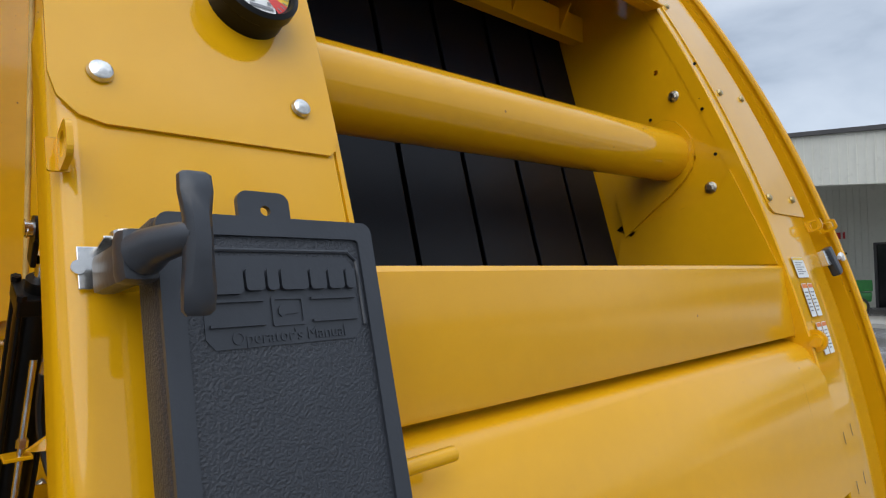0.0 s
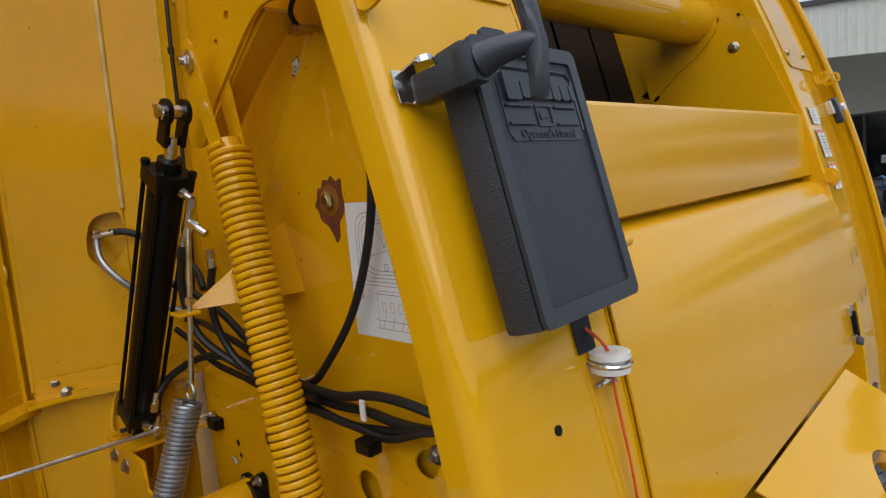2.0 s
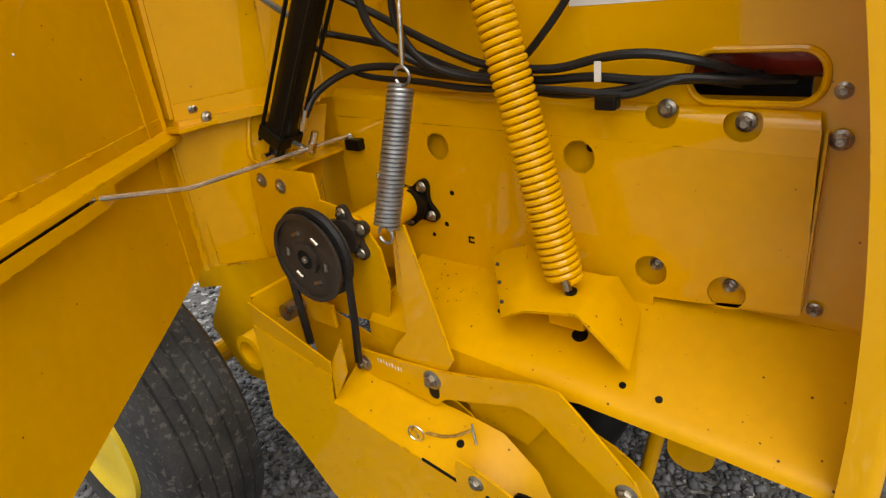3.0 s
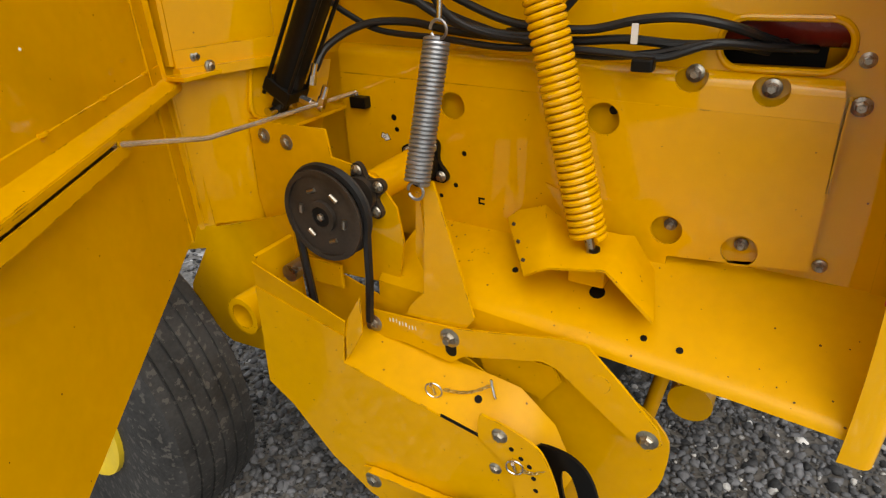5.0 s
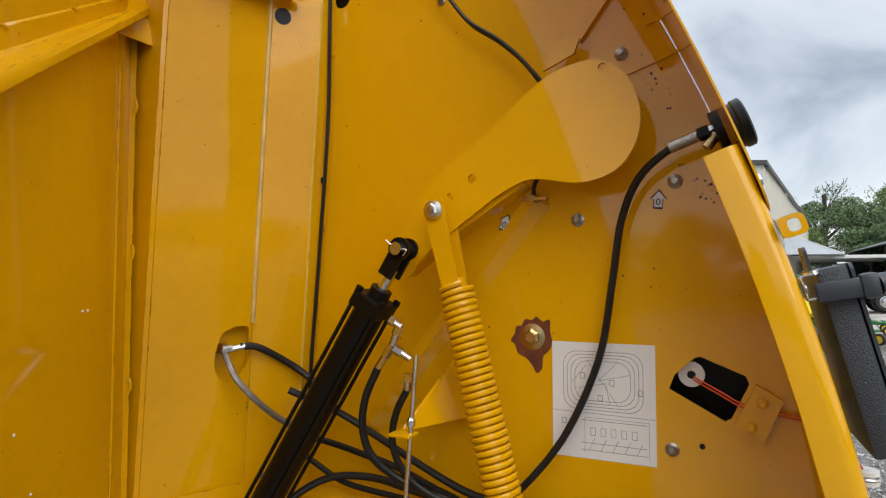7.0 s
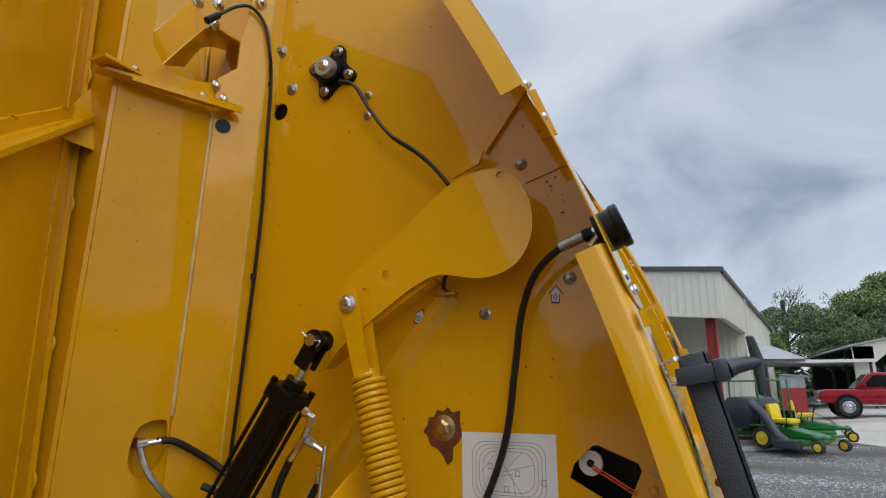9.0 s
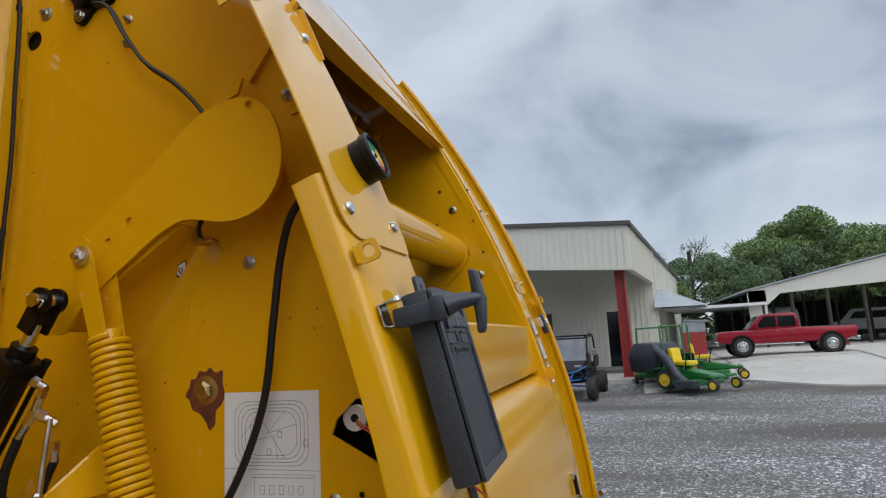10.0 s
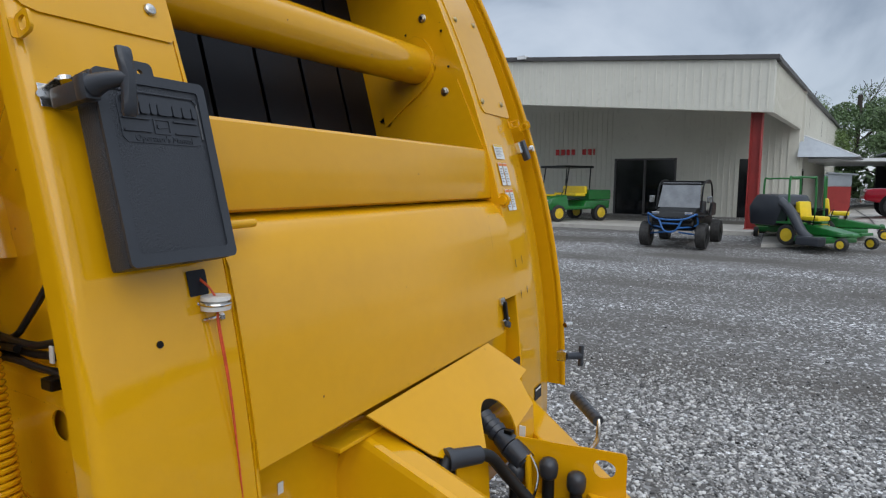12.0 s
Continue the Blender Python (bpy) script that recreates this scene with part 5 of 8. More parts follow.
part("red_roller", cyl((0.122, 1.095, 1.768), (0.122, 1.465, 1.768), 0.068, seg=32), RED_ROLLER, baler, smooth=True)

# brown dirt specks in loose clusters on wall and ledge
def specks(name, put, spots, seed):
    rng = random.Random(seed)
    bm = bmesh.new()
    for u0, v0, su, sv, n in spots:
        for k in range(n):
            u, v, r = rng.gauss(u0, su), rng.gauss(v0, sv), 0.0009 + 0.0026 * rng.random() ** 2.5
            if u > 0 and u < P(v) + 0.03:
                continue
            bm.faces.new([bm.verts.new(put(u + r * rng.uniform(0.7, 1.3) * math.cos(a), v + r * rng.uniform(0.7, 1.3) * math.sin(a))) for a in (math.pi * i / 4 for i in range(8))])
    return tagged(part(name, bm, DIRT, baler), "small dried brown dirt specks", kind="stuff")


specks("wall_dirt", lambda u, v: (-0.0009, u, v), ((1.225, 2.565, 0.028, 0.022, 46), (1.345, 2.83, 0.035, 0.07, 44), (1.31, 2.72, 0.05, 0.06, 16), (1.45, 3.10, 0.05, 0.06, 30), (1.60, 2.30, 0.14, 0.2, 14), (2.0, 2.9, 0.15, 0.3, 10)), 5)
specks("ledge_dirt", lambda u, v: (u, v, 1.1785 + (0.120 + 0.06 * (1.47 - v)) * u / 0.285), ((-0.270, 1.16, 0.02, 0.05, 16), (-0.05, 2.02, 0.02, 0.04, 12), (-0.16, 1.90, 0.05, 0.1, 18)), 6)

# routing decal
dec = thing("routing_decal", "white paper decal with a line drawing of belt routing", "decal")
part("sheet", plate([(1.366, 1.879), (1.628, 1.879), (1.628, 2.177), (1.366, 2.177)], 0.0006, on_x(-0.0005)), PAPER, dec)
bm = bmesh.new()
dp = lambda u, v, w: (-0.0013 - w * 0, 1.628 - u, 1.879 + v)
for k in range(4):
    i = 0.010 * k
    line_bar(bm, dp, rounded(0.030 + i, 0.125 + i * 0.8, 0.232 - i, 0.275 - i * 0.8, 0.035, 4), 0.0014, closed=True)
for a, b in (((0.09, 0.255), (0.17, 0.14)), ((0.17, 0.25), (0.12, 0.20)), ((0.12, 0.20), (0.20, 0.22)), ((0.07, 0.18), (0.14, 0.195)), ((0.14, 0.195), (0.15, 0.14)), ((0.05, 0.19), (0.09, 0.24))):
    line_bar(bm, dp, [a, b], 0.0012)
for u, v in ((0.075, 0.205), (0.025, 0.085), (0.12, 0.15), (0.15, 0.19), (0.22, 0.17)):
    line_bar(bm, dp, [(u, v), (u + 0.011, v), (u + 0.011, v + 0.014), (u, v + 0.014)], 0.0016, closed=True)
for v in (0.098, 0.040, 0.022):
    line_bar(bm, dp, [(0.075, v), (0.24, v)], 0.0014)
line_bar(bm, dp, [(0.0, 0.118), (0.262, 0.114)], 0.0012)
for k in range(5):
    line_bar(bm, dp, [(0.10 + 0.026 * k, 0.060), (0.112 + 0.026 * k, 0.060), (0.112 + 0.026 * k, 0.080), (0.10 + 0.026 * k, 0.080)], 0.0012, closed=True)
    line_bar(bm, dp, [(0.095 + 0.03 * k, 0.022), (0.11 + 0.03 * k, 0.052)], 0.0012)
line_bar(bm, dp, [(0.085, 0.015), (0.085, 0.105), (0.245, 0.105), (0.245, 0.015)], 0.001)
part("line_drawing", bm, INK, dec, "thin grey printed lines")


def arrow(y, z, s, ang):
    a = thing("arrow_decal", "small white arrow sticker with dark outline", "decal", "arrow decals")
    pts = [(-0.3, -0.6), (0.3, -0.6), (0.3, 0.05), (0.55, 0.05), (0, 0.7), (-0.55, 0.05), (-0.3, 0.05)]
    c, q = math.cos(radians(ang)), math.sin(radians(ang))
    tr = lambda k: [(y - s * k * (u * c - v * q), z + s * k * (u * q + v * c)) for u, v in pts]
    part("outline", plate(tr(1.12), 0.0006, on_x(-0.0006 if z > 1.7 else -0.0402)), BLACK_PAINT_AND_SHADE, a)
    part("sticker", plate(tr(0.92), 0.0006, on_x(-0.0014 if z > 1.7 else -0.0410)), PAPER, a)
    bm = bmesh.new()
    face = -0.0022 if z > 1.7 else -0.0418
    ring = [(y - s * (0.13 * math.cos(k) * c - (0.22 * math.sin(k) - 0.15) * q), z + s * (0.13 * math.cos(k) * q + (0.22 * math.sin(k) - 0.15) * c)) for k in (math.pi * i / 6 for i in range(12))]
    line_bar(bm, lambda u, v, w: (face - w, u, v), ring, s * 0.08, closed=True)
    part("print", bm, BLACK_PAINT_AND_SHADE, a)


arrow(1.760, 2.499, 0.034, -25)
arrow(1.351, 2.540, 0.034, -5)
arrow(2.282, 1.408, 0.026, -110)

# upper bracket bar between shield hinge and bulkhead, with bolts
ub = thing("hinge_bracket", "yellow steel hinge bracket bar with bolts on bulkhead", "bracket")
part("bar", plate([(-0.135, 3.232), (-0.52, 3.232), (-0.52, 3.222), (-0.135, 3.222)], 0.055, lambda u, v, w: (u, bulk(u, v) - 0.055 + w, v)), YELLOW, ub)
part("bar_lip", plate([(-0.135, 3.232), (-0.45, 3.232), (-0.45, 3.212), (-0.135, 3.208)], 0.005, lambda u, v, w: (u, bulk(u, v) - 0.058 + w, v)), YELLOW, ub)
part("hinge_leaf", box((-0.485, 2.55, 3.245), (0.13, 0.07, 0.012), pose(0, 0, 0), 0.002), YELLOW, ub)
for x, z in ((-0.214, 3.249), (-0.157, 3.263), (-0.181, 3.306)):
    hex_bolt(ub, (x, bulk(x, z) - 0.004, z), NB, 0.013, 0.012, STEEL, 0.020)
hex_bolt(ub, (-0.442, 2.53, 3.252), (0, 0, 1), 0.012, 0.012, RUSTY, 0.017)
hc, hn = Vector((-0.149, bulk(-0.149, 3.168), 3.168)), Vector((-0.6, -0.8, -0.05)).normalized()
part("bulkhead_hole", cyl(hc - hn * 0.002, hc + hn * 0.0015, 0.026, seg=20), BLACK_PAINT_AND_SHADE, baler)
for x, z in ((-0.255, 3.60), (-0.19, 3.62), (-0.195, 3.54), (-0.09, 3.66)):
    hex_bolt(baler, (x, bulk(x, z) - 0.006 + (0.03 if x < -0.15 else 0), z), NB, 0.017, 0.014, STEEL, 0.025)
lb = thing("lower_hinge_bracket", "small yellow hinge tab with bolts at the bulkhead sill", "bracket")
part("tab", box((-0.42, 2.63, 1.655), (0.14, 0.07, 0.012), pose(0, 0, 0), 0.002), YELLOW, lb)
for x, z in ((-0.40, 1.70), (-0.385, 1.672), (-0.135, 1.725), (-0.17, 1.695)):
    hex_bolt(lb, (x, bulk(x, z) - 0.033 if z < 1.69 else bulk(x, z) - 0.003, z), NB, 0.012, 0.010, RUSTY, 0.018)


# ---- pickup linkage, guard and wheel below the ledge ----
pk = thing("pickup_guard", "yellow sheet-metal pickup drive guard with dirt specks", "guard")
part("outer_face", plate([(2.479, 1.052), (2.150, 0.975), (2.164, 0.877), (1.94, 0.830), (1.718, 0.789), (1.66, 0.77), (1.62, 0.72), (1.58, 0.60), (1.56, 0.42), (1.72, 0.36), (1.92, 0.30), (2.13, 0.36), (2.274, 0.455), (2.413, 0.612), (2.425, 0.622), (2.51, 0.68)], 0.005, on_x(-0.495)), YELLOW_DUSTY, pk)
part("box_lip", plate([(2.479, 1.054), (2.466, 1.142), (2.136, 1.029), (2.150, 0.977)], 0.005, lambda u, v, w: (-0.4925 - w - 0.10 * max(0.0, v - 1.055 + 0.23 * (2.479 - u)), u, v)), YELLOW_DUSTY, pk)
part("lip_ear", plate([(2.136, 1.029), (2.080, 1.118), (2.084, 1.005), (2.156, 0.885), (2.150, 0.975)], 0.004, on_x(-0.489)), YELLOW_DUSTY, pk)
part("back_lip", plate([(2.455, 1.155), (2.46, 1.04), (2.47, 1.04), (2.465, 1.16)], 0.17, on_x(-0.325)), YELLOW_DUSTY, pk)
part("inner_face", plate([(2.46, 1.10), (2.05, 0.98), (1.80, 0.85), (1.60, 0.60), (2.4, 0.5)], 0.005, on_x(-0.315)), YELLOW_DUSTY, pk)
bm = bmesh.new()
top_edge = [[(2.164, 0.878), (1.94, 0.832), (1.718, 0.790), (1.64, 0.775), (1.57, 0.72), (1.52, 0.62)], [(2.177, 0.938), (1.94, 0.902), (1.730, 0.882), (1.665, 0.872), (1.565, 0.785), (1.50, 0.64)]]
rows = [[bm.verts.new((x, y, z)) for y, z in row] for x, row in zip((-0.497, -0.360), top_edge)]
for k in range(5):
    bm.faces.new((rows[0][k], rows[0][k + 1], rows[1][k + 1], rows[1][k]))
solid(part("top_sheet", bm, YELLOW_DULL, pk), 0.005)
part("sheet_gap", beam_between((-0.4985, 1.84, 0.8145), (-0.4985, 1.722, 0.7935), 0.004, 0.008), BLACK_PAINT_AND_SHADE, pk)
part("sheet_slot", cyl((-0.425, 1.762, 0.843), (-0.428, 1.762, 0.8475), 0.011, seg=14), BLACK_PAINT_AND_SHADE, pk)
part("lower_strip", plate([(2.155, 0.43), (2.135, 0.485), (2.09, 0.497), (1.81, 0.515), (1.70, 0.49), (1.85, 0.41), (2.05, 0.39)], 0.007, on_x(-0.503)), YELLOW_DUSTY, pk)
part("strip_flange", beam_between((-0.520, 2.10, 0.497), (-0.520, 1.80, 0.516), 0.026, 0.005), YELLOW_DUSTY, pk)
hex_bolt(pk, (-0.51, 2.103, 0.441), X, 0.022, 0.014, RUSTY, 0.03)
hex_bolt(pk, (-0.509, 1.658, 0.832), X, 0.017, 0.012, RUSTY, 0.022)
hex_bolt(pk, (-0.50, 1.675, 0.70), X, 0.013, 0.010, RUSTY, 0.018)

ad = thing("wheel_adjuster", "yellow quadrant plate with holes and black slotted handle", "adjuster plate")
part("quadrant", plate(smooth_loop([(1.716, 0.874), (1.69, 0.876), (1.63, 0.866), (1.556, 0.835), (1.522, 0.78), (1.494, 0.69), (1.48, 0.55), (1.59, 0.52), (1.615, 0.665), (1.65, 0.74), (1.685, 0.775), (1.72, 0.80)], 3), 0.007, on_x(-0.502)), YELLOW_DUSTY, ad)
for k, (y, z) in enumerate(((1.625, 0.802), (1.598, 0.782), (1.575, 0.765), (1.563, 0.73), (1.556, 0.69), (1.55, 0.64))):
    part("pin_hole", cyl((-0.5095, y, z), (-0.5105, y, z), 0.007, seg=10), BLACK_PAINT_AND_SHADE, ad)
hand = smooth_loop([(1.575, 0.80), (1.50, 0.815), (1.44, 0.78), (1.405, 0.70), (1.40, 0.62), (1.44, 0.57), (1.50, 0.57), (1.525, 0.68)], 4)
part("handle", plate(hand, 0.010, on_x(-0.465), [smooth_loop([(1.50, 0.755), (1.475, 0.745), (1.45, 0.66), (1.455, 0.61), (1.48, 0.62), (1.50, 0.70)], 3)]), BLACK_PAINT_AND_SHADE, ad, "black painted slotted handle")


def ring_pin(parent, at, r=0.026):
    at = Vector(at)
    bm = bmesh.new()
    add_sweep(bm, [at + Vector((-0.004 * math.cos(a), r * math.cos(a), r * math.sin(a))) for a in (2 * math.pi * k / 20 for k in range(20))] + [at + Vector((-0.004, r, 0))], 0.0025, 6)
    add_cyl(bm, at + Vector((0.01, 0, -r)), at + Vector((-0.012, 0, r * 1.1)), 0.005, seg=8)
    return part("ring_pin", bm, STEEL, parent)


def chain(parent, a, b, n=12):
    a, b = Vector(a), Vector(b)
    bm = bmesh.new()
    for k in range(n):
        t = (k + 0.5) / n
        p = a.lerp(b, t) - Vector((0, 0, 0.018 * math.sin(math.pi * t)))
        d = (b - a).normalized()
        s = Vector((-1, 0, 0)) if k % 2 else Vector((0, 0, 1))
        add_sweep(bm, [p + d * 0.009 * math.cos(q) + s * 0.004 * math.sin(q) for q in (2 * math.pi * j / 8 for j in range(9))], 0.0014, 5)
    return part("chain", bm, GOLD_ZINC, parent)


ring_pin(ad, (-0.518, 1.612, 0.752), 0.022)
chain(ad, (-0.515, 1.595, 0.75), (-0.505, 1.525, 0.785), 7)
ring_pin(pk, (-0.468, 1.878, 0.862), 0.024)
chain(pk, (-0.455, 1.852, 0.866), (-0.405, 1.735, 0.888), 11)
part("split_pin", hose([(-0.402, 1.735, 0.905), (-0.408, 1.728, 0.885), (-0.418, 1.715, 0.858)], 0.004, 4, 7), STEEL, pk, smooth=True)

link = thing("lift_link", "cranked yellow lift link plate bolted below the frame", "link")
part("link_plate", plate([(2.19, 0.955), (2.15, 1.0), (2.05, 1.005), (1.86, 1.02), (1.776, 1.035), (1.55, 1.085), (1.49, 1.085), (1.40, 1.0), (1.305, 0.90), (1.29, 0.86), (1.32, 0.825), (1.36, 0.84), (1.56, 0.99), (1.60, 1.0), (1.83, 0.935), (1.87, 0.90), (2.02, 0.92), (2.12, 0.915)], 0.008, on_x(-0.375)), YELLOW_DUSTY, link)
for y, z, r in ((2.131, 0.955, 0.019), (1.87, 0.985, 0.020), (1.325, 0.862, 0.018)):
    hex_bolt(link, (-0.383, y, z), X, r, 0.014, RUSTY, r * 1.5, stud=0.01)
part("link_slot", plate(rounded(1.850, 0.925, 1.885, 0.975, 0.017), 0.0008, on_x(-0.3835)), BLACK_PAINT_AND_SHADE, link)
bm = bmesh.new()
for k in range(9):
    add_box(bm, (-0.3834, 2.07 - 0.011 * k, 0.985 - 0.001 * k + 0.002 * (k % 3)), (0.0006, 0.0022 + 0.002 * (k % 2), 0.013))
part("paint_mark", bm, PAPER, link, "faded white paint-pen mark")
part("stamp_ring", cyl((-0.383, 1.45, 0.985), (-0.3845, 1.45, 0.985), 0.026, seg=24), YELLOW_DUSTY, link)
lev = thing("spring_lever", "tapered yellow lever plate under the return spring", "lever")
part("plate", plate([(1.93, 1.43), (1.905, 1.43), (1.80, 1.06), (1.83, 1.01), (2.02, 1.01), (2.0, 1.05), (1.955, 1.10), (1.945, 1.2)], 0.008, on_x(-0.362)), YELLOW_DUSTY, lev)
part("rib", plate([(1.98, 1.38), (1.97, 1.38), (1.955, 1.16), (1.97, 1.14), (1.995, 1.20)], 0.006, on_x(-0.33)), YELLOW_DUSTY, lev)
part("shank", cyl((-0.36, 1.90, 1.06), (-0.27, 1.90, 1.06), 0.02), YELLOW_DUSTY, lev)

side = thing("pickup_unit", "rounded yellow pickup side plate above the gravel", "pickup side")
part("plate", plate(smooth_loop([(1.30, 0.80), (1.283, 0.72), (1.30, 0.60), (1.36, 0.50), (1.45, 0.44), (1.56, 0.36), (1.75, 0.36), (1.95, 0.40), (2.1, 0.55), (2.1, 0.8), (1.85, 0.90), (1.60, 0.93), (1.40, 0.88)], 3), 0.008, on_x(-0.27)), YELLOW_DUSTY, side)
part("brace", plate([(1.83, 0.93), (1.60, 0.93), (1.575, 0.885), (1.625, 0.81), (1.80, 0.83)], 0.008, on_x(-0.30)), YELLOW_DUSTY, side)
part("rotor", cyl((-0.27, 1.72, 0.62), (1.85, 1.72, 0.62), 0.20, seg=24), BLACK_PAINT_AND_SHADE, side, smooth=True)
part("hanger_tube", cyl((-0.05, 1.335, 0.95), (-0.06, 1.40, 0.55), 0.022, seg=14), YELLOW_DUSTY, side, smooth=True)
part("hanger_foot", cyl((-0.06, 1.275, 0.742), (0.35, 1.275, 0.742), 0.062, seg=24), YELLOW_DUSTY, side, smooth=True)
part("hanger_bar", box((0.12, 1.33, 0.88), (0.06, 0.06, 0.26), pose(0, 0, 0), 0.006), YELLOW_DUSTY, side)

# hitch eye plate behind the guard
ep = thing("frame_foot", "yellow frame foot plate with a pipe end", "frame foot")
part("plate", plate([(2.45, 1.24), (2.50, 1.215), (2.823, 1.112), (2.86, 1.07), (3.04, 0.83), (3.05, 0.79), (2.93, 0.64), (2.88, 0.615), (2.66, 0.63), (2.45, 0.75)], 0.010, on_x(-0.33)), YELLOW_DUSTY, ep)
part("rear_bracket", plate([(2.83, 1.12), (2.83, 1.03), (3.08, 0.96), (3.08, 1.05)], 0.10, on_x(-0.23)), YELLOW_DUSTY, ep)
bm = bmesh.new()
for r0, r1, x0, x1 in ((0.068, 0.068, -0.25, -0.45),):
    a, b = Vector((x0, 2.64, 0.865)), Vector((x1, 2.64, 0.865))
    add_cyl(bm, a, b, r0, seg=24, caps=False)
    add_cyl(bm, a, b, 0.046, seg=24, caps=False)
    n = 24
    ring = [[bm.verts.new((x1, 2.64 + rr * math.cos(2 * math.pi * k / n), 0.865 + rr * math.sin(2 * math.pi * k / n))) for k in range(n)] for rr in (0.068, 0.046)]
    for k in range(n):
        bm.faces.new((ring[0][k], ring[0][(k + 1) % n], ring[1][(k + 1) % n], ring[1][k]))
part("pipe_end", bm, YELLOW_DUSTY, ep, smooth=True)
# dark disc inside the pipe stands in for the shade there
part("pipe_bottom", cyl((-0.335, 2.64, 0.865), (-0.345, 2.64, 0.865), 0.046, seg=20), PULLEY_AND_SHADE, ep)
part("foot_beam", box((-0.12, 2.75, 0.95), (0.40, 0.14, 0.2), None, 0.01), YELLOW_DUSTY, ep)


def lathe(profile, n=40):
    """A solid of revolution round the x axis; profile: (x, radius) points."""
    bm = bmesh.new()
    rings = [[bm.verts.new((x, r * math.cos(2 * math.pi * k / n), r * math.sin(2 * math.pi * k / n))) for k in range(n)] for x, r in profile]
    for a, b in zip(rings, rings[1:]):
        for k in range(n):
            bm.faces.new((a[k], a[(k + 1) % n], b[(k + 1) % n], b[k]))
    bm.faces.new(rings[0])
    bm.faces.new(rings[-1][::-1])
    return bm


def wheel(name, label, at, R, width, rim_r, tyre_mat, rim_mat, grooves=0, group="", axle_side=-1):
    t = thing(name, label, "wheel", group)
    w = width / 2
    prof = [(-w * 0.9, rim_r)]
    prof += [(-w * 0.98, rim_r + (R - rim_r) * 0.4), (-w * 0.94, R * 0.9), (-w * 0.82, R * 0.965)]
    n = max(1, grooves)
    span = 1.6 * w
    for k in range(n):
        a, b = -0.8 * w + span * k / n, -0.8 * w + span * (k + 1) / n
        crown = lambda x: R * (1 - 0.03 * (x / w) ** 2)
        prof += [(a + 0.10 * (b - a), crown(a)), (b - 0.10 * (b - a), crown(b))]
        if k < n - 1:
            prof += [(b - 0.08 * (b - a), crown(b) - 0.007 * R / 0.6), (b + 0.08 * (b - a), crown(b) - 0.007 * R / 0.6)]
    prof += [(w * 0.82, R * 0.965), (w * 0.94, R * 0.9), (w * 0.98, rim_r + (R - rim_r) * 0.4), (w * 0.9, rim_r)]
    bm = lathe(prof, 56)
    transform(bm, bm.verts, Matrix.Translation(at))
    part("tyre", bm, tyre_mat, t, smooth=True)
    s = axle_side
    bm = lathe([(s * w * 0.90, rim_r * 1.04), (s * w * 1.0, rim_r * 1.03), (s * w * 0.99, rim_r * 0.94), (s * w * 0.93, rim_r * 0.85), (s * w * 0.92, rim_r * 0.4), (s * w * 0.98, rim_r * 0.3), (s * w * 0.99, 0.02 * R)], 36)
    transform(bm, bm.verts, Matrix.Translation(at))
    part("rim", bm, rim_mat, t, smooth=True)
    return t


wheel("baler_wheel", "large ribbed black tyre on a yellow rim beside the baler", (-0.69, 3.16, 0.605), 0.605, 0.36, 0.30, TYRE, RIM_YELLOW, 6)
wheel("support_wheel", "small solid black gauge wheel beside the pickup guard", (-0.60, 1.70, 0.19 + 0.20), 0.20, 0.13, 0.09, PLASTIC_SMOOTH, RIM_YELLOW, 1)
part("wheel_arm", box((-0.55, 1.71, 0.42), (0.11, 0.05, 0.05), None, 0.006), YELLOW_DUSTY, ad)
part("axle", cyl((-0.78, 3.16, 0.605), (1.9, 3.16, 0.605), 0.05, seg=16), YELLOW_DUSTY, baler)
part("rear_body", plate([(2.63, 1.0), (2.63, 4.15), (3.4, 4.0), (4.2, 3.2), (4.2, 1.3), (3.6, 1.0)], 1.5, on_x(1.55)), YELLOW, baler)


# ---- things on the baler's front ----
def front_frame(x, z, lift=0.0):
    """A frame on the front skin: x along the baler, y up the skin, z out of it."""
    n, u = slope(z)
    r = Vector((1, 0.027, 0)).normalized()
    u = n.cross(r).normalized()
    p = Vector((x, F(x, z), z)) + n * lift
    return Matrix(((r.x, u.x, n.x, p.x), (r.y, u.y, n.y, p.y), (r.z, u.z, n.z, p.z), (0, 0, 0, 1)))


# manual box
mb = thing("manual_box", "black textured plastic manual box with embossed lid on yellow panel", "manual box")
BL = Vector((-0.269, 0.902, 2.033))
bu = Vector((-0.010, 0.236, 0.970)).normalized()
brt = Vector((1.0, 0.055, 0.012)).normalized()
bn = brt.cross(bu).normalized()
brt = bu.cross(bn).normalized()
MB = Matrix(((brt.x, bu.x, bn.x, BL.x), (brt.y, bu.y, bn.y, BL.y), (brt.z, bu.z, bn.z, BL.z), (0, 0, 0, 1)))
W, Hh, DP = 0.236, 0.350, 0.060


def on_box(u, v, w):
    return tuple(MB @ Vector((u, v, w)))


bm = bmesh.new()
add_box(bm, (W / 2, Hh / 2, -DP / 2 - 0.004), (W, Hh, DP - 0.008), None, 0.009)
transform(bm, bm.verts, MB)
part("tub", bm, PLASTIC, mb, smooth=True)
part("lid_rim", plate(rounded(0.0, 0.0, W, Hh, 0.012), 0.006, lambda u, v, w: on_box(u, v, w - 0.006), [rounded(0.020, 0.022, W - 0.020, Hh - 0.020, 0.006)]), PLASTIC_SMOOTH, mb)
part("lid_field", plate(rounded(0.019, 0.021, W - 0.019, Hh - 0.019, 0.006), 0.004, lambda u, v, w: on_box(u, v, w - 0.008)), PLASTIC, mb, "leather-grained lid field")
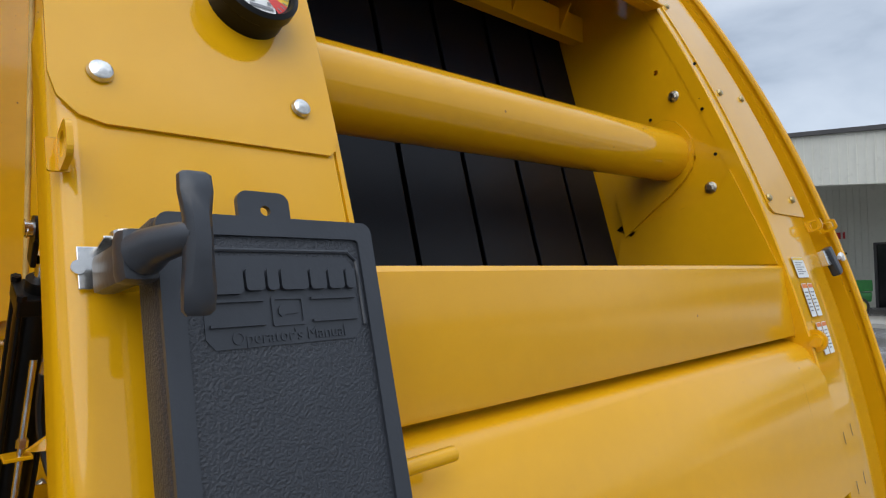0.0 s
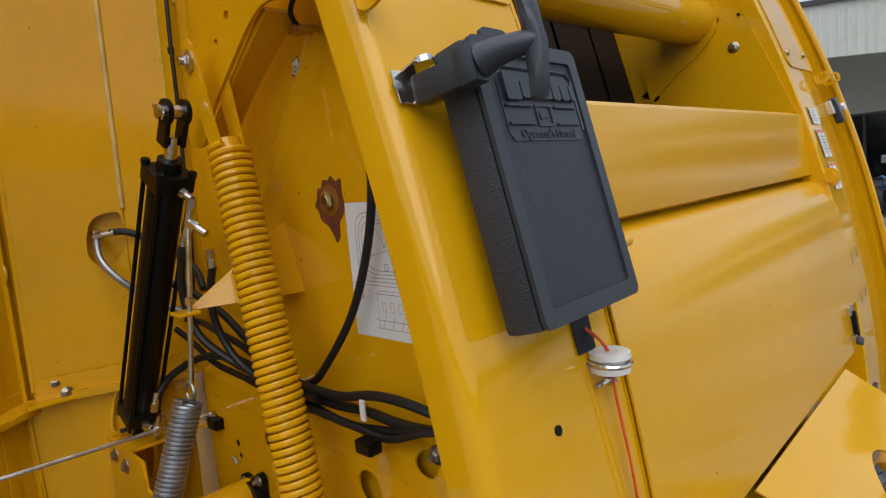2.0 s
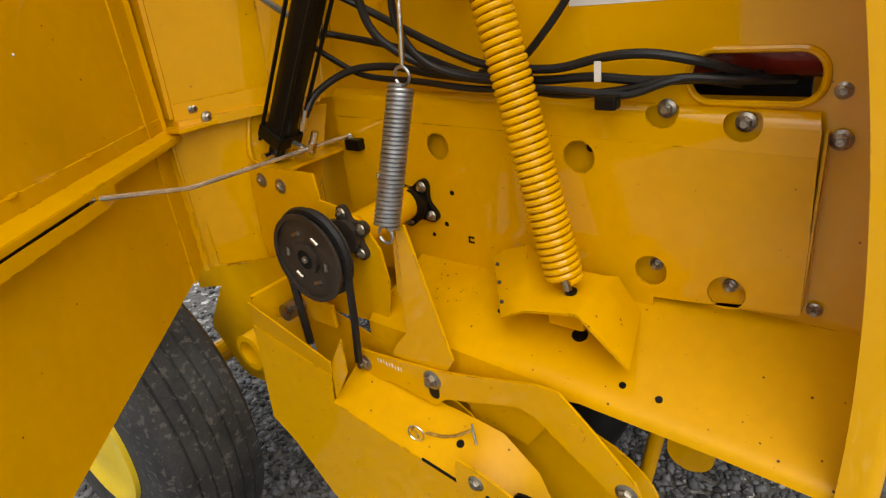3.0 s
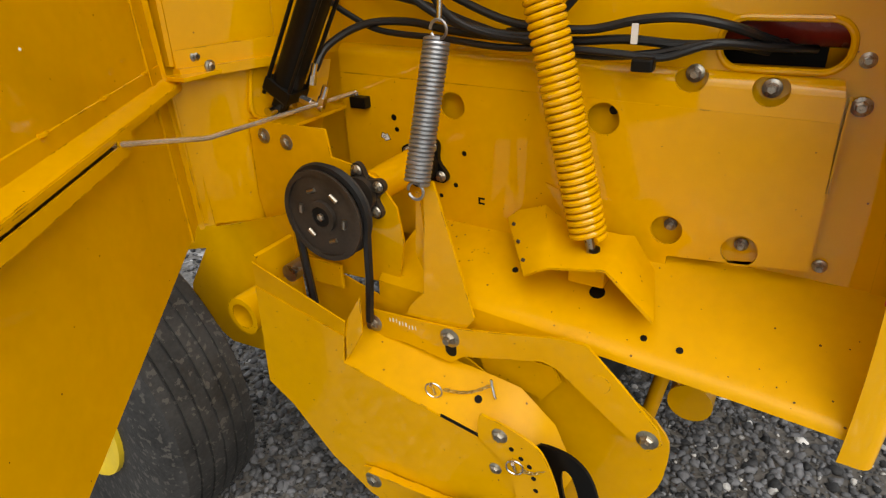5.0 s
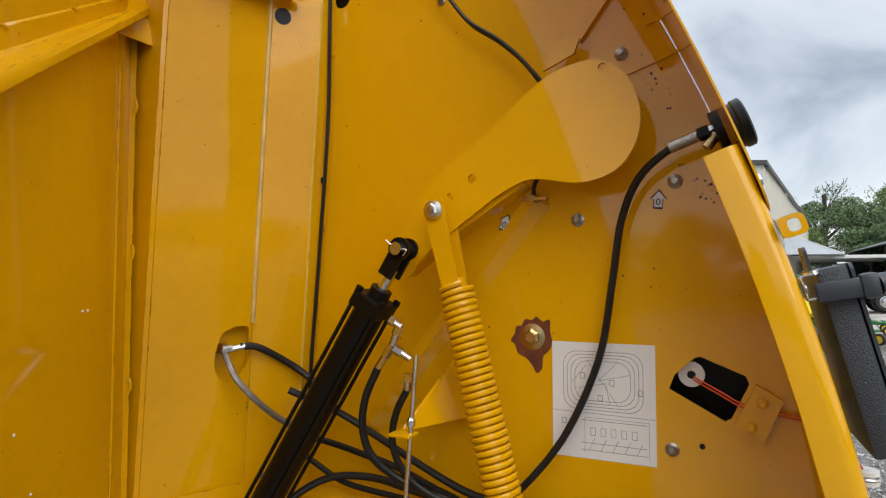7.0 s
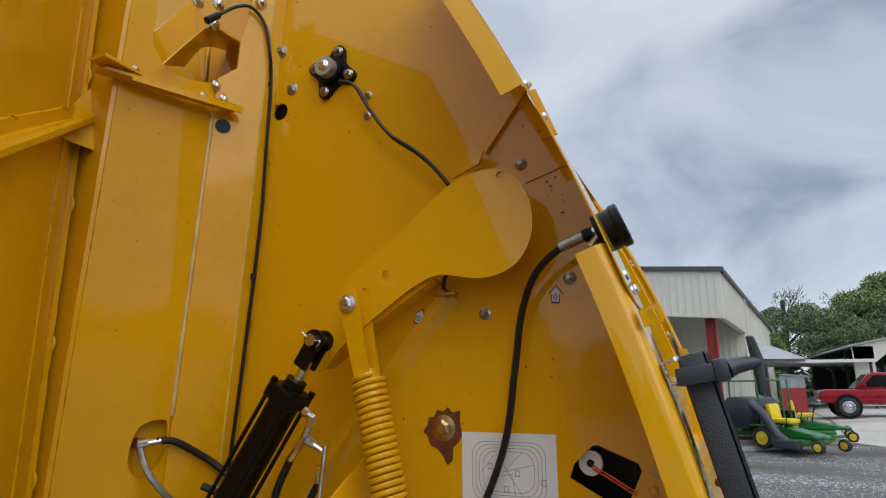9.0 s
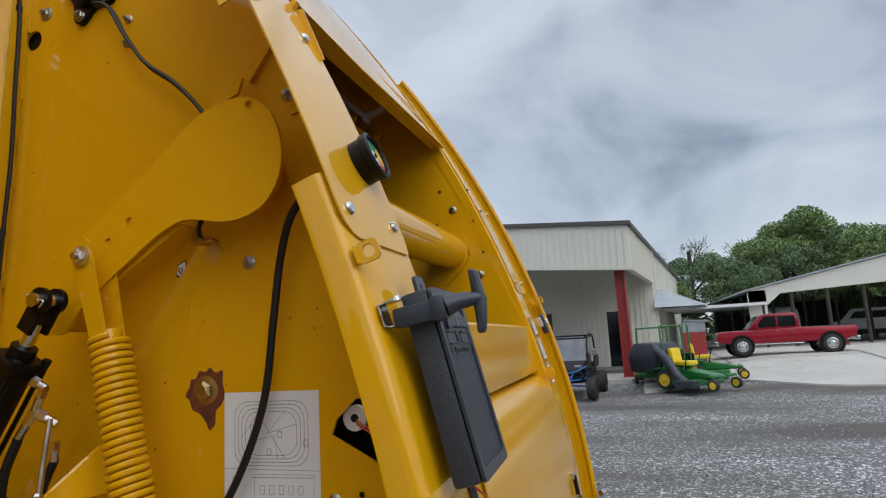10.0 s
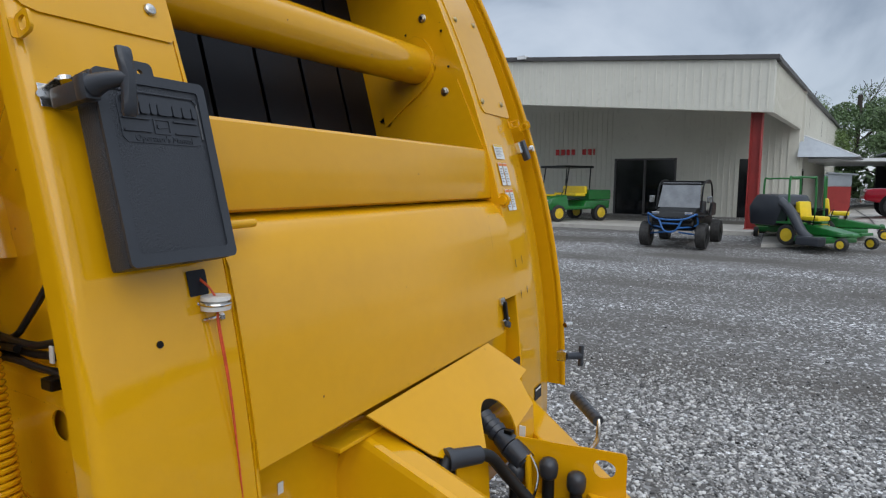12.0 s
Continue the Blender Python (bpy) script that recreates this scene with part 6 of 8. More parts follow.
part("title_panel", plate([(0.044, 0.222), (0.196, 0.222), (0.205, 0.232), (0.205, 0.300), (0.196, 0.310), (0.044, 0.310), (0.036, 0.300), (0.036, 0.232)], 0.0015, lambda u, v, w: on_box(u, v, w - 0.0042)), PLASTIC_SMOOTH, mb)
frame_line = [(0.030, 0.316), (0.200, 0.316), (0.211, 0.306), (0.211, 0.236)]
bm = bmesh.new()
add_sweep(bm, [MB @ Vector((u, v, -0.003)) for u, v in frame_line], 0.0022, 6)
part("embossed_frame", bm, PLASTIC_SMOOTH, mb)
lx = 0.044
for k, (wd, ht, dv) in enumerate(((0.030, 0.036, 0.0), (0.019, 0.022, -0.004), (0.012, 0.022, -0.004), (0.030, 0.022, -0.004), (0.019, 0.022, -0.004), (0.019, 0.022, -0.004), (0.012, 0.022, -0.004))):
    part("embossed_bar", plate(rounded(lx, 0.290 + dv - ht / 2, lx + wd, 0.290 + dv + ht / 2, 0.004, 3), 0.0058, lambda u, v, w: on_box(u, v, w - 0.0028)), PLASTIC_SMOOTH, mb)
    lx += wd + 0.003
for u0, u1 in ((0.040, 0.094), (0.146, 0.200)):
    for v in (0.243, 0.266):
        bm = bmesh.new()
        add_box(bm, ((u0 + u1) / 2, v, -0.0015), (u1 - u0, 0.0026, 0.005), MB)
        part("embossed_line", bm, PLASTIC_SMOOTH, mb)
part("book_emblem", plate(rounded(0.102, 0.240, 0.138, 0.269, 0.002), 0.0022, lambda u, v, w: on_box(u, v, w - 0.0028), [rounded(0.105, 0.243, 0.135, 0.266, 0.002)]), PLASTIC_SMOOTH, mb)
part("emblem_tool", plate([(0.109, 0.252), (0.112, 0.249), (0.116, 0.251), (0.130, 0.252), (0.130, 0.257), (0.116, 0.258), (0.112, 0.260), (0.109, 0.257)], 0.002, lambda u, v, w: on_box(u, v, w - 0.0028)), PLASTIC_SMOOTH, mb)
words(mb, "Operator's Manual", 0.0165, MB @ Matrix.Translation((0.122, 0.2305, -0.0025)), PLASTIC_SMOOTH, 0.0012, "lettering")
bm = plate(rounded(0.104, 0.335, 0.166, 0.398, 0.012), 0.007, lambda u, v, w: on_box(u, v, w - 0.058), [disc(0.136, 0.376, 0.006, 14)])
part("hanging_tab", bm, PLASTIC_SMOOTH, mb)
for u0, u1 in ((0.07, 0.088), (0.165, 0.205)):
    bm = bmesh.new()
    add_box(bm, ((u0 + u1) / 2, Hh + 0.0005, -0.03), (u1 - u0, 0.003, 0.02), MB)
    part("lid_slot", bm, BLACK_PAINT_AND_SHADE, mb)

# rubber T-handle latch beside the box
tl = thing("t_handle_latch", "black rubber T-handle latch in a zinc bracket", "latch", "T-handle latches")
lm = front_frame(-0.300, 2.322, 0.004)
bm = bmesh.new()
add_box(bm, (0.004, 0.0, 0.0015), (0.042, 0.042, 0.003), lm, 0.001)
part("base_plate", bm, STEEL, tl)
for dv in (-0.022, 0.022):
    bm = bmesh.new()
    add_box(bm, (0.018, dv, 0.014), (0.034, 0.003, 0.026), lm, 0.001)
    part("ear", bm, STEEL, tl)
    part("ear_pin", cyl(lm @ Vector((0.020, dv * 0.9, 0.024)), lm @ Vector((0.020, dv * 1.25, 0.024)), 0.013, seg=18), STEEL, tl)
part("rivet", cyl(lm @ Vector((-0.016, 0.0, 0.003)), lm @ Vector((-0.016, 0.0, 0.006)), 0.007, seg=14), STEEL, tl)
sa, sb = Vector((-0.298, 1.045, 2.316)), Vector((-0.290, 0.948, 2.332))
sm = Matrix.Translation((sa + sb) / 2) @ (sb - sa).to_track_quat("Y", "Z").to_matrix().to_4x4()
part("strap", box((0, 0, 0), (0.024, (sb - sa).length, 0.036), sm, 0.007), PLASTIC_SMOOTH, tl, smooth=True)
part("strap_bead", box((0, 0, 0), (0.032, 0.030, 0.046), Matrix.Translation((-0.293, 0.962, 2.331)) @ sm.to_3x3().to_4x4(), 0.010), PLASTIC_SMOOTH, tl, smooth=True)
bm = bmesh.new()
add_sweep(bm, smooth_path([(-0.290, 0.950, 2.334), (-0.284, 0.932, 2.340), (-0.272, 0.905, 2.345), (-0.266, 0.892, 2.346)], 5), lambda t: 0.0195 - 0.0125 * t * (1 - 0.25 * t), 16)
part("neck", bm, PLASTIC_SMOOTH, tl, smooth=True)
bm = bmesh.new()
rings = []
for z, y, wx, wy in ((2.401, 0.906, 0.011, 0.005), (2.398, 0.905, 0.0145, 0.0075), (2.385, 0.902, 0.015, 0.0085), (2.365, 0.898, 0.0115, 0.010), (2.348, 0.895, 0.0115, 0.012), (2.330, 0.894, 0.0125, 0.010), (2.308, 0.893, 0.0145, 0.008), (2.292, 0.894, 0.014, 0.0065), (2.288, 0.895, 0.010, 0.004)):
    rings.append([bm.verts.new((-0.266 + 0.86 * wx * cx, y + wy * cy, z - 0.004)) for cx, cy in ((1, 0.5), (0.6, 1), (-0.6, 1), (-1, 0.5), (-1, -0.5), (-0.6, -1), (0.6, -1), (1, -0.5))])
for a, b in zip(rings, rings[1:]):
    for k in range(8):
        bm.faces.new((a[k], a[(k + 1) % 8], b[(k + 1) % 8], b[k]))
bm.faces.new(rings[0])
bm.faces.new(rings[-1][::-1])
part("grip", bm, PLASTIC_SMOOTH, tl, smooth=True)

# pressure gauge on the panel
ga = thing("pressure_gauge", "round black-rimmed gauge with green yellow red dial", "gauge")
gm = front_frame(-0.100, 2.674, 0.004)
bm = bmesh.new()
add_cyl(bm, gm @ Vector((0, 0, -0.02)), gm @ Vector((0, 0, 0.040)), 0.052, seg=40)
part("housing", bm, BLACK_PAINT_AND_SHADE, ga, smooth=True)
bm = bmesh.new()
n = 40
rings = [[bm.verts.new(gm @ Vector((r * math.cos(2 * math.pi * k / n), r * math.sin(2 * math.pi * k / n), z))) for k in range(n)] for r, z in ((0.052, 0.026), (0.056, 0.030), (0.056, 0.046), (0.050, 0.050), (0.046, 0.044))]
for a, b in zip(rings, rings[1:]):
    for k in range(n):
        bm.faces.new((a[k], a[(k + 1) % n], b[(k + 1) % n], b[k]))
part("bezel", bm, BLACK_PAINT_AND_SHADE, ga, smooth=True)
for nm, a0, a1, mt in (("dial_face", 0, 360, PAPER), ("green_sector", 45, 165, GAUGE_GREEN), ("yellow_sector", -28, 45, GAUGE_YELLOW), ("red_sector", -58, -28, GAUGE_RED)):
    k = 40 if a1 - a0 == 360 else 16
    r1, r0, zz = (0.046, 0.0, 0.0405) if nm == "dial_face" else (0.044, 0.015, 0.0412)
    bm = bmesh.new()
    outer = [bm.verts.new(gm @ Vector((r1 * math.cos(radians(a0 + (a1 - a0) * i / k)), r1 * math.sin(radians(a0 + (a1 - a0) * i / k)), zz))) for i in range(k + 1 if r0 else k)]
    if r0:
        inner = [bm.verts.new(gm @ Vector((r0 * math.cos(radians(a0 + (a1 - a0) * i / k)), r0 * math.sin(radians(a0 + (a1 - a0) * i / k)), zz))) for i in range(k + 1)]
        for i in range(k):
            bm.faces.new((outer[i], outer[i + 1], inner[i + 1], inner[i]))
    else:
        bm.faces.new(outer)
    part(nm, bm, mt, ga)
bm = bmesh.new()
line_bar(bm, lambda u, v, w: gm @ Vector((u, v, 0.0422)), [(-0.028, -0.026), (0.012, 0.011)], 0.0028)
add_cyl(bm, gm @ Vector((0, 0, 0.0415)), gm @ Vector((0, 0, 0.0445)), 0.005, seg=14)
part("needle", bm, BLACK_PAINT_AND_SHADE, ga)
bm = bmesh.new()
bars(bm, lambda u, v, w: gm @ Vector((u, v, 0.0418)), [(-0.016, -0.036, 0.016, -0.031), (-0.014, -0.028, -0.009, -0.023), (0.009, -0.028, 0.014, -0.023)])
for k in range(9):
    a = radians(-50 + 12 * k)
    line_bar(bm, lambda u, v, w: gm @ Vector((u, v, 0.0418)), [(0.036 * math.cos(a), 0.036 * math.sin(a)), (0.043 * math.cos(a), 0.043 * math.sin(a))], 0.0018)
part("dial_print", bm, INK, ga)
part("gauge_stem", cyl(gm @ Vector((0, 0, -0.02)), gm @ Vector((-0.005, -0.02, -0.05)), 0.012, seg=12), GOLD_ZINC, ga)

# carriage bolts
for x, z in ((-0.285, 2.53), (-0.047, 2.533), (-0.28, 3.02), (-0.06, 3.03)):
    m = front_frame(x, z, 0.009)
    dome_bolt(baler, m.translation, m.to_3x3() @ Vector((0, 0, 1)), 0.0135, 0.007, STEEL)
for x, z in ((1.655, 2.545), (1.885, 2.555), (1.68, 2.93), (1.895, 2.95), (1.68, 3.3)):
    m = front_frame(x, z, 0.009)
    dome_bolt(baler, m.translation, m.to_3x3() @ Vector((0, 0, 1)), 0.013, 0.007, GOLD_ZINC)
for y, z in ((1.465, 2.928), (1.343, 2.591)):
    hex_bolt(baler, (1.579, y, z), X, 0.016, 0.012, RUSTY, 0.02)
for y, z in ((1.38, 3.02), (1.55, 2.86), (1.36, 2.86), (1.45, 2.75), (1.32, 2.70), (1.22, 2.47), (1.24, 2.44)):
    part("drilled_hole", cyl((1.5695, y, z), (1.571, y, z), 0.006, seg=10), BLACK_PAINT_AND_SHADE, baler)
part("torn_notch", plate([(1.70, 2.47), (1.60, 2.48), (1.655, 2.50), (1.665, 2.475), (1.64, 2.44), (1.62, 2.46)], 0.001, on_x(1.570)), BLACK_PAINT_AND_SHADE, baler)


def slot_tab(x, z, w=0.05, h=0.022, sx=1, out=0.045):
    """A bent latch tab with a slotted eye."""
    t = thing("latch_tab", "small yellow slotted latch tab on the panel edge", "latch tab", "latch tabs")
    m = front_frame(x, z, 0.003)
    part("foot", plate(rounded(-0.02, -0.018, 0.0, 0.018, 0.003), 0.003, lambda u, v, q: tuple(m @ Vector((u, v, q)))), YELLOW, t)
    part("eye", plate(rounded(0.0, -0.020, out, 0.020, 0.012), 0.006, lambda u, v, q: tuple(m @ Vector((-0.004 * sx - q * sx, v, u))), [rounded(0.014, -0.012, out - 0.010, 0.012, 0.008)]), YELLOW, t)
    return t


slot_tab(-0.318, 2.432)
slot_tab(1.935, 2.458, out=0.05)
slot_tab(2.07, 2.458, out=0.06)

fl = thing("far_latch", "black rubber strap latch with zinc bracket on the edge", "latch", "T-handle latches")
m = front_frame(1.955, 2.345, 0.0)
bm = bmesh.new()
add_box(bm, (0, 0, 0.012), (0.05, 0.055, 0.026), m, 0.004)
part("bracket", bm, STEEL, fl)
bm = bmesh.new()
add_box(bm, (0.035, -0.02, 0.02), (0.05, 0.10, 0.03), m @ pose(0, 0, 0, 0, 0, 14), 0.008)
part("strap", bm, PLASTIC_SMOOTH, fl)
part("handle_end", hose([m @ Vector((0.10, 0.0, 0.03)), m @ Vector((0.14, 0.012, 0.03)), m @ Vector((0.15, -0.01, 0.03))], 0.008, 5, 8), WHITE_PAINT, fl, "white painted hook end", smooth=True)
ll = thing("lower_t_handle", "black rubber T-handle latch standing out of the edge", "latch", "T-handle latches")
part("neck", cyl((1.90, 0.84, 1.347), (1.985, 0.795, 1.335), 0.018, seg=12), PLASTIC_SMOOTH, ll, smooth=True)
part("bracket", box((1.91, 0.86, 1.345), (0.04, 0.05, 0.05), None, 0.005), STEEL, ll)
part("grip", hose([(1.99, 0.79, 1.385), (1.985, 0.79, 1.335), (1.98, 0.79, 1.285)], 0.013, 6, 10), PLASTIC_SMOOTH, ll, smooth=True)
part("stud", cyl((2.06, 0.90, 1.46), (2.10, 0.88, 1.46), 0.014, seg=12), STEEL, far_shield)

# lower panel latch
pl = thing("panel_latch", "steel and black lever latch on the front panel", "latch")
m = front_frame(1.400, 1.645, 0.006)
bm = bmesh.new()
add_box(bm, (-0.012, 0.045, 0.008), (0.040, 0.030, 0.016), m, 0.004)
part("catch", bm, STEEL, pl)
bm = bmesh.new()
add_box(bm, (0.0, 0.0, 0.014), (0.022, 0.085, 0.016), m, 0.005)
part("lever", bm, BLACK_PAINT_AND_SHADE, pl)
bm = bmesh.new()
add_box(bm, (0.012, -0.052, 0.02), (0.035, 0.026, 0.018), m @ pose(0, 0, 0, 0, 0, -20), 0.006)
part("thumb_piece", bm, PLASTIC_SMOOTH, pl)
part("pivot_pin", cyl(m @ Vector((-0.04, -0.035, 0.012)), m @ Vector((0.03, -0.035, 0.012)), 0.007, seg=10), STEEL, pl)
bm = bmesh.new()
for x, z in ((1.62, 1.82), (1.70, 1.83), (1.64, 1.68), (1.72, 1.69)):
    mm = front_frame(x, z, 0.0045)
    add_box(bm, (0, 0, 0), (0.004, 0.035, 0.0006), mm)
tagged(part("panel_slit", bm, BLACK_PAINT_AND_SHADE, baler), kind="stuff")

# decals on the far column
for x0, z0, x1, z1, band in ((1.640, 2.285, 1.740, 2.352, GAUGE_YELLOW), (1.640, 2.165, 1.685, 2.270, ORANGE_INK), (1.695, 2.165, 1.740, 2.270, ORANGE_INK), (1.650, 2.052, 1.693, 2.150, ORANGE_INK), (1.702, 2.052, 1.745, 2.150, ORANGE_INK)):
    t = thing("warning_decal", "white warning decal with coloured heading band", "decal", "warning decals")
    m = front_frame((x0 + x1) / 2, (z0 + z1) / 2, 0.0045)
    w, h = (x1 - x0) / 2, (z1 - z0) / 2
    part("sheet", plate(rounded(-w, -h, w, h, 0.003, 2), 0.0006, lambda u, v, q: tuple(m @ Vector((u, v, q)))), PAPER, t)
    bm = bmesh.new()
    bars(bm, lambda u, v, q: m @ Vector((u, v, 0.0012)), [(-w * 0.95, h * 0.72, w * 0.95, h * 0.96)])
    part("heading", bm, band, t)
    bm = bmesh.new()
    bars(bm, lambda u, v, q: m @ Vector((u, v, 0.0012)), [(-w * 0.8, h * (0.5 - 0.22 * k), w * (0.2 if k % 2 else 0.7), h * (0.42 - 0.22 * k)) for k in range(6)])
    part("small_print", bm, INK, t)

# twine opening as a dark plate for its shade, ceramic eye and red twine
tw = thing("twine_eye", "white ceramic twine eye clamped below the manual box", "twine eye")
m = front_frame(-0.075, 1.975, 0.003)
part("opening", plate(rounded(-0.028, -0.026, 0.018, 0.026, 0.003, 2), 0.0008, lambda u, v, q: tuple(m @ Vector((u, v, q)))), BELT_AND_SHADE, tw, "dark opening behind the twine")
ec = Vector((-0.060, 0.952, 1.935))
bm = lathe([(-0.014, 0.010), (-0.016, 0.018), (-0.014, 0.029), (-0.006, 0.030), (-0.003, 0.023), (0.003, 0.023), (0.006, 0.030), (0.014, 0.029), (0.016, 0.018), (0.014, 0.010)], 30)
transform(bm, bm.verts, Matrix.Translation(ec) @ pose(0, 0, 0, 12, 90, 0))
part("ceramic_ring", bm, CERAMIC, tw, smooth=True)
bm = bmesh.new()
add_sweep(bm, [ec + Vector((0.029 * math.cos(a), 0.029 * math.sin(a), 0.002 * math.sin(a))) for a in (2 * math.pi * k / 24 for k in range(25))], 0.0035, 6)
part("wire_clamp", bm, STEEL, tw, smooth=True)
part("clamp_bolt", cyl(ec + Vector((-0.024, 0.012, -0.035)), ec + Vector((0.024, 0.012, -0.035)), 0.004, seg=8), STEEL, tw)
part("clamp_nut", cyl(ec + Vector((0.016, 0.012, -0.035)), ec + Vector((0.026, 0.012, -0.035)), 0.009, seg=6), STEEL, tw)
part("clamp_wire", hose([ec + Vector((-0.02, 0.02, 0.0)), ec + Vector((-0.035, 0.035, -0.01)), ec + Vector((-0.03, 0.05, -0.02))], 0.0035, 5, 6), STEEL, tw)
for pts in ([(-0.072, 0.985, 1.985), (-0.066, 0.962, 1.965), (-0.060, 0.952, 1.94), (-0.056, 0.95, 1.90), (-0.048, 0.93, 1.75), (-0.040, 0.918, 1.55), (-0.028, 0.91, 1.30), (-0.02, 0.905, 1.05)], [(-0.074, 0.985, 1.983), (-0.064, 0.958, 1.96), (-0.058, 0.948, 1.93), (-0.062, 0.945, 1.89), (-0.055, 0.925, 1.75), (-0.044, 0.912, 1.55), (-0.034, 0.905, 1.30), (-0.03, 0.90, 1.05)]):
    part("twine", hose(pts, 0.0020, 6, 5), TWINE, tw, "thin orange-red twine", smooth=True)
part("punched_hole", cyl((-0.185, F(-0.185, 1.875) - 0.0005, 1.875), (-0.185, F(-0.185, 1.875) - 0.0025, 1.8755), 0.007, seg=12), BLACK_PAINT_AND_SHADE, baler)

# rod ears
for x, y, z in ((1.60, 1.055, 2.100),):
    part("rod_ear", cyl((x - 0.006, y, z), (x + 0.006, y, z), 0.034, seg=22), YELLOW, baler, smooth=True)

# ---- drawbar, driveline and hose rack in front ----
db = thing("drawbar", "yellow welded drawbar in front of the baler", "drawbar")


def beam(name, a, b, w, h, mat, parent, bevel=0.012):
    a, b = Vector(a), Vector(b)
    d = b - a
    m = Matrix.Translation((a + b) / 2) @ d.to_track_quat("Y", "Z").to_matrix().to_4x4()
    return part(name, box((0, 0, 0), (w, d.length, h), m, bevel), mat, parent)


beam("near_beam", (0.44, 1.05, 1.34), (0.60, -0.55, 0.64), 0.11, 0.35, YELLOW, db, 0.022)
beam("far_beam", (1.55, 1.02, 1.19), (0.68, 0.06, 1.035), 0.13, 0.20, YELLOW, db)
part("cap", box((0.40, 0.985, 1.485), (0.22, 0.13, 0.012), pose(0, 0, 0), 0.003), YELLOW, db)
beam("tongue_cross", (0.40, 0.9, 1.20), (1.40, 0.9, 1.20), 0.10, 0.25, YELLOW, db)
sh = thing("driveline_shield", "folded yellow shield plate over the driveline with oval opening", "shield plate")
top = lambda x, y: 1.40 + 1.15 * (y - 0.79)
bm = bmesh.new()
notch = smooth_path([(1.01, 0.728, 0), (1.036, 0.760, 0), (1.030, 0.790, 0), (0.995, 0.812, 0), (0.940, 0.820, 0), (0.888, 0.806, 0), (0.84, 0.775, 0), (0.765, 0.720, 0)], 5)
rim = [(0.40, 0.917), (1.20, 0.930), (1.334, 0.821), (1.246, 0.812), (1.215, 0.745)] + [(q.x, q.y) for q in notch] + [(0.62, 0.755), (0.545, 0.793)]
up = [bm.verts.new((x, y, top(x, y))) for x, y in rim]
bm.faces.new(up)
lip = [bm.verts.new((x, y - 0.012, z)) for x, y, z in ((1.215, 0.745, 1.16), (1.01, 0.728, 1.16))]
bm.faces.new((up[4], up[5], lip[1], lip[0]))
lip = [bm.verts.new((x, y - 0.012, z)) for x, y, z in ((0.765, 0.720, 1.14), (0.62, 0.755, 1.14))]
bm.faces.new((up[-3], up[-2], lip[1], lip[0]))
bmesh.ops.triangulate(bm, faces=bm.faces[:])
solid(part("cover", bm, YELLOW, sh), 0.005)
# dark sheet and made-up block added for the shade under the cover
part("inner_wall", box((1.0, 0.90, 1.24), (0.9, 0.01, 0.42), None), PULLEY_AND_SHADE, sh)
part("gearcase", box((0.72, 0.85, 1.12), (0.30, 0.06, 0.34), None, 0.02), PULLEY_AND_SHADE, sh)
part("decal", box((1.038, 0.715, 1.30), (0.004, 0.022, 0.06)), PAPER, sh)
part("decal", box((0.76, 0.728, 1.26), (0.045, 0.004, 0.10)), INK, sh)
pto = thing("driveline", "black ribbed driveline guard coming out of the shield", "driveline")
pa, pb = Vector((0.968, 0.838, 1.365)), Vector((0.903, 0.645, 1.265))
for k in range(4):
    bm = bmesh.new()
    q = pa.lerp(pb, 0.02 + 0.10 * k)
    add_cyl(bm, q, q + (pb - pa) * 0.08, 0.036, 0.030, seg=22)
    part("bellows_ring", bm, PLASTIC_SMOOTH, pto, smooth=True)
part("tube", cyl(pa, pb, 0.024, seg=22), PLASTIC_SMOOTH, pto, smooth=True)
part("collar", cyl(pa.lerp(pb, 0.44), pa.lerp(pb, 0.66), 0.034, 0.040, seg=22), PLASTIC_SMOOTH, pto, smooth=True)
part("collar", cyl(pa.lerp(pb, 0.68), pa.lerp(pb, 0.98), 0.041, 0.037, seg=22), PLASTIC_SMOOTH, pto, smooth=True)
part("clasp", box(pa.lerp(pb, 0.56) + Vector((-0.005, -0.01, 0.040)), (0.02, 0.03, 0.014), None, 0.003), BLACK_PAINT_AND_SHADE, pto)
bm = bmesh.new()
add_sweep(bm, smooth_path([(0.90, 0.63, 1.30), (0.89, 0.60, 1.25), (0.865, 0.60, 1.19), (0.87, 0.62, 1.15)], 5), 0.004, 6)
part("chain", bm, STEEL, pto)
hb = thing("drawbar_hoses", "thick black hose loops lying on the drawbar", "hoses")
part("hose", hose([(0.50, 0.745, 1.22), (0.525, 0.755, 1.30), (0.565, 0.770, 1.355), (0.605, 0.765, 1.374), (0.66, 0.730, 1.372), (0.721, 0.695, 1.352), (0.766, 0.665, 1.29), (0.807, 0.600, 1.20), (0.83, 0.52, 1.12)], 0.019, 8, 12), RUBBER, hb, smooth=True)
part("hose_cuff", cyl((0.595, 0.770, 1.374), (0.690, 0.712, 1.366), 0.030, 0.027, seg=20), PLASTIC_SMOOTH, hb, smooth=True)
part("cuff_ring", cyl((0.590, 0.773, 1.374), (0.606, 0.763, 1.374), 0.034, seg=20), PLASTIC_SMOOTH, hb, smooth=True)
part("hose", hose([(0.80, 0.63, 1.19), (0.86, 0.54, 1.13), (0.88, 0.42, 1.12), (0.88, 0.25, 1.10)], 0.022, 8, 10), RUBBER, hb, smooth=True)
part("hose", hose([(0.82, 0.66, 1.15), (0.87, 0.58, 1.11), (0.87, 0.40, 1.08), (0.86, 0.20, 1.06)], 0.018, 8, 10), RUBBER, hb, smooth=True)
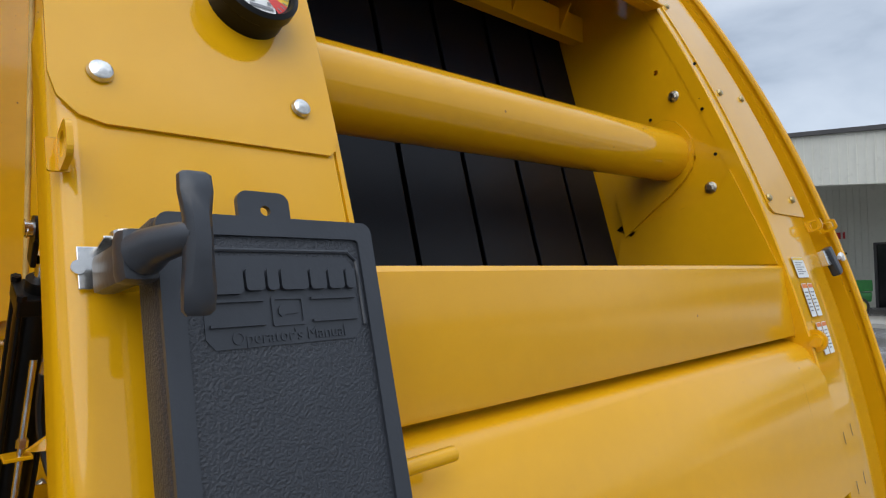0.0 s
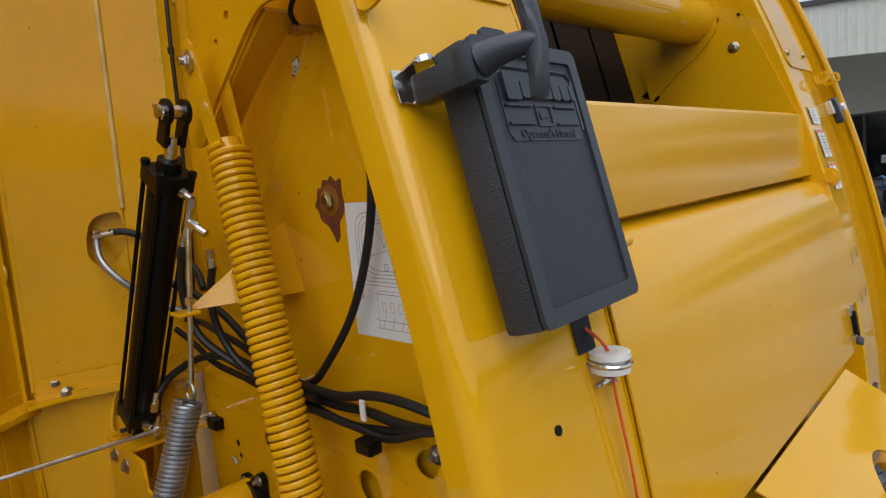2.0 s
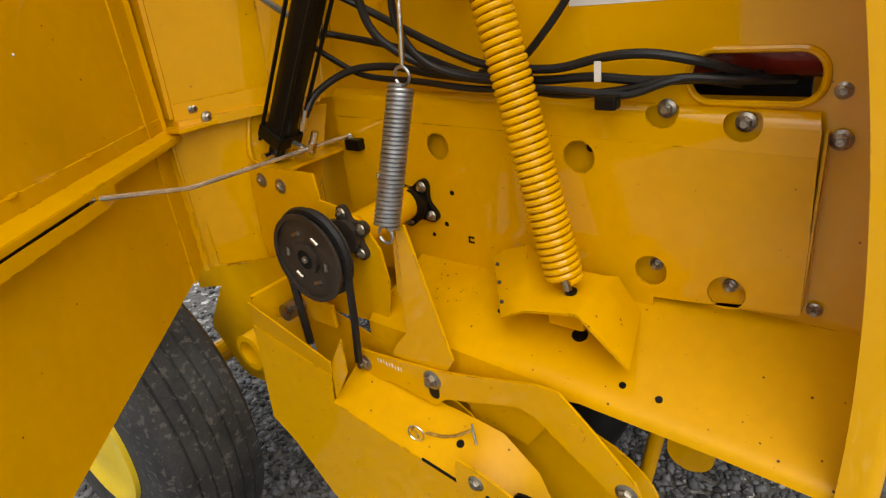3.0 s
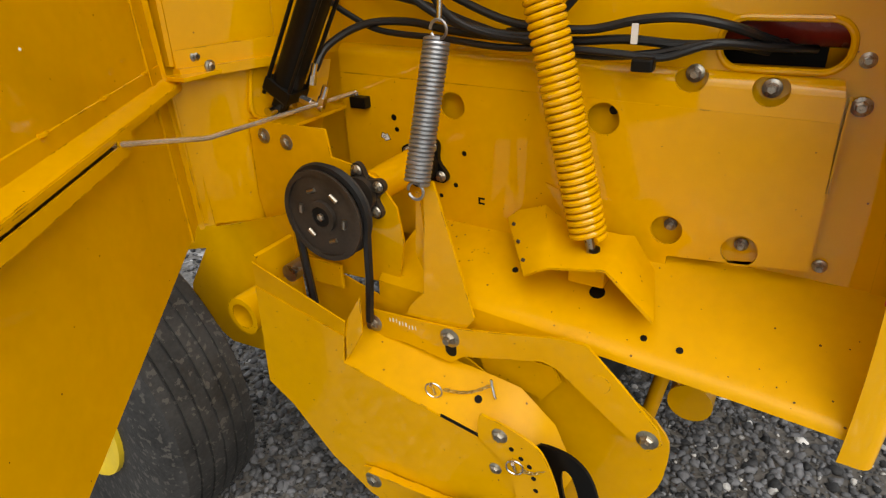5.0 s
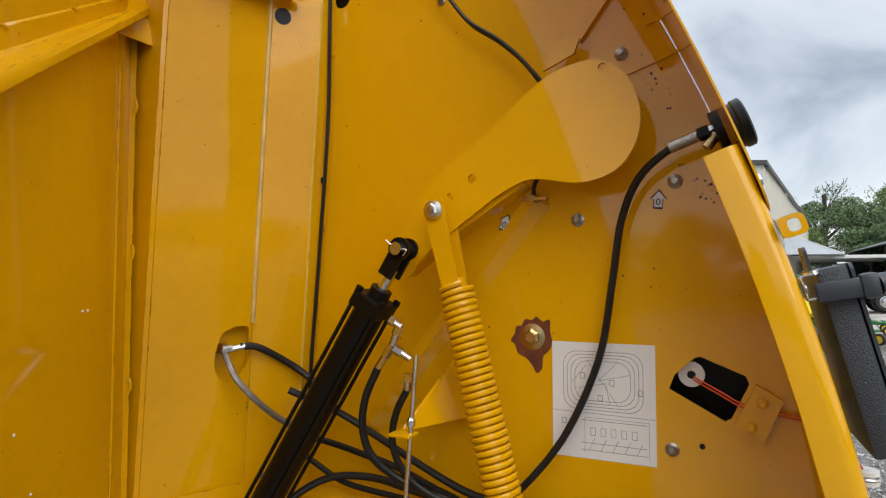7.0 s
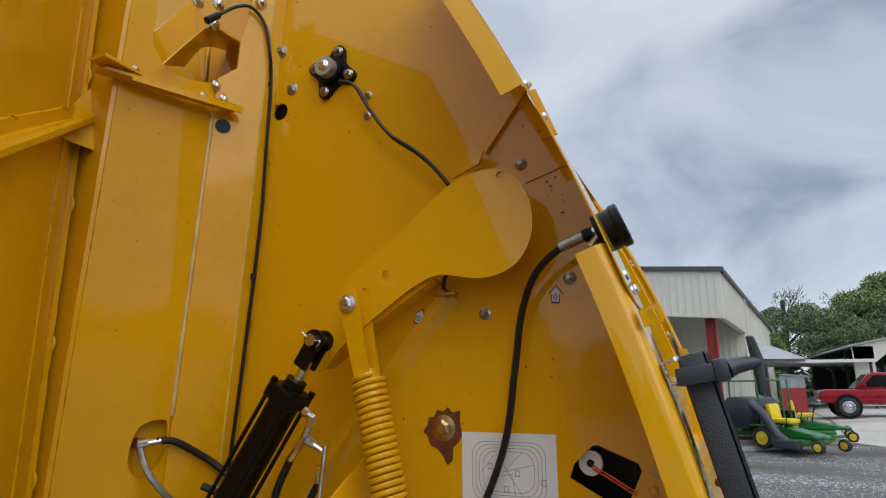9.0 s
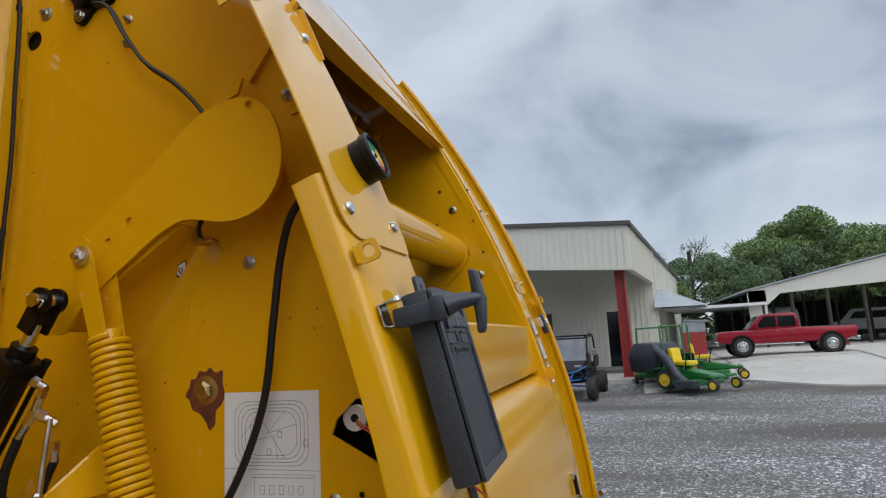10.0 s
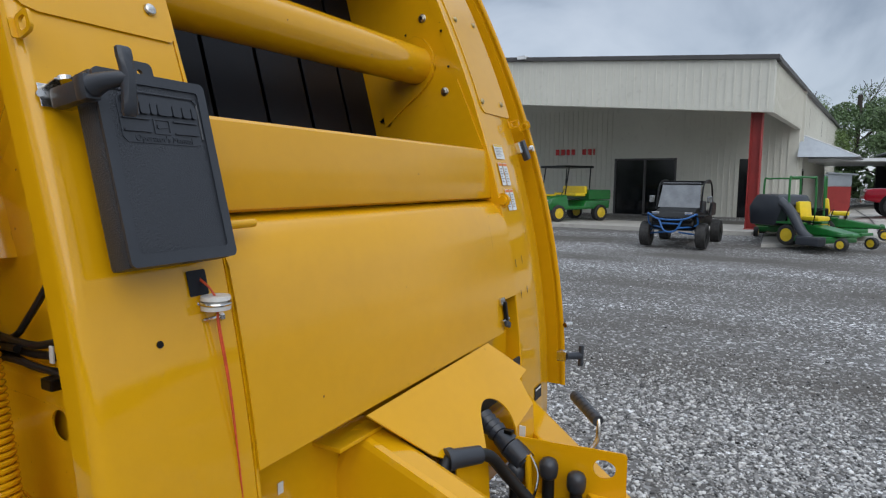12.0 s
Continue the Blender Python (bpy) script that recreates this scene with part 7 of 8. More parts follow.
hr = thing("hose_rack", "yellow plate rack holding black hydraulic hose ends", "hose rack")
rp = lambda u, v, w: tuple(Vector((0.93, 0.70, 0.99)) + Vector((0.05, -0.40, 0)).normalized() * u + Vector((0, 0, 1)) * v + Vector((-0.992, -0.124, 0)) * w)
part("plate", plate(rounded(0.0, 0.0, 0.365, 0.35, 0.014), 0.007, rp, [smooth_loop([(0.262, 0.285), (0.282, 0.262), (0.322, 0.268), (0.330, 0.30), (0.305, 0.318), (0.272, 0.314)], 4)]), YELLOW, hr)
part("post", cyl((0.90, 0.62, 1.0), (0.90, 0.64, 1.30), 0.012), YELLOW, hr)
part("foot", box((0.92, 0.60, 1.06), (0.06, 0.06, 0.2), None, 0.004), YELLOW, hr)
for u, v in ((0.015, 0.15), (0.125, 0.185), (0.215, 0.155)):
    a = Vector(rp(u, v, 0.035))
    part("hose_end", cyl(a - Vector((0, 0, 0.16)), a + Vector((0, 0, 0.10)), 0.020, seg=14), RUBBER, hr, smooth=True)
    bm = bmesh.new()
    add_sweep(bm, [a + Vector((0, 0, z)) for z in (0.055, 0.062, 0.075, 0.09, 0.105, 0.117, 0.124)], lambda t: (0.019, 0.027, 0.030, 0.031, 0.030, 0.024, 0.010)[round(t * 6)], 16)
    part("dust_cap", bm, PLASTIC_SMOOTH, hr, smooth=True)
jk = thing("jack_crank", "bent steel jack crank with black grip", "crank")
part("arm", hose([(1.005, 0.54, 1.15), (1.01, 0.52, 1.24), (1.02, 0.48, 1.29), (1.045, 0.452, 1.335), (1.06, 0.455, 1.395), (1.075, 0.465, 1.405)], 0.008, 6, 8), STEEL, jk, smooth=True)
bm = bmesh.new()
for k in range(7):
    q = Vector((1.055, 0.455, 1.395)).lerp(Vector((1.215, 0.585, 1.41)), k / 7)
    q2 = Vector((1.055, 0.455, 1.395)).lerp(Vector((1.215, 0.585, 1.41)), (k + 0.8) / 7)
    add_cyl(bm, q, q2, 0.019, 0.021, seg=14)
part("grip", bm, PLASTIC_SMOOTH, jk, smooth=True)
part("jack_tube", cyl((1.005, 0.54, 0.0), (1.005, 0.54, 1.16), 0.035, seg=16), YELLOW, jk, smooth=True)
wd = thing("tongue_decal", "white warning decal with red triangle on the drawbar", "decal")
def on_beam(u, v, w):
    """Along the near beam, across it, and off its outer face."""
    y, z = 0.853 - 0.916 * u - 0.401 * v, 1.18 - 0.401 * u + 0.916 * v
    return (0.382 + 0.1 * (1.05 - y) - w, y, z)


part("border", plate(rounded(0.0, 0.0, 0.15, 0.112, 0.006), 0.001, on_beam), INK, wd)
part("sheet", plate(rounded(0.004, 0.004, 0.146, 0.108, 0.005), 0.001, lambda u, v, w: on_beam(u, v, w + 0.0015)), PAPER, wd)
part("red_band", plate(rounded(0.004, 0.080, 0.146, 0.108, 0.004), 0.001, lambda u, v, w: on_beam(u, v, w + 0.003)), RED_INK, wd)
part("triangle", plate([(0.014, 0.085), (0.040, 0.085), (0.027, 0.104)], 0.001, lambda u, v, w: on_beam(u, v, w + 0.0045)), PAPER, wd)
for v in (0.022, 0.036, 0.050, 0.062):
    part("printed_bar", plate([(0.016, v), (0.09 + 0.4 * v, v), (0.09 + 0.4 * v, v + 0.005), (0.016, v + 0.005)], 0.001, lambda a, b, w: on_beam(a, b, w + 0.003)), INK, wd)
ar = thing("recess_sticker", "small white sticker on the frame behind the front panel", "sticker")
part("sheet", box((0.168, 1.0125, 1.418), (0.018, 0.002, 0.03)), PAPER, ar)
cd = thing("column_decal", "small black decal low on the yellow column", "decal")
cm = front_frame(1.785, 1.185, 0.003)
part("sheet", box((0, 0, 0), (0.09, 0.062, 0.002), cm), RUBBER, cd)
part("printed_bar", box((0, 0.018, 0.0015), (0.07, 0.008, 0.002), cm), PAPER, cd)


# ---- building, pad, shed, vehicles, trees ----
SD, FD = Vector((0.993, -0.118, 0)), Vector((0.035, 0.9994, 0))
RISE = 0.085
CORNER = Vector((26.3, 0.9, 0))
BM = Matrix(((SD.x, FD.x, 0, CORNER.x), (SD.y, FD.y, 0, CORNER.y), (0, 0, 1, 0), (0, 0, 0, 1)))


def bbox(name, s0, s1, f0, f1, z0, z1, mat, parent, bevel=0.0, label=""):
    """A block of the building: along its side, along its front, height."""
    return part(name, box(((s0 + s1) / 2, (f0 + f1) / 2, (z0 + z1) / 2), (s1 - s0, f1 - f0, z1 - z0), BM, bevel), mat, parent, label)


def ribs(name, along, a0, a1, step, fixed, z0, z1, parent, mat, climb=0.0):
    """The raised ribs of profiled sheeting; along: 's' or 'f'."""
    bm = bmesh.new()
    k = a0
    while k < a1:
        c, s = ((k, fixed, (z0 + z1) / 2), (0.07, 0.05, z1 - z0)) if along == "s" else ((fixed, k, (z0 + z1) / 2 + climb * k), (0.035, 0.05, z1 - z0))
        add_box(bm, c, s, BM)
        k += step
    return tagged(part(name, bm, mat, parent), kind="stuff")


building = thing("metal_building", "long cream metal building with a deep covered porch", "building")
bbox("porch_floor", -1.2, 9.0, 0.0, 22, -0.1, 0.36, CONCRETE, building)


def gable_strip(name, s0, s1, f0, f1, z0, z1, mat):
    """A strip of the front that climbs with the gable: from s0 to s1 deep, z0 to z1 high at the corner."""
    return part(name, plate([(f0, z0 + RISE * f0), (f1, z0 + RISE * f1), (f1, z1 + RISE * f1), (f0, z1 + RISE * f0)], s1 - s0, lambda u, v, w: tuple(BM @ Vector((s0 + w, u, v)))), mat, building)


gable_strip("fascia", -0.3, 0.0, -0.3, 22, 4.95, 6.93, CLADDING)
gable_strip("porch_ceiling", 0.0, 9.0, -0.05, 22, 6.55, 6.63, CLADDING)
gable_strip("roof_edge", -0.45, 0.05, -0.45, 22, 6.93, 7.10, ROOF_DARK)
bbox("roof_edge", 0.05, 34.0, -0.45, 0.0, 6.86, 7.04, ROOF_DARK, building)
gable_strip("roof", 0.05, 34.0, 0.0, 22, 6.9, 7.0, ROOF_DARK)
part("back_wall", plate([(0.0, 0.0), (22, 0.0), (22, 6.88 + 22 * RISE), (0.0, 6.88)], 0.25, lambda u, v, w: tuple(BM @ Vector((9.0 + w, u, v))), [[(5.6, 0.37), (9.1, 0.37), (9.1, 3.6), (5.6, 3.6)], [(1.5, 0.37), (2.45, 0.37), (2.45, 3.5), (1.5, 3.5)]]), CLADDING, building)
bbox("side_wall", 9.0, 34.0, -0.25, 0.0, 0.0, 6.86, CLADDING, building)
bbox("end_wall", 33.8, 34.0, 0.0, 22, 0.0, 6.86, CLADDING, building)
bbox("porch_side_fascia", 0.0, 9.0, -0.3, -0.05, 4.95, 6.86, CLADDING, building)
ribs("fascia_ribs", "f", -0.1, 16, 0.30, -0.31, 4.97, 6.92, building, CLADDING, RISE)
ribs("back_ribs", "f", 0.2, 1.4, 0.30, 8.98, 0.37, 6.50, building, CLADDING)
ribs("back_ribs", "f", 2.6, 5.5, 0.30, 8.98, 0.37, 6.50, building, CLADDING)
ribs("back_ribs", "f", 9.3, 18, 0.30, 8.98, 0.37, 6.50, building, CLADDING)
ribs("side_ribs", "s", 9.3, 33.5, 0.30, -0.27, 0.4, 6.84, building, CLADDING)
ribs("side_ribs", "s", 0.2, 8.9, 0.30, -0.31, 4.97, 6.84, building, CLADDING)
door = bbox("roll_door", 9.12, 9.2, 5.6, 9.1, 0.36, 3.6, GLASS_DARK, building, 0, "dark glazed double door")
for f in (5.65, 7.35, 9.05):
    bbox("door_stile", 9.02, 9.12, f - 0.06, f + 0.06, 0.36, 3.6, ROOF_DARK, door)
bbox("door_head", 9.02, 9.12, 5.6, 9.1, 3.5, 3.62, ROOF_DARK, door)
bbox("narrow_door", 9.12, 9.2, 1.5, 2.45, 0.36, 3.5, GLASS_DARK, building, 0, "tall dark glazed panel")
for s0 in (9.6, 12.6, 20, 24):
    w = bbox("side_window", s0, s0 + 0.5, -0.275, -0.25, 5.2, 6.4, ROOF_DARK, building)
    bbox("pane", s0 + 0.06, s0 + 0.44, -0.285, -0.276, 5.26, 6.34, GLASS_DARK, w)
dr = bbox("side_door", 10.5, 11.6, -0.29, -0.25, 0.4, 3.0, ROOF_DARK, building)
bbox("pane", 10.6, 11.5, -0.30, -0.291, 0.5, 2.9, GLASS_DARK, dr)
bbox("downpipe", 9.3, 9.45, -0.42, -0.28, 0.4, 6.9, CLADDING, building)
x = 0.0
for wd in (0.28, 0.30, 0.24, 0.28, 0.0, 0.28, 0.28, 0.12):
    if wd:
        part("sign_bar", box((8.93, 12.75 - x - wd / 2, 4.02), (0.02, wd * 0.78, 0.34), BM), RED_INK, building, "red sign character on the wall")
    x += wd + 0.06 if wd else 0.35
bbox("floodlight", -0.6, -0.3, 9.9, 10.3, 7.85, 8.0, WHITE_PAINT, building)

pl_ = thing("porch_column", "red-painted steel column at the porch corner", "column")
bm = bmesh.new()
add_box(bm, (0.35, 0.49, 2.66), (0.42, 0.03, 4.7), BM)
add_box(bm, (0.35, 0.11, 2.66), (0.42, 0.03, 4.7), BM)
add_box(bm, (0.35, 0.30, 2.66), (0.03, 0.36, 4.7), BM)
part("i_beam", bm, PILLAR_RED, pl_)
part("base_plate", box((0.35, 0.30, 0.37), (0.5, 0.5, 0.03), BM), PILLAR_RED, pl_)

aw = thing("side_awning", "galvanised hipped metal awning over the side door", "awning")
bm = bmesh.new()
t0 = [BM @ Vector(p) for p in ((9.6, -0.26, 4.75), (12.6, -0.26, 4.75), (13.2, -2.9, 3.55), (9.2, -2.9, 3.55), (8.6, -0.26, 3.55), (13.6, -0.26, 3.55))]
v = [bm.verts.new(p) for p in t0]
for f in ((0, 1, 2, 3), (0, 3, 4), (1, 5, 2)):
    bm.faces.new([v[k] for k in f])
solid(part("hip_roof", bm, GALV, aw), 0.03)
part("edge_seam", cyl(t0[0], t0[3], 0.03, seg=8), WHITE_PAINT, aw)
cn = thing("lean_to", "low open lean-to with a pale flat metal roof", "canopy")
bbox("roof_slab", 13.3, 24.0, -6.2, -0.28, 3.45, 3.62, WHITE_PAINT, cn)
for s in (14, 23.5):
    bbox("post", s, s + 0.15, -6.1, -5.95, 0.6, 3.46, BARK, cn)
kb = thing("red_cabin", "small red and grey storage cabin on short legs", "cabin")
cabm = Matrix.Translation((30.5, -1.9, ground_z(30.5, -1.9)))
part("body", box((0, 0, 0.95), (1.2, 0.95, 1.1), cabm), PILLAR_RED, kb)
part("upper", box((0, 0, 1.75), (1.2, 0.95, 0.52), cabm), GALV, kb)
part("roof", box((0, 0, 2.04), (1.35, 1.1, 0.06), cabm @ pose(0, 0, 0, 4, 0, 0)), GALV, kb)
for a in (-0.5, 0.5):
    for b in (-0.4, 0.4):
        part("leg", box((a, b, 0.2), (0.07, 0.07, 0.42), cabm), ROOF_DARK, kb)

# concrete apron with its slanting edge
bm = bmesh.new()
rows = []
for k in range(25):
    y = 0.62 - 0.9 * k
    x0 = 21.8 + 2.2 * math.exp(-((y + 2.5) / 2.0) ** 2)
    rows.append([bm.verts.new((x0 + (44 - x0) * j / 8, y, ground_z(x0 + (44 - x0) * j / 8, y) + (0.10 if k < 3 else 0.06) )) for j in range(9)])
    rows[-1].insert(0, bm.verts.new((x0 - 0.01, y, ground_z(x0, y) - 0.1)))
for a, b in zip(rows, rows[1:]):
    for j in range(9):
        bm.faces.new((a[j], a[j + 1], b[j + 1], b[j]))
tagged(part("apron_pavement", bm, CONCRETE), "pale concrete apron with joints and stains", "pavement", kind="structure")
bm = bmesh.new()
for (xa, ya), (xb, yb) in (((25.5, -3.0), (40, -3.4)), ((28.5, -0.2), (29.5, -16)), ((33.5, -1), (34, -18)), ((26.8, -8.5), (42, -8.8))):
    n = 12
    pts = [Vector((xa + (xb - xa) * k / n, ya + (yb - ya) * k / n, 0)) for k in range(n + 1)]
    sdv = (pts[1] - pts[0]).cross(Vector((0, 0, 1))).normalized() * 0.03
    for p, q in zip(pts, pts[1:]):
        bm.faces.new([bm.verts.new(Vector((r.x, r.y, ground_z(r.x, r.y) + 0.075))) for r in (p - sdv, q - sdv, q + sdv, p + sdv)])
tagged(part("apron_joint", bm, ROOF_DARK), "dark tarred joints across the concrete", "joint", kind="structure")


def at_ground(x, y, turn, lift=0.0):
    return pose(x, y, ground_z(x, y) + lift, 0, 0, turn)


def vehicle_wheel(parent, m, at, R, w, rim, tyre=TYRE, side=1):
    """A small wheel as tyre with rim; its axle lies along the vehicle's y."""
    bm = lathe([(-w / 2 * 0.9, R * 0.6), (-w / 2, R * 0.8), (-w / 2 * 0.85, R * 0.97), (0, R), (w / 2 * 0.85, R * 0.97), (w / 2, R * 0.8), (w / 2 * 0.9, R * 0.6)], 28)
    loc = m @ Matrix.Translation(at) @ pose(0, 0, 0, 0, 0, 90)
    transform(bm, bm.verts, loc)
    t = part("tyre", bm, tyre, parent, smooth=True)
    for q in (-1, 1):
        bm = bmesh.new()
        prof = [(q * w * 0.44, R * 0.64), (q * w * 0.475, R * 0.60), (q * w * 0.462, R * 0.50), (q * w * 0.455, R * 0.26), (q * w * 0.50, R * 0.20), (q * w * 0.50, 0.004)]
        rings = [[bm.verts.new((x, r * math.cos(2 * math.pi * k / 24), r * math.sin(2 * math.pi * k / 24))) for k in range(24)] for x, r in prof]
        for a, b in zip(rings, rings[1:]):
            for k in range(24):
                bm.faces.new((a[k], a[(k + 1) % 24], b[(k + 1) % 24], b[k]))
        bmesh.ops.recalc_face_normals(bm, faces=bm.faces[:])
        transform(bm, bm.verts, loc)
        part("rim", bm, rim, t, smooth=True)


def side_solid(profile, y0, y1, m, bevel=0.03):
    """A body from its side outline (x, z), between y0 and y1, with softened edges."""
    bm = plate(profile, y1 - y0, lambda u, v, w: (u, y0 + w, v))
    if bevel:
        bmesh.ops.recalc_face_normals(bm, faces=bm.faces[:])
        bmesh.ops.bevel(bm, geom=bm.edges[:], offset=bevel, segments=2, affect="EDGES", profile=0.5)
    transform(bm, bm.verts, m)
    return bm


def pickup_truck(x, y, turn, scale=0.93):
    t = thing("pickup_truck", "red crew-cab pickup truck with chrome wheels parked on concrete", "pickup truck")
    m = at_ground(x, y, turn, 0.06) @ Matrix.Diagonal((scale, scale, scale, 1))
    part("body", side_solid([(-3.1, 0.75), (-3.12, 1.22), (-0.55, 1.26), (0.95, 1.22), (2.75, 1.20), (3.05, 1.12), (3.1, 0.68), (2.5, 0.55), (-2.6, 0.55)], -0.98, 0.98, m, 0.07), TRUCK_RED, t, smooth=True)
    part("cab", side_solid([(-0.75, 1.20), (-0.68, 1.93), (-0.45, 1.99), (0.75, 1.98), (1.02, 1.90), (1.62, 1.22)], -0.86, 0.86, m, 0.07), TRUCK_RED, t, smooth=True)
    for s in (-1, 1):
        y0, y1 = sorted((s * 0.862, s * 0.872))
        part("side_window", side_solid([(-0.58, 1.32), (-0.54, 1.84), (0.22, 1.86), (0.22, 1.32)], y0, y1, m, 0), GLASS_DARK, t)
        part("side_window", side_solid([(0.30, 1.32), (0.30, 1.86), (0.82, 1.86), (1.30, 1.32)], y0, y1, m, 0), GLASS_DARK, t)
        for xx in (0.26, -0.30):
            part("door_handle", box((xx, s * 0.99, 1.12), (0.16, 0.03, 0.03), m), CHROME, t)
        part("running_board", box((0.3, s * 0.99, 0.50), (2.2, 0.12, 0.05), m, 0.02), CHROME, t)
        part("mirror", box((1.22, s * 1.08, 1.36), (0.10, 0.18, 0.20), m, 0.03), TRUCK_RED, t)
        part("headlight", box((3.02, s * 0.80, 1.0), (0.14, 0.24, 0.20), m, 0.03), CHROME, t)
        part("tail_light", box((-3.11, s * 0.90, 1.05), (0.06, 0.14, 0.25), m, 0.02), RED_INK, t)
        for xx in (1.95, -2.0):
            part("wheel_arch", cyl(m @ Vector((xx, s * 0.90, 0.44)), m @ Vector((xx, s * 0.985, 0.44)), 0.52, seg=28), BLACK_PAINT_AND_SHADE, t)
            vehicle_wheel(t, m, (xx, s * 0.92, 0.42), 0.42, 0.28, CHROME, TYRE, s)
    part("windscreen", plate([(-0.75, 0.0), (0.75, 0.0), (0.68, 0.86), (-0.68, 0.86)], 0.01, lambda u, v, w: tuple(m @ Vector((1.60 - v * 0.66 + w, u, 1.26 + v * 0.72)))), GLASS_DARK, t)
    part("bed", box((-1.95, 0, 1.255), (2.2, 1.6, 0.02), m), BLACK_PAINT_AND_SHADE, t)
    part("grille", box((3.08, 0, 1.0), (0.06, 1.2, 0.28), m, 0.02), CHROME, t)
    part("front_bumper", box((3.12, 0, 0.62), (0.18, 1.9, 0.22), m, 0.05), CHROME, t)
    part("rear_bumper", box((-3.15, 0, 0.62), (0.16, 1.85, 0.18), m, 0.04), CHROME, t)
    return t


truck = pickup_truck(31.1, -5.75, 90)


def tubes(parent, m, name, lines, r, mat, label=""):
    for pts in lines:
        part(name, hose([m @ Vector(p) for p in pts], r, 4, 7), mat, parent, label, smooth=True)


def side_by_side(x, y, turn, scale=1.15):
    t = thing("side_by_side", "dark blue side-by-side buggy with windscreen and blue bumper", "buggy")
    m = at_ground(x, y, turn) @ Matrix.Diagonal((scale, scale, scale, 1))
    part("chassis", side_solid([(-1.3, 0.45), (-1.35, 0.95), (-0.2, 0.9), (0.55, 0.95), (1.25, 0.82), (1.35, 0.6), (1.1, 0.45)], -0.55, 0.55, m, 0.06), BLACK_PAINT_AND_SHADE, t, smooth=True)
    part("hood", side_solid([(0.45, 0.85), (0.5, 1.08), (1.15, 0.96), (1.38, 0.80), (1.38, 0.68)], -0.52, 0.52, m, 0.05), BLACK_PAINT_AND_SHADE, t, smooth=True)
    part("grille", box((1.40, 0, 0.74), (0.05, 0.5, 0.16), m, 0.01), BLACK_PAINT_AND_SHADE, t)
    part("roof", box((-0.25, 0, 1.76), (1.1, 1.15, 0.06), m, 0.02), BLACK_PAINT_AND_SHADE, t)
    part("windscreen", plate([(-0.55, 0), (0.55, 0), (0.50, 0.68), (-0.50, 0.68)], 0.012, lambda u, v, w: tuple(m @ Vector((0.62 - 0.45 * v + w, u, 1.06 + v)))), SKY_GREY_SCREEN, t, "windscreen in the grey of the sky it reflects")
    tubes(t, m, "cage_tube", [[(0.65, s * 0.58, 1.0), (0.35, s * 0.58, 1.70), (-0.7, s * 0.58, 1.74), (-1.1, s * 0.58, 1.0)] for s in (-1, 1)] + [[(0.35, -0.58, 1.70), (0.35, 0.58, 1.70)], [(-0.7, -0.58, 1.74), (-0.7, 0.58, 1.74)]], 0.03, BLACK_PAINT_AND_SHADE)
    tubes(t, m, "bumper_tube", [[(1.35, -0.62, 0.92), (1.5, -0.3, 0.78), (1.52, 0.3, 0.78), (1.35, 0.62, 0.92)], [(1.5, -0.3, 0.78), (1.55, -0.14, 0.48), (1.55, 0.14, 0.48), (1.5, 0.3, 0.78)]] + [[(1.2, s * 0.15, 0.42), (1.1, s * 0.62, 0.36)] for s in (-1, 1)] + [[(1.2, s * 0.15, 0.55), (1.1, s * 0.62, 0.46)] for s in (-1, 1)] + [[(1.5, -0.26, 0.66), (1.5, 0.26, 0.66)], [(1.35, -0.62, 0.92), (1.2, -0.60, 0.62), (1.5, -0.2, 0.55)], [(1.35, 0.62, 0.92), (1.2, 0.60, 0.62), (1.5, 0.2, 0.55)]], 0.030, BLUE_PAINT, "bright blue tube")
    for s in (-1, 1):
        part("headlight", box((1.34, s * 0.42, 0.93), (0.08, 0.2, 0.07), m, 0.02), CHROME, t)
        part("fender", box((1.0, s * 0.66, 0.86), (0.7, 0.30, 0.05), m, 0.02), BLACK_PAINT_AND_SHADE, t)
        part("rear_panel", side_solid([(-1.3, 0.8), (-1.35, 1.15), (-0.8, 1.2), (-0.5, 0.8)], s * 0.60 - 0.04, s * 0.60 + 0.04, m, 0.02), BLACK_PAINT_AND_SHADE, t)
        part("mirror", box((0.45, s * 0.76, 1.28), (0.06, 0.14, 0.18), m, 0.02), CHROME, t)
        part("shock", cyl(m @ Vector((1.15, s * 0.34, 0.80)), m @ Vector((1.12, s * 0.56, 0.42)), 0.035, seg=10), STEEL, t)
        part("seat", box((-0.35, s * 0.28, 0.98), (0.45, 0.46, 0.5), m, 0.06), PLASTIC_SMOOTH, t)
        for xx in (1.05, -1.05):
            vehicle_wheel(t, m, (xx, s * 0.72, 0.34), 0.34, 0.27, BLACK_PAINT_AND_SHADE, TYRE, s)
    return t


side_by_side(21.9, 3.1, 176, 1.24)


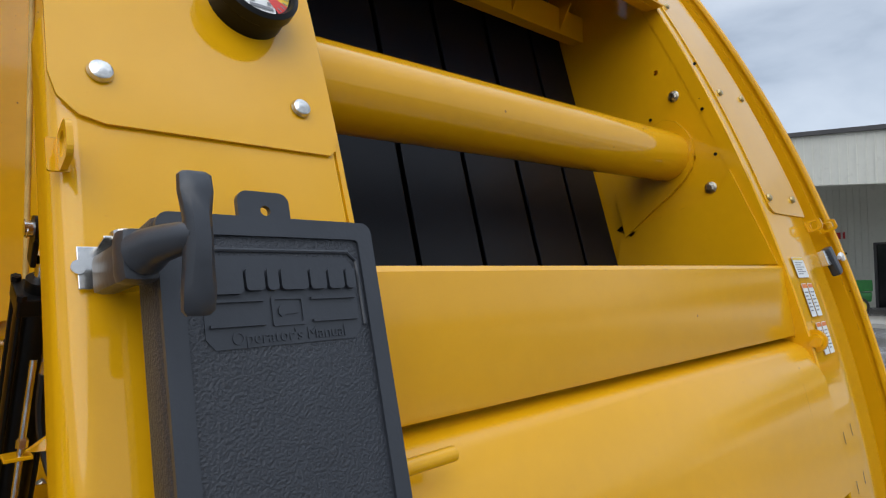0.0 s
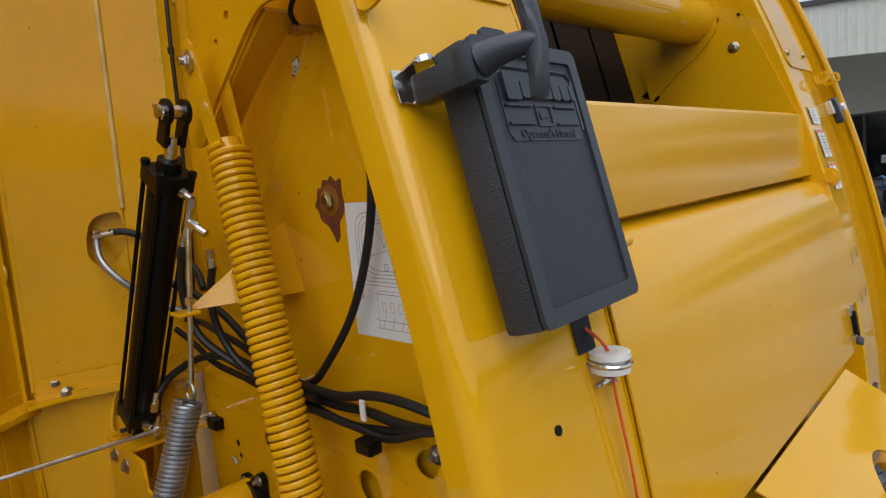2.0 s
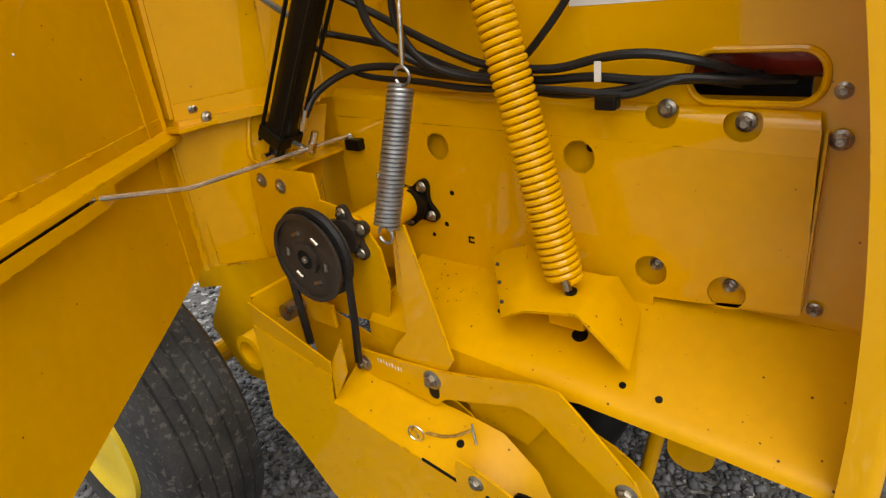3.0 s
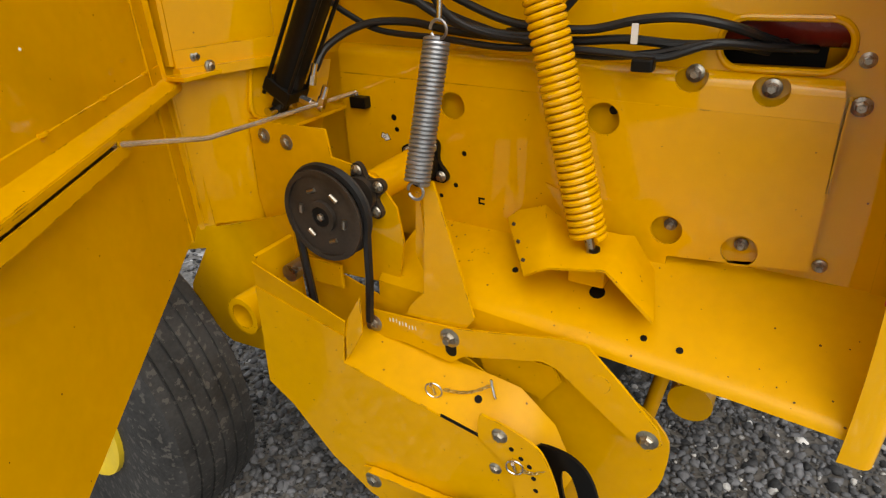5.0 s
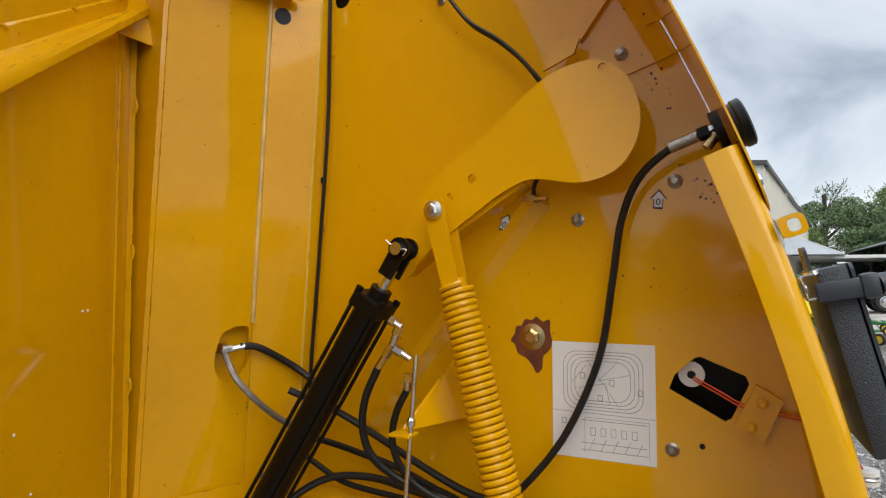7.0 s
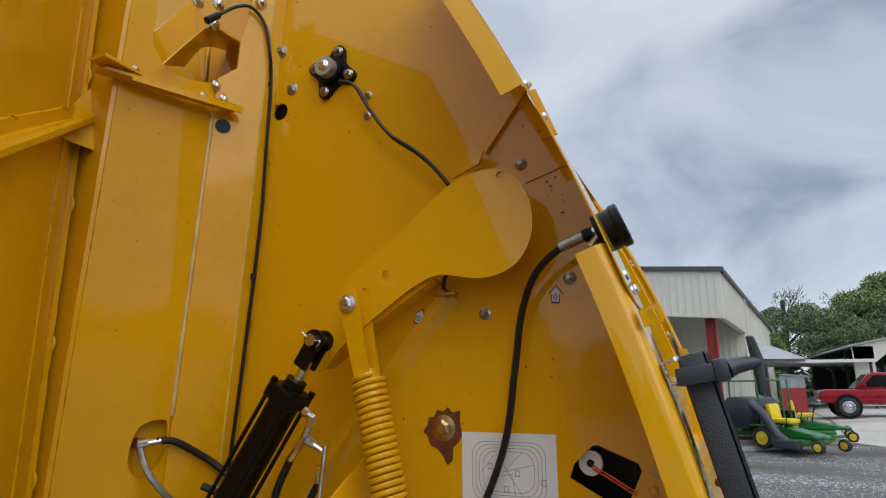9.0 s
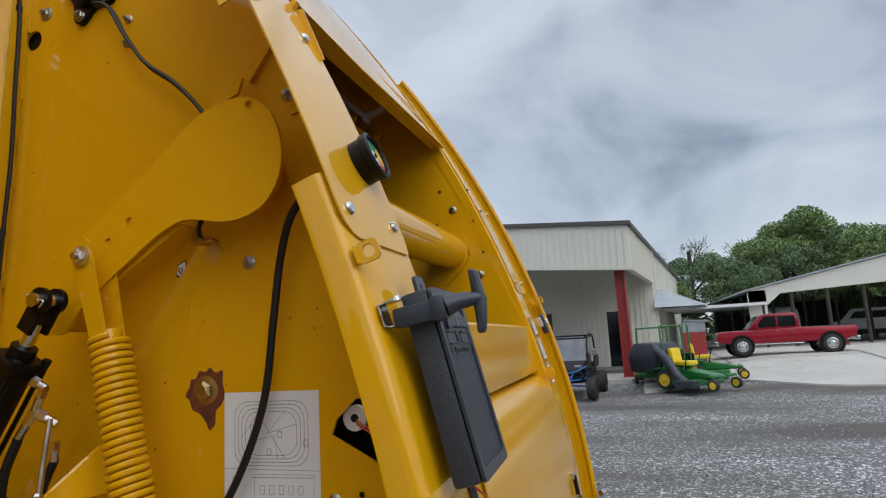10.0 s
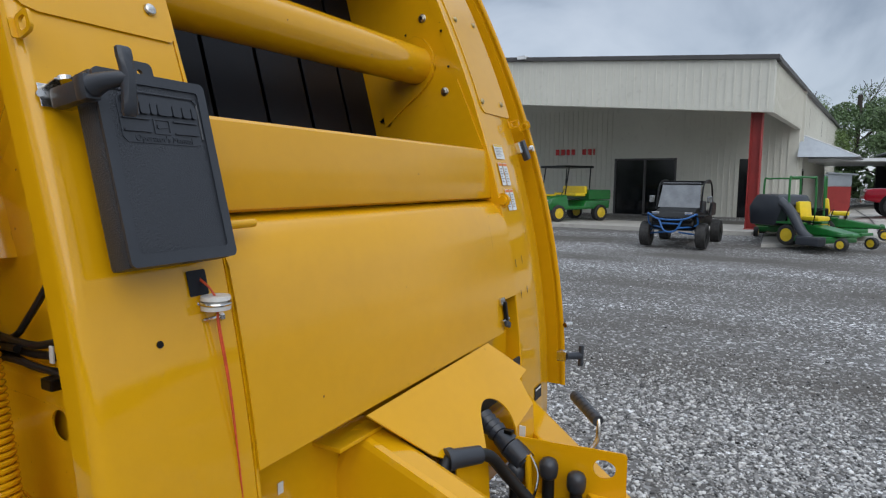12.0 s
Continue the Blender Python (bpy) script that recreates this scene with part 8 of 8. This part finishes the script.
def zero_turn(x, y, turn, bagger, scale=1.0):
    t = thing("zero_turn_mower", "green zero-turn mower with yellow seat and wheels", "mower", "mowers")
    m = at_ground(x, y, turn, 0.09) @ Matrix.Diagonal((scale, scale, scale, 1))
    part("deck", box((0.25, 0, 0.24), (1.0, 1.35, 0.18), m, 0.05), GREEN_PAINT, t, smooth=True)
    part("frame", side_solid([(-0.75, 0.35), (-0.75, 0.62), (0.1, 0.62), (1.15, 0.42), (1.15, 0.34)], -0.28, 0.28, m, 0.03), GREEN_PAINT, t)
    part("engine", box((-0.65, 0, 0.78), (0.55, 0.6, 0.38), m, 0.06), BLACK_PAINT_AND_SHADE, t)
    part("seat", box((-0.05, 0, 0.80), (0.52, 0.52, 0.14), m, 0.06), SEAT_YELLOW, t, smooth=True)
    part("seat_back", box((-0.30, 0, 1.06), (0.16, 0.50, 0.56), m @ pose(0, 0, 0, 0, -8, 0), 0.07), SEAT_YELLOW, t, smooth=True)
    tubes(t, m, "roll_bar", [[(-0.48, -0.55, 0.45), (-0.52, -0.56, 1.86), (-0.52, -0.40, 1.98), (-0.52, 0.40, 1.98), (-0.52, 0.56, 1.86), (-0.48, 0.55, 0.45)]], 0.035, GREEN_PAINT)
    tubes(t, m, "control_lever", [[(0.1, s * 0.32, 0.6), (0.2, s * 0.34, 1.0), (0.35, s * 0.15, 1.08)] for s in (-1, 1)], 0.016, BLACK_PAINT_AND_SHADE)
    for s in (-1, 1):
        part("fender", box((-0.45, s * 0.48, 0.66), (0.75, 0.34, 0.06), m, 0.02), GREEN_PAINT, t)
        part("caster_arm", box((1.12, s * 0.42, 0.42), (0.12, 0.50, 0.08), m, 0.02), GREEN_PAINT, t)
        vehicle_wheel(t, m, (-0.45, s * 0.55, 0.31), 0.31, 0.28, RIM_YELLOW, TYRE, s)
        vehicle_wheel(t, m, (1.18, s * 0.62, 0.17), 0.17, 0.15, RIM_YELLOW, TYRE, s)
    if bagger:
        b = part("bagger", side_solid([(-1.75, 0.55), (-1.82, 1.10), (-1.55, 1.48), (-0.80, 1.46), (-0.62, 1.15), (-0.85, 0.55)], -0.66, 0.66, m, 0.07), PLASTIC_SMOOTH, t, "black collection hopper", smooth=True)
        part("chute", hose([m @ Vector(p) for p in ((-0.85, -0.50, 1.30), (-0.3, -0.72, 1.0), (0.15, -0.82, 0.45), (0.45, -0.85, 0.25))], 0.15, 6, 14), PLASTIC_SMOOTH, b, smooth=True)
        part("blower", box((0.45, -0.85, 0.22), (0.70, 0.35, 0.26), m, 0.06), PLASTIC_SMOOTH, b)
        part("label", box((-1.3, -0.625, 0.8), (0.08, 0.006, 0.12), m), PAPER, b)
    return t


zero_turn(22.2, -0.95, -128, True, 1.12)
zero_turn(24.4, -1.75, -95, False, 1.05)
zero_turn(24.8, 0.15, 178, False, 1.05)


def utility_vehicle(x, y, turn, scale=1.2):
    t = thing("utility_vehicle", "green utility vehicle with yellow seats and dark canopy", "utility vehicle")
    m = pose(x, y, 0.36, 0, 0, turn) @ Matrix.Diagonal((scale, scale, scale, 1))
    part("body", side_solid([(-1.4, 0.45), (-1.45, 0.75), (-0.3, 0.75), (-0.2, 0.55), (0.5, 0.55), (0.6, 0.95), (1.25, 0.85), (1.4, 0.6), (1.3, 0.4)], -0.72, 0.72, m, 0.04), GREEN_PAINT, t, smooth=True)
    part("cargo_box", box((-0.95, 0, 0.95), (1.05, 1.4, 0.36), m, 0.03), GREEN_PAINT, t)
    part("hood_stripe", box((0.95, 0, 0.93), (0.5, 0.5, 0.05), m, 0.02), SEAT_YELLOW, t)
    part("seat", box((-0.1, 0, 0.95), (0.45, 1.25, 0.12), m, 0.04), SEAT_YELLOW, t)
    tubes(t, m, "steering_column", [[(0.55, 0.3, 0.9), (0.38, 0.3, 1.16)]], 0.02, BLACK_PAINT_AND_SHADE)
    part("seat_back", box((-0.35, 0, 1.12), (0.12, 1.25, 0.28), m, 0.04), SEAT_YELLOW, t)
    part("canopy", box((0.05, 0, 1.95), (1.35, 1.4, 0.08), m, 0.03), BLACK_PAINT_AND_SHADE, t)
    tubes(t, m, "cage_tube", [[(0.65, s * 0.66, 0.95), (0.5, s * 0.66, 1.92)] for s in (-1, 1)] + [[(-0.45, s * 0.66, 0.9), (-0.5, s * 0.66, 1.92)] for s in (-1, 1)], 0.03, BLACK_PAINT_AND_SHADE)
    for s in (-1, 1):
        part("headlight", box((1.34, s * 0.5, 0.72), (0.06, 0.2, 0.1), m, 0.02), CHROME, t)
        for xx in (1.0, -0.95):
            vehicle_wheel(t, m, (xx, s * 0.68, 0.30), 0.30, 0.26, RIM_YELLOW, TYRE, s)
    return t


utility_vehicle(28.0, 9.3, 148, 1.32)

# open pole shed
shed = thing("pole_shed", "open gabled pole shed with pale metal fascia", "shed")
SH = Matrix.Translation((40, -6.5, 1.05)) @ pose(0, 0, 0, 0, 0, 0)
part("corner_wall", box((0.1, 0.0, 1.65), (0.2, 1.0, 3.3), SH), CLADDING, shed)
part("gable_fascia", plate([(0.45, 2.4), (0.5, 3.3), (-7.5, 4.9), (-15.5, 3.3), (-15.5, 2.6), (-14.5, 2.7), (-7.5, 3.35), (-1.3, 3.05), (-0.55, 2.4)], 0.12, lambda u, v, w: tuple(SH @ Vector((w, u, v)))), CLADDING, shed)
part("roof", plate([(0.7, 3.28), (-7.5, 4.95), (-15.7, 3.28), (-15.7, 3.36), (-7.5, 5.05), (0.7, 3.38)], 18, lambda u, v, w: tuple(SH @ Vector((w - 0.15, u, v)))), GALV, shed)
# back wall coloured black for the dark inside of the open shed
part("back_wall", box((17.5, -7.5, 1.5), (0.2, 16, 3.0), SH), BLACK_PAINT_AND_SHADE, shed)
for k in range(3):
    for j in range(9):
        if (k, j) != (0, 0):
            part("pole", cyl(SH @ Vector((0.15 + 5.5 * k, -1.9 * j, -0.3)), SH @ Vector((0.15 + 5.5 * k, -1.9 * j, 3.2)), 0.11 if k == 0 else 0.09, seg=10), BARK, shed)
lorry = thing("white_lorry", "white lorry cab parked inside the open shed", "lorry")
lm2 = SH @ pose(7, -2.4, -0.1)
part("cab", side_solid([(-1.2, 0.6), (-1.2, 1.7), (-0.8, 2.3), (0.4, 2.5), (1.6, 2.2), (1.9, 1.2), (1.9, 0.6)], -1.1, 1.1, lm2, 0.15), WHITE_PAINT, lorry, smooth=True)
part("mirror", box((-1.0, -1.3, 1.6), (0.1, 0.2, 0.4), lm2, 0.02), BLACK_PAINT_AND_SHADE, lorry)
for s in (-1, 1):
    vehicle_wheel(lorry, lm2, (0.2, s * 0.95, 0.5), 0.5, 0.3, STEEL, TYRE, s)
van = thing("white_van", "white van standing beneath the shed roof", "van")
vm = SH @ pose(10, -9.0, 0.0)
part("body", side_solid([(-2.2, 0.5), (-2.25, 1.7), (-1.9, 2.0), (1.2, 2.0), (1.9, 1.2), (2.4, 1.1), (2.4, 0.5)], -0.95, 0.95, vm @ pose(0, 0, 0, 0, 0, 75), 0.1), WHITE_PAINT, van, smooth=True)
part("window", side_solid([(-1.8, 1.3), (-1.8, 1.8), (1.0, 1.8), (1.4, 1.3)], 0.952, 0.96, vm @ pose(0, 0, 0, 0, 0, 75), 0), GLASS_DARK, van)
for s in (-1, 1):
    for xx in (-1.4, 1.5):
        vehicle_wheel(van, vm @ pose(0, 0, 0, 0, 0, 75), (xx, s * 0.85, 0.36), 0.36, 0.24, STEEL, TYRE, s)
lum = thing("board_stack", "low stack of reddish boards beside the shed", "board stack")
for k in range(4):
    part("board", box((38.5, -9.6, ground_z(38, -9) + 0.12 + 0.14 * k), (0.9, 1.8, 0.12), None, 0.01), BARK if k % 2 else PILLAR_RED, lum)


# ---- trees ----
def leaves(name, n, centres, radii, size, mat, parent, seed):
    """A crown of many small leaf clumps scattered round limb ends."""
    rng = np.random.default_rng(seed)
    pick = rng.integers(0, len(centres), n)
    d = rng.normal(size=(n, 3))
    d /= np.linalg.norm(d, axis=1)[:, None]
    p = np.array(centres)[pick] + d * (np.array(radii)[pick] * rng.uniform(0.35, 1.0, n) ** 0.6)[:, None] * np.array((1, 1, 0.75))
    a = rng.normal(size=(n, 3))
    a /= np.linalg.norm(a, axis=1)[:, None]
    b = np.cross(a, rng.normal(size=(n, 3)))
    b /= np.linalg.norm(b, axis=1)[:, None]
    s = rng.uniform(0.5, 1.2, n)[:, None] * size
    quad = np.stack((p - a * s, p + b * s * 0.55, p + a * s, p - b * s * 0.55), 1).reshape(-1, 3)
    me = bpy.data.meshes.new(name)
    me.from_pydata(quad.tolist(), [], np.arange(4 * n).reshape(-1, 4).tolist())
    me.materials.append(mat)
    ob = new(name, me)
    ob.parent = parent
    return ob


def tree(h, spread, mat, seed, n=2600, bare=False):
    rng = random.Random(seed)
    t = thing("tree", "tall leafy green tree behind the yard", "tree", "woodland trees")
    if bare:
        t["label"] = "bare-branched tall tree among green woods"
    part("trunk", hose([(0, 0, -0.3), (0.1, 0.05, h * 0.3), (0.0, 0.15, h * 0.6), (0.1, 0.1, h * 0.88)], h * 0.02, 5, 8), BARK, t, smooth=True)
    cs, rs = [], []
    for k in range(14):
        z = h * rng.uniform(0.28, 0.82)
        a = rng.uniform(0, 2 * math.pi)
        reach = spread * (1.15 - abs(z / h - 0.5)) * rng.uniform(0.45, 0.95)
        e = Vector((math.cos(a) * reach, math.sin(a) * reach, z + h * 0.10))
        part("limb", hose([(0.05, 0.1, z * 0.85), (e.x * 0.5, e.y * 0.5, z + 0.2), e], lambda q: h * 0.008 * (1.1 - q), 4, 5), BARK, t)
        cs.append(tuple(e))
        rs.append(spread * rng.uniform(0.32, 0.52))
        if bare:
            for q in range(4):
                e2 = e + Vector((rng.uniform(-1, 1), rng.uniform(-1, 1), rng.uniform(0.4, 1.6))) * spread * 0.3
                part("limb", hose([e * 0.8 + Vector((0, 0, z * 0.2)), e.lerp(e2, 0.6), e2], 0.03, 3, 4), BARK, t)
    cs.append((0, 0, h * 0.9))
    rs.append(spread * 0.4)
    if not bare:
        leaves("crown", n, cs, rs, 0.16, mat, t, seed)
    else:
        leaves("crown", 1500, cs, rs, 0.12, mat, t, seed)
    return t


kinds = [tree(12.5, 5.2, LEAF, 3, 30000), tree(10.5, 4.4, LEAF_DARK, 5, 22000), tree(11.0, 4.6, LEAF, 8, 22000), tree(12.0, 3.4, LEAF_DARK, 11, 0, True)]
spots = [(70, -16.5, 0, 1.0, 20), (66, -10.5, 2, 0.86, 80), (72, -21.5, 1, 1.05, 140), (68, -26, 1, 1.0, 30), (62, -6.5, 1, 0.78, 200), (74, -6.0, 3, 0.95, 10), (76, -2.5, 3, 0.9, 100), (60, -1.5, 2, 0.72, 260),
         (66, 3.0, 1, 0.9, 300), (78, -12.5, 3, 0.95, 50), (64, -19.5, 2, 0.85, 15), (64, -14, 1, 0.8, 111), (63, -24, 1, 0.85, 222), (58, -9.5, 1, 0.6, 123), (58, -17, 2, 0.55, 77), (80, -28, 0, 0.9, 199), (75, 9, 0, 0.9, 45),
         # these six stand out of view, added for the paint's reflections
         (-62, 34, 0, 0.8, 15), (-60, 20, 1, 0.86, 60), (-64, 8, 2, 0.78, 110), (-61, -5, 1, 0.7, 30), (-63, -18, 2, 0.72, 70), (-60, -32, 1, 0.74, 130)]
for x, y, k, s, a in spots:
    copy_thing(kinds[k], pose(x, y, 1.1 if x > 0 else 0.0, 0, 0, a) @ Matrix.Diagonal((s, s, s, 1)))
for o in kinds:
    for c in (*o.children_recursive, o):
        bpy.data.objects.remove(c)

# unseen low wood, added on the yard's far front side to shape reflections
wood = tagged(new("far_wood"), "unseen low green belt of trees added for reflections", "wood", kind="stuff")
rw = random.Random(12)
belt = [(x + rw.uniform(-2, 2), -46 + 0.25 * abs(x) * (1 if x < 0 else 0.1) + rw.uniform(-2, 2), rw.uniform(0.5, 1.4)) for x in range(-60, 70, 2)]
leaves("foliage", 12000, belt + [(x, y, 1.2) for x, y, z in belt], [2.0] * (2 * len(belt)), 0.55, LEAF_DARK, wood, 22)

# second unseen belt, added as a dark skyline for the side wall's reflections
rw = random.Random(15)
belt = [(-44 + rw.uniform(-2, 2), y + rw.uniform(-2, 2), rw.uniform(1.0, 4.6)) for y in range(-70, 80, 2)]
west = tagged(new("far_wood"), "unseen dark green tree belt added for reflections", "wood", kind="stuff")
leaves("foliage", 15000, belt + [(x, y, 1.5) for x, y, z in belt], [2.2] * (2 * len(belt)), 0.55, LEAF_DARK, west, 27)

# undergrowth that closes the wood's foot
und = tagged(new("undergrowth"), "dense dark green undergrowth along the wood's edge", "undergrowth", kind="stuff")
rng = np.random.default_rng(4)
leaves("foliage", 6000, [(74, float(y), 2.4) for y in np.arange(-31, 20, 3.0)], [3.2] * 17, 0.5, LEAF_DARK, und, 21)


# ---- loose gravel ----
def stones(name, n, x0, x1, y0, y1, r0, r1, seed, mat, clumps=0):
    """Loose angular stones strewn round (x0, y0) with the spreads x1, y1, or in that many drifts, as one mesh."""
    rng = np.random.default_rng(seed)
    phi = (1 + 5 ** 0.5) / 2
    ico = np.array([(-1, phi, 0), (1, phi, 0), (-1, -phi, 0), (1, -phi, 0), (0, -1, phi), (0, 1, phi), (0, -1, -phi), (0, 1, -phi), (phi, 0, -1), (phi, 0, 1), (-phi, 0, -1), (-phi, 0, 1)]) / (1 + phi * phi) ** 0.5
    tri = np.array([(0, 11, 5), (0, 5, 1), (0, 1, 7), (0, 7, 10), (0, 10, 11), (1, 5, 9), (5, 11, 4), (11, 10, 2), (10, 7, 6), (7, 1, 8), (3, 9, 4), (3, 4, 2), (3, 2, 6), (3, 6, 8), (3, 8, 9), (4, 9, 5), (2, 4, 11), (6, 2, 10), (8, 6, 7), (9, 8, 1)])
    c = np.stack((rng.normal(x0, x1, n), rng.normal(y0, y1, n)), 1)
    if clumps:
        at = np.stack((rng.normal(x0, x1, clumps), rng.normal(y0, y1, clumps)), 1)
        c = at[rng.integers(0, clumps, n)] + rng.normal(0, 1, (n, 2)) * np.array((0.35, 0.8))
    r = r0 + (r1 - r0) * rng.uniform(0, 1, n) ** 3.2
    sc = rng.uniform(0.6, 1.25, (n, 3)) * np.array((1.1, 1.1, 0.62))
    v = ico[None] * (1 + rng.uniform(-0.34, 0.30, (n, 12, 1))) * sc[:, None] * r[:, None, None]
    a = rng.uniform(0, 2 * np.pi, n)
    ca, sa = np.cos(a)[:, None], np.sin(a)[:, None]
    tilt = rng.normal(0, 0.35, n)[:, None]
    vx, vy, vz = v[..., 0] * ca - v[..., 1] * sa, v[..., 0] * sa + v[..., 1] * ca, v[..., 2] + v[..., 0] * tilt
    v = np.stack((vx + c[:, :1], vy + c[:, 1:], vz + (r * 0.25)[:, None]), 2).reshape(-1, 3)
    f = (tri[None] + 12 * np.arange(n)[:, None, None]).reshape(-1, 3)
    me = bpy.data.meshes.new(name)
    me.vertices.add(len(v))
    me.vertices.foreach_set("co", v.astype(np.float32).ravel())
    me.loops.add(f.size)
    me.loops.foreach_set("vertex_index", f.astype(np.int32).ravel())
    me.polygons.add(len(f))
    me.polygons.foreach_set("loop_start", np.arange(0, f.size, 3, dtype=np.int32))
    me.update(calc_edges=True)
    me.materials.append(mat)
    return tagged(new(name, me), "loose grey crushed stones lying on the yard", "gravel", kind="stuff")


# the baler's shade is put into the colour of these stones
stones("gravel_under_baler", 54000, 0.3, 1.25, 2.2, 1.35, 0.004, 0.024, 31, STONE_SHADED)
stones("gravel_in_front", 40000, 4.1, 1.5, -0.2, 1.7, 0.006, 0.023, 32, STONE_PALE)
stones("gravel_far", 9000, 8.5, 3.6, -0.8, 3.4, 0.007, 0.020, 33, STONE_PALE, 110)
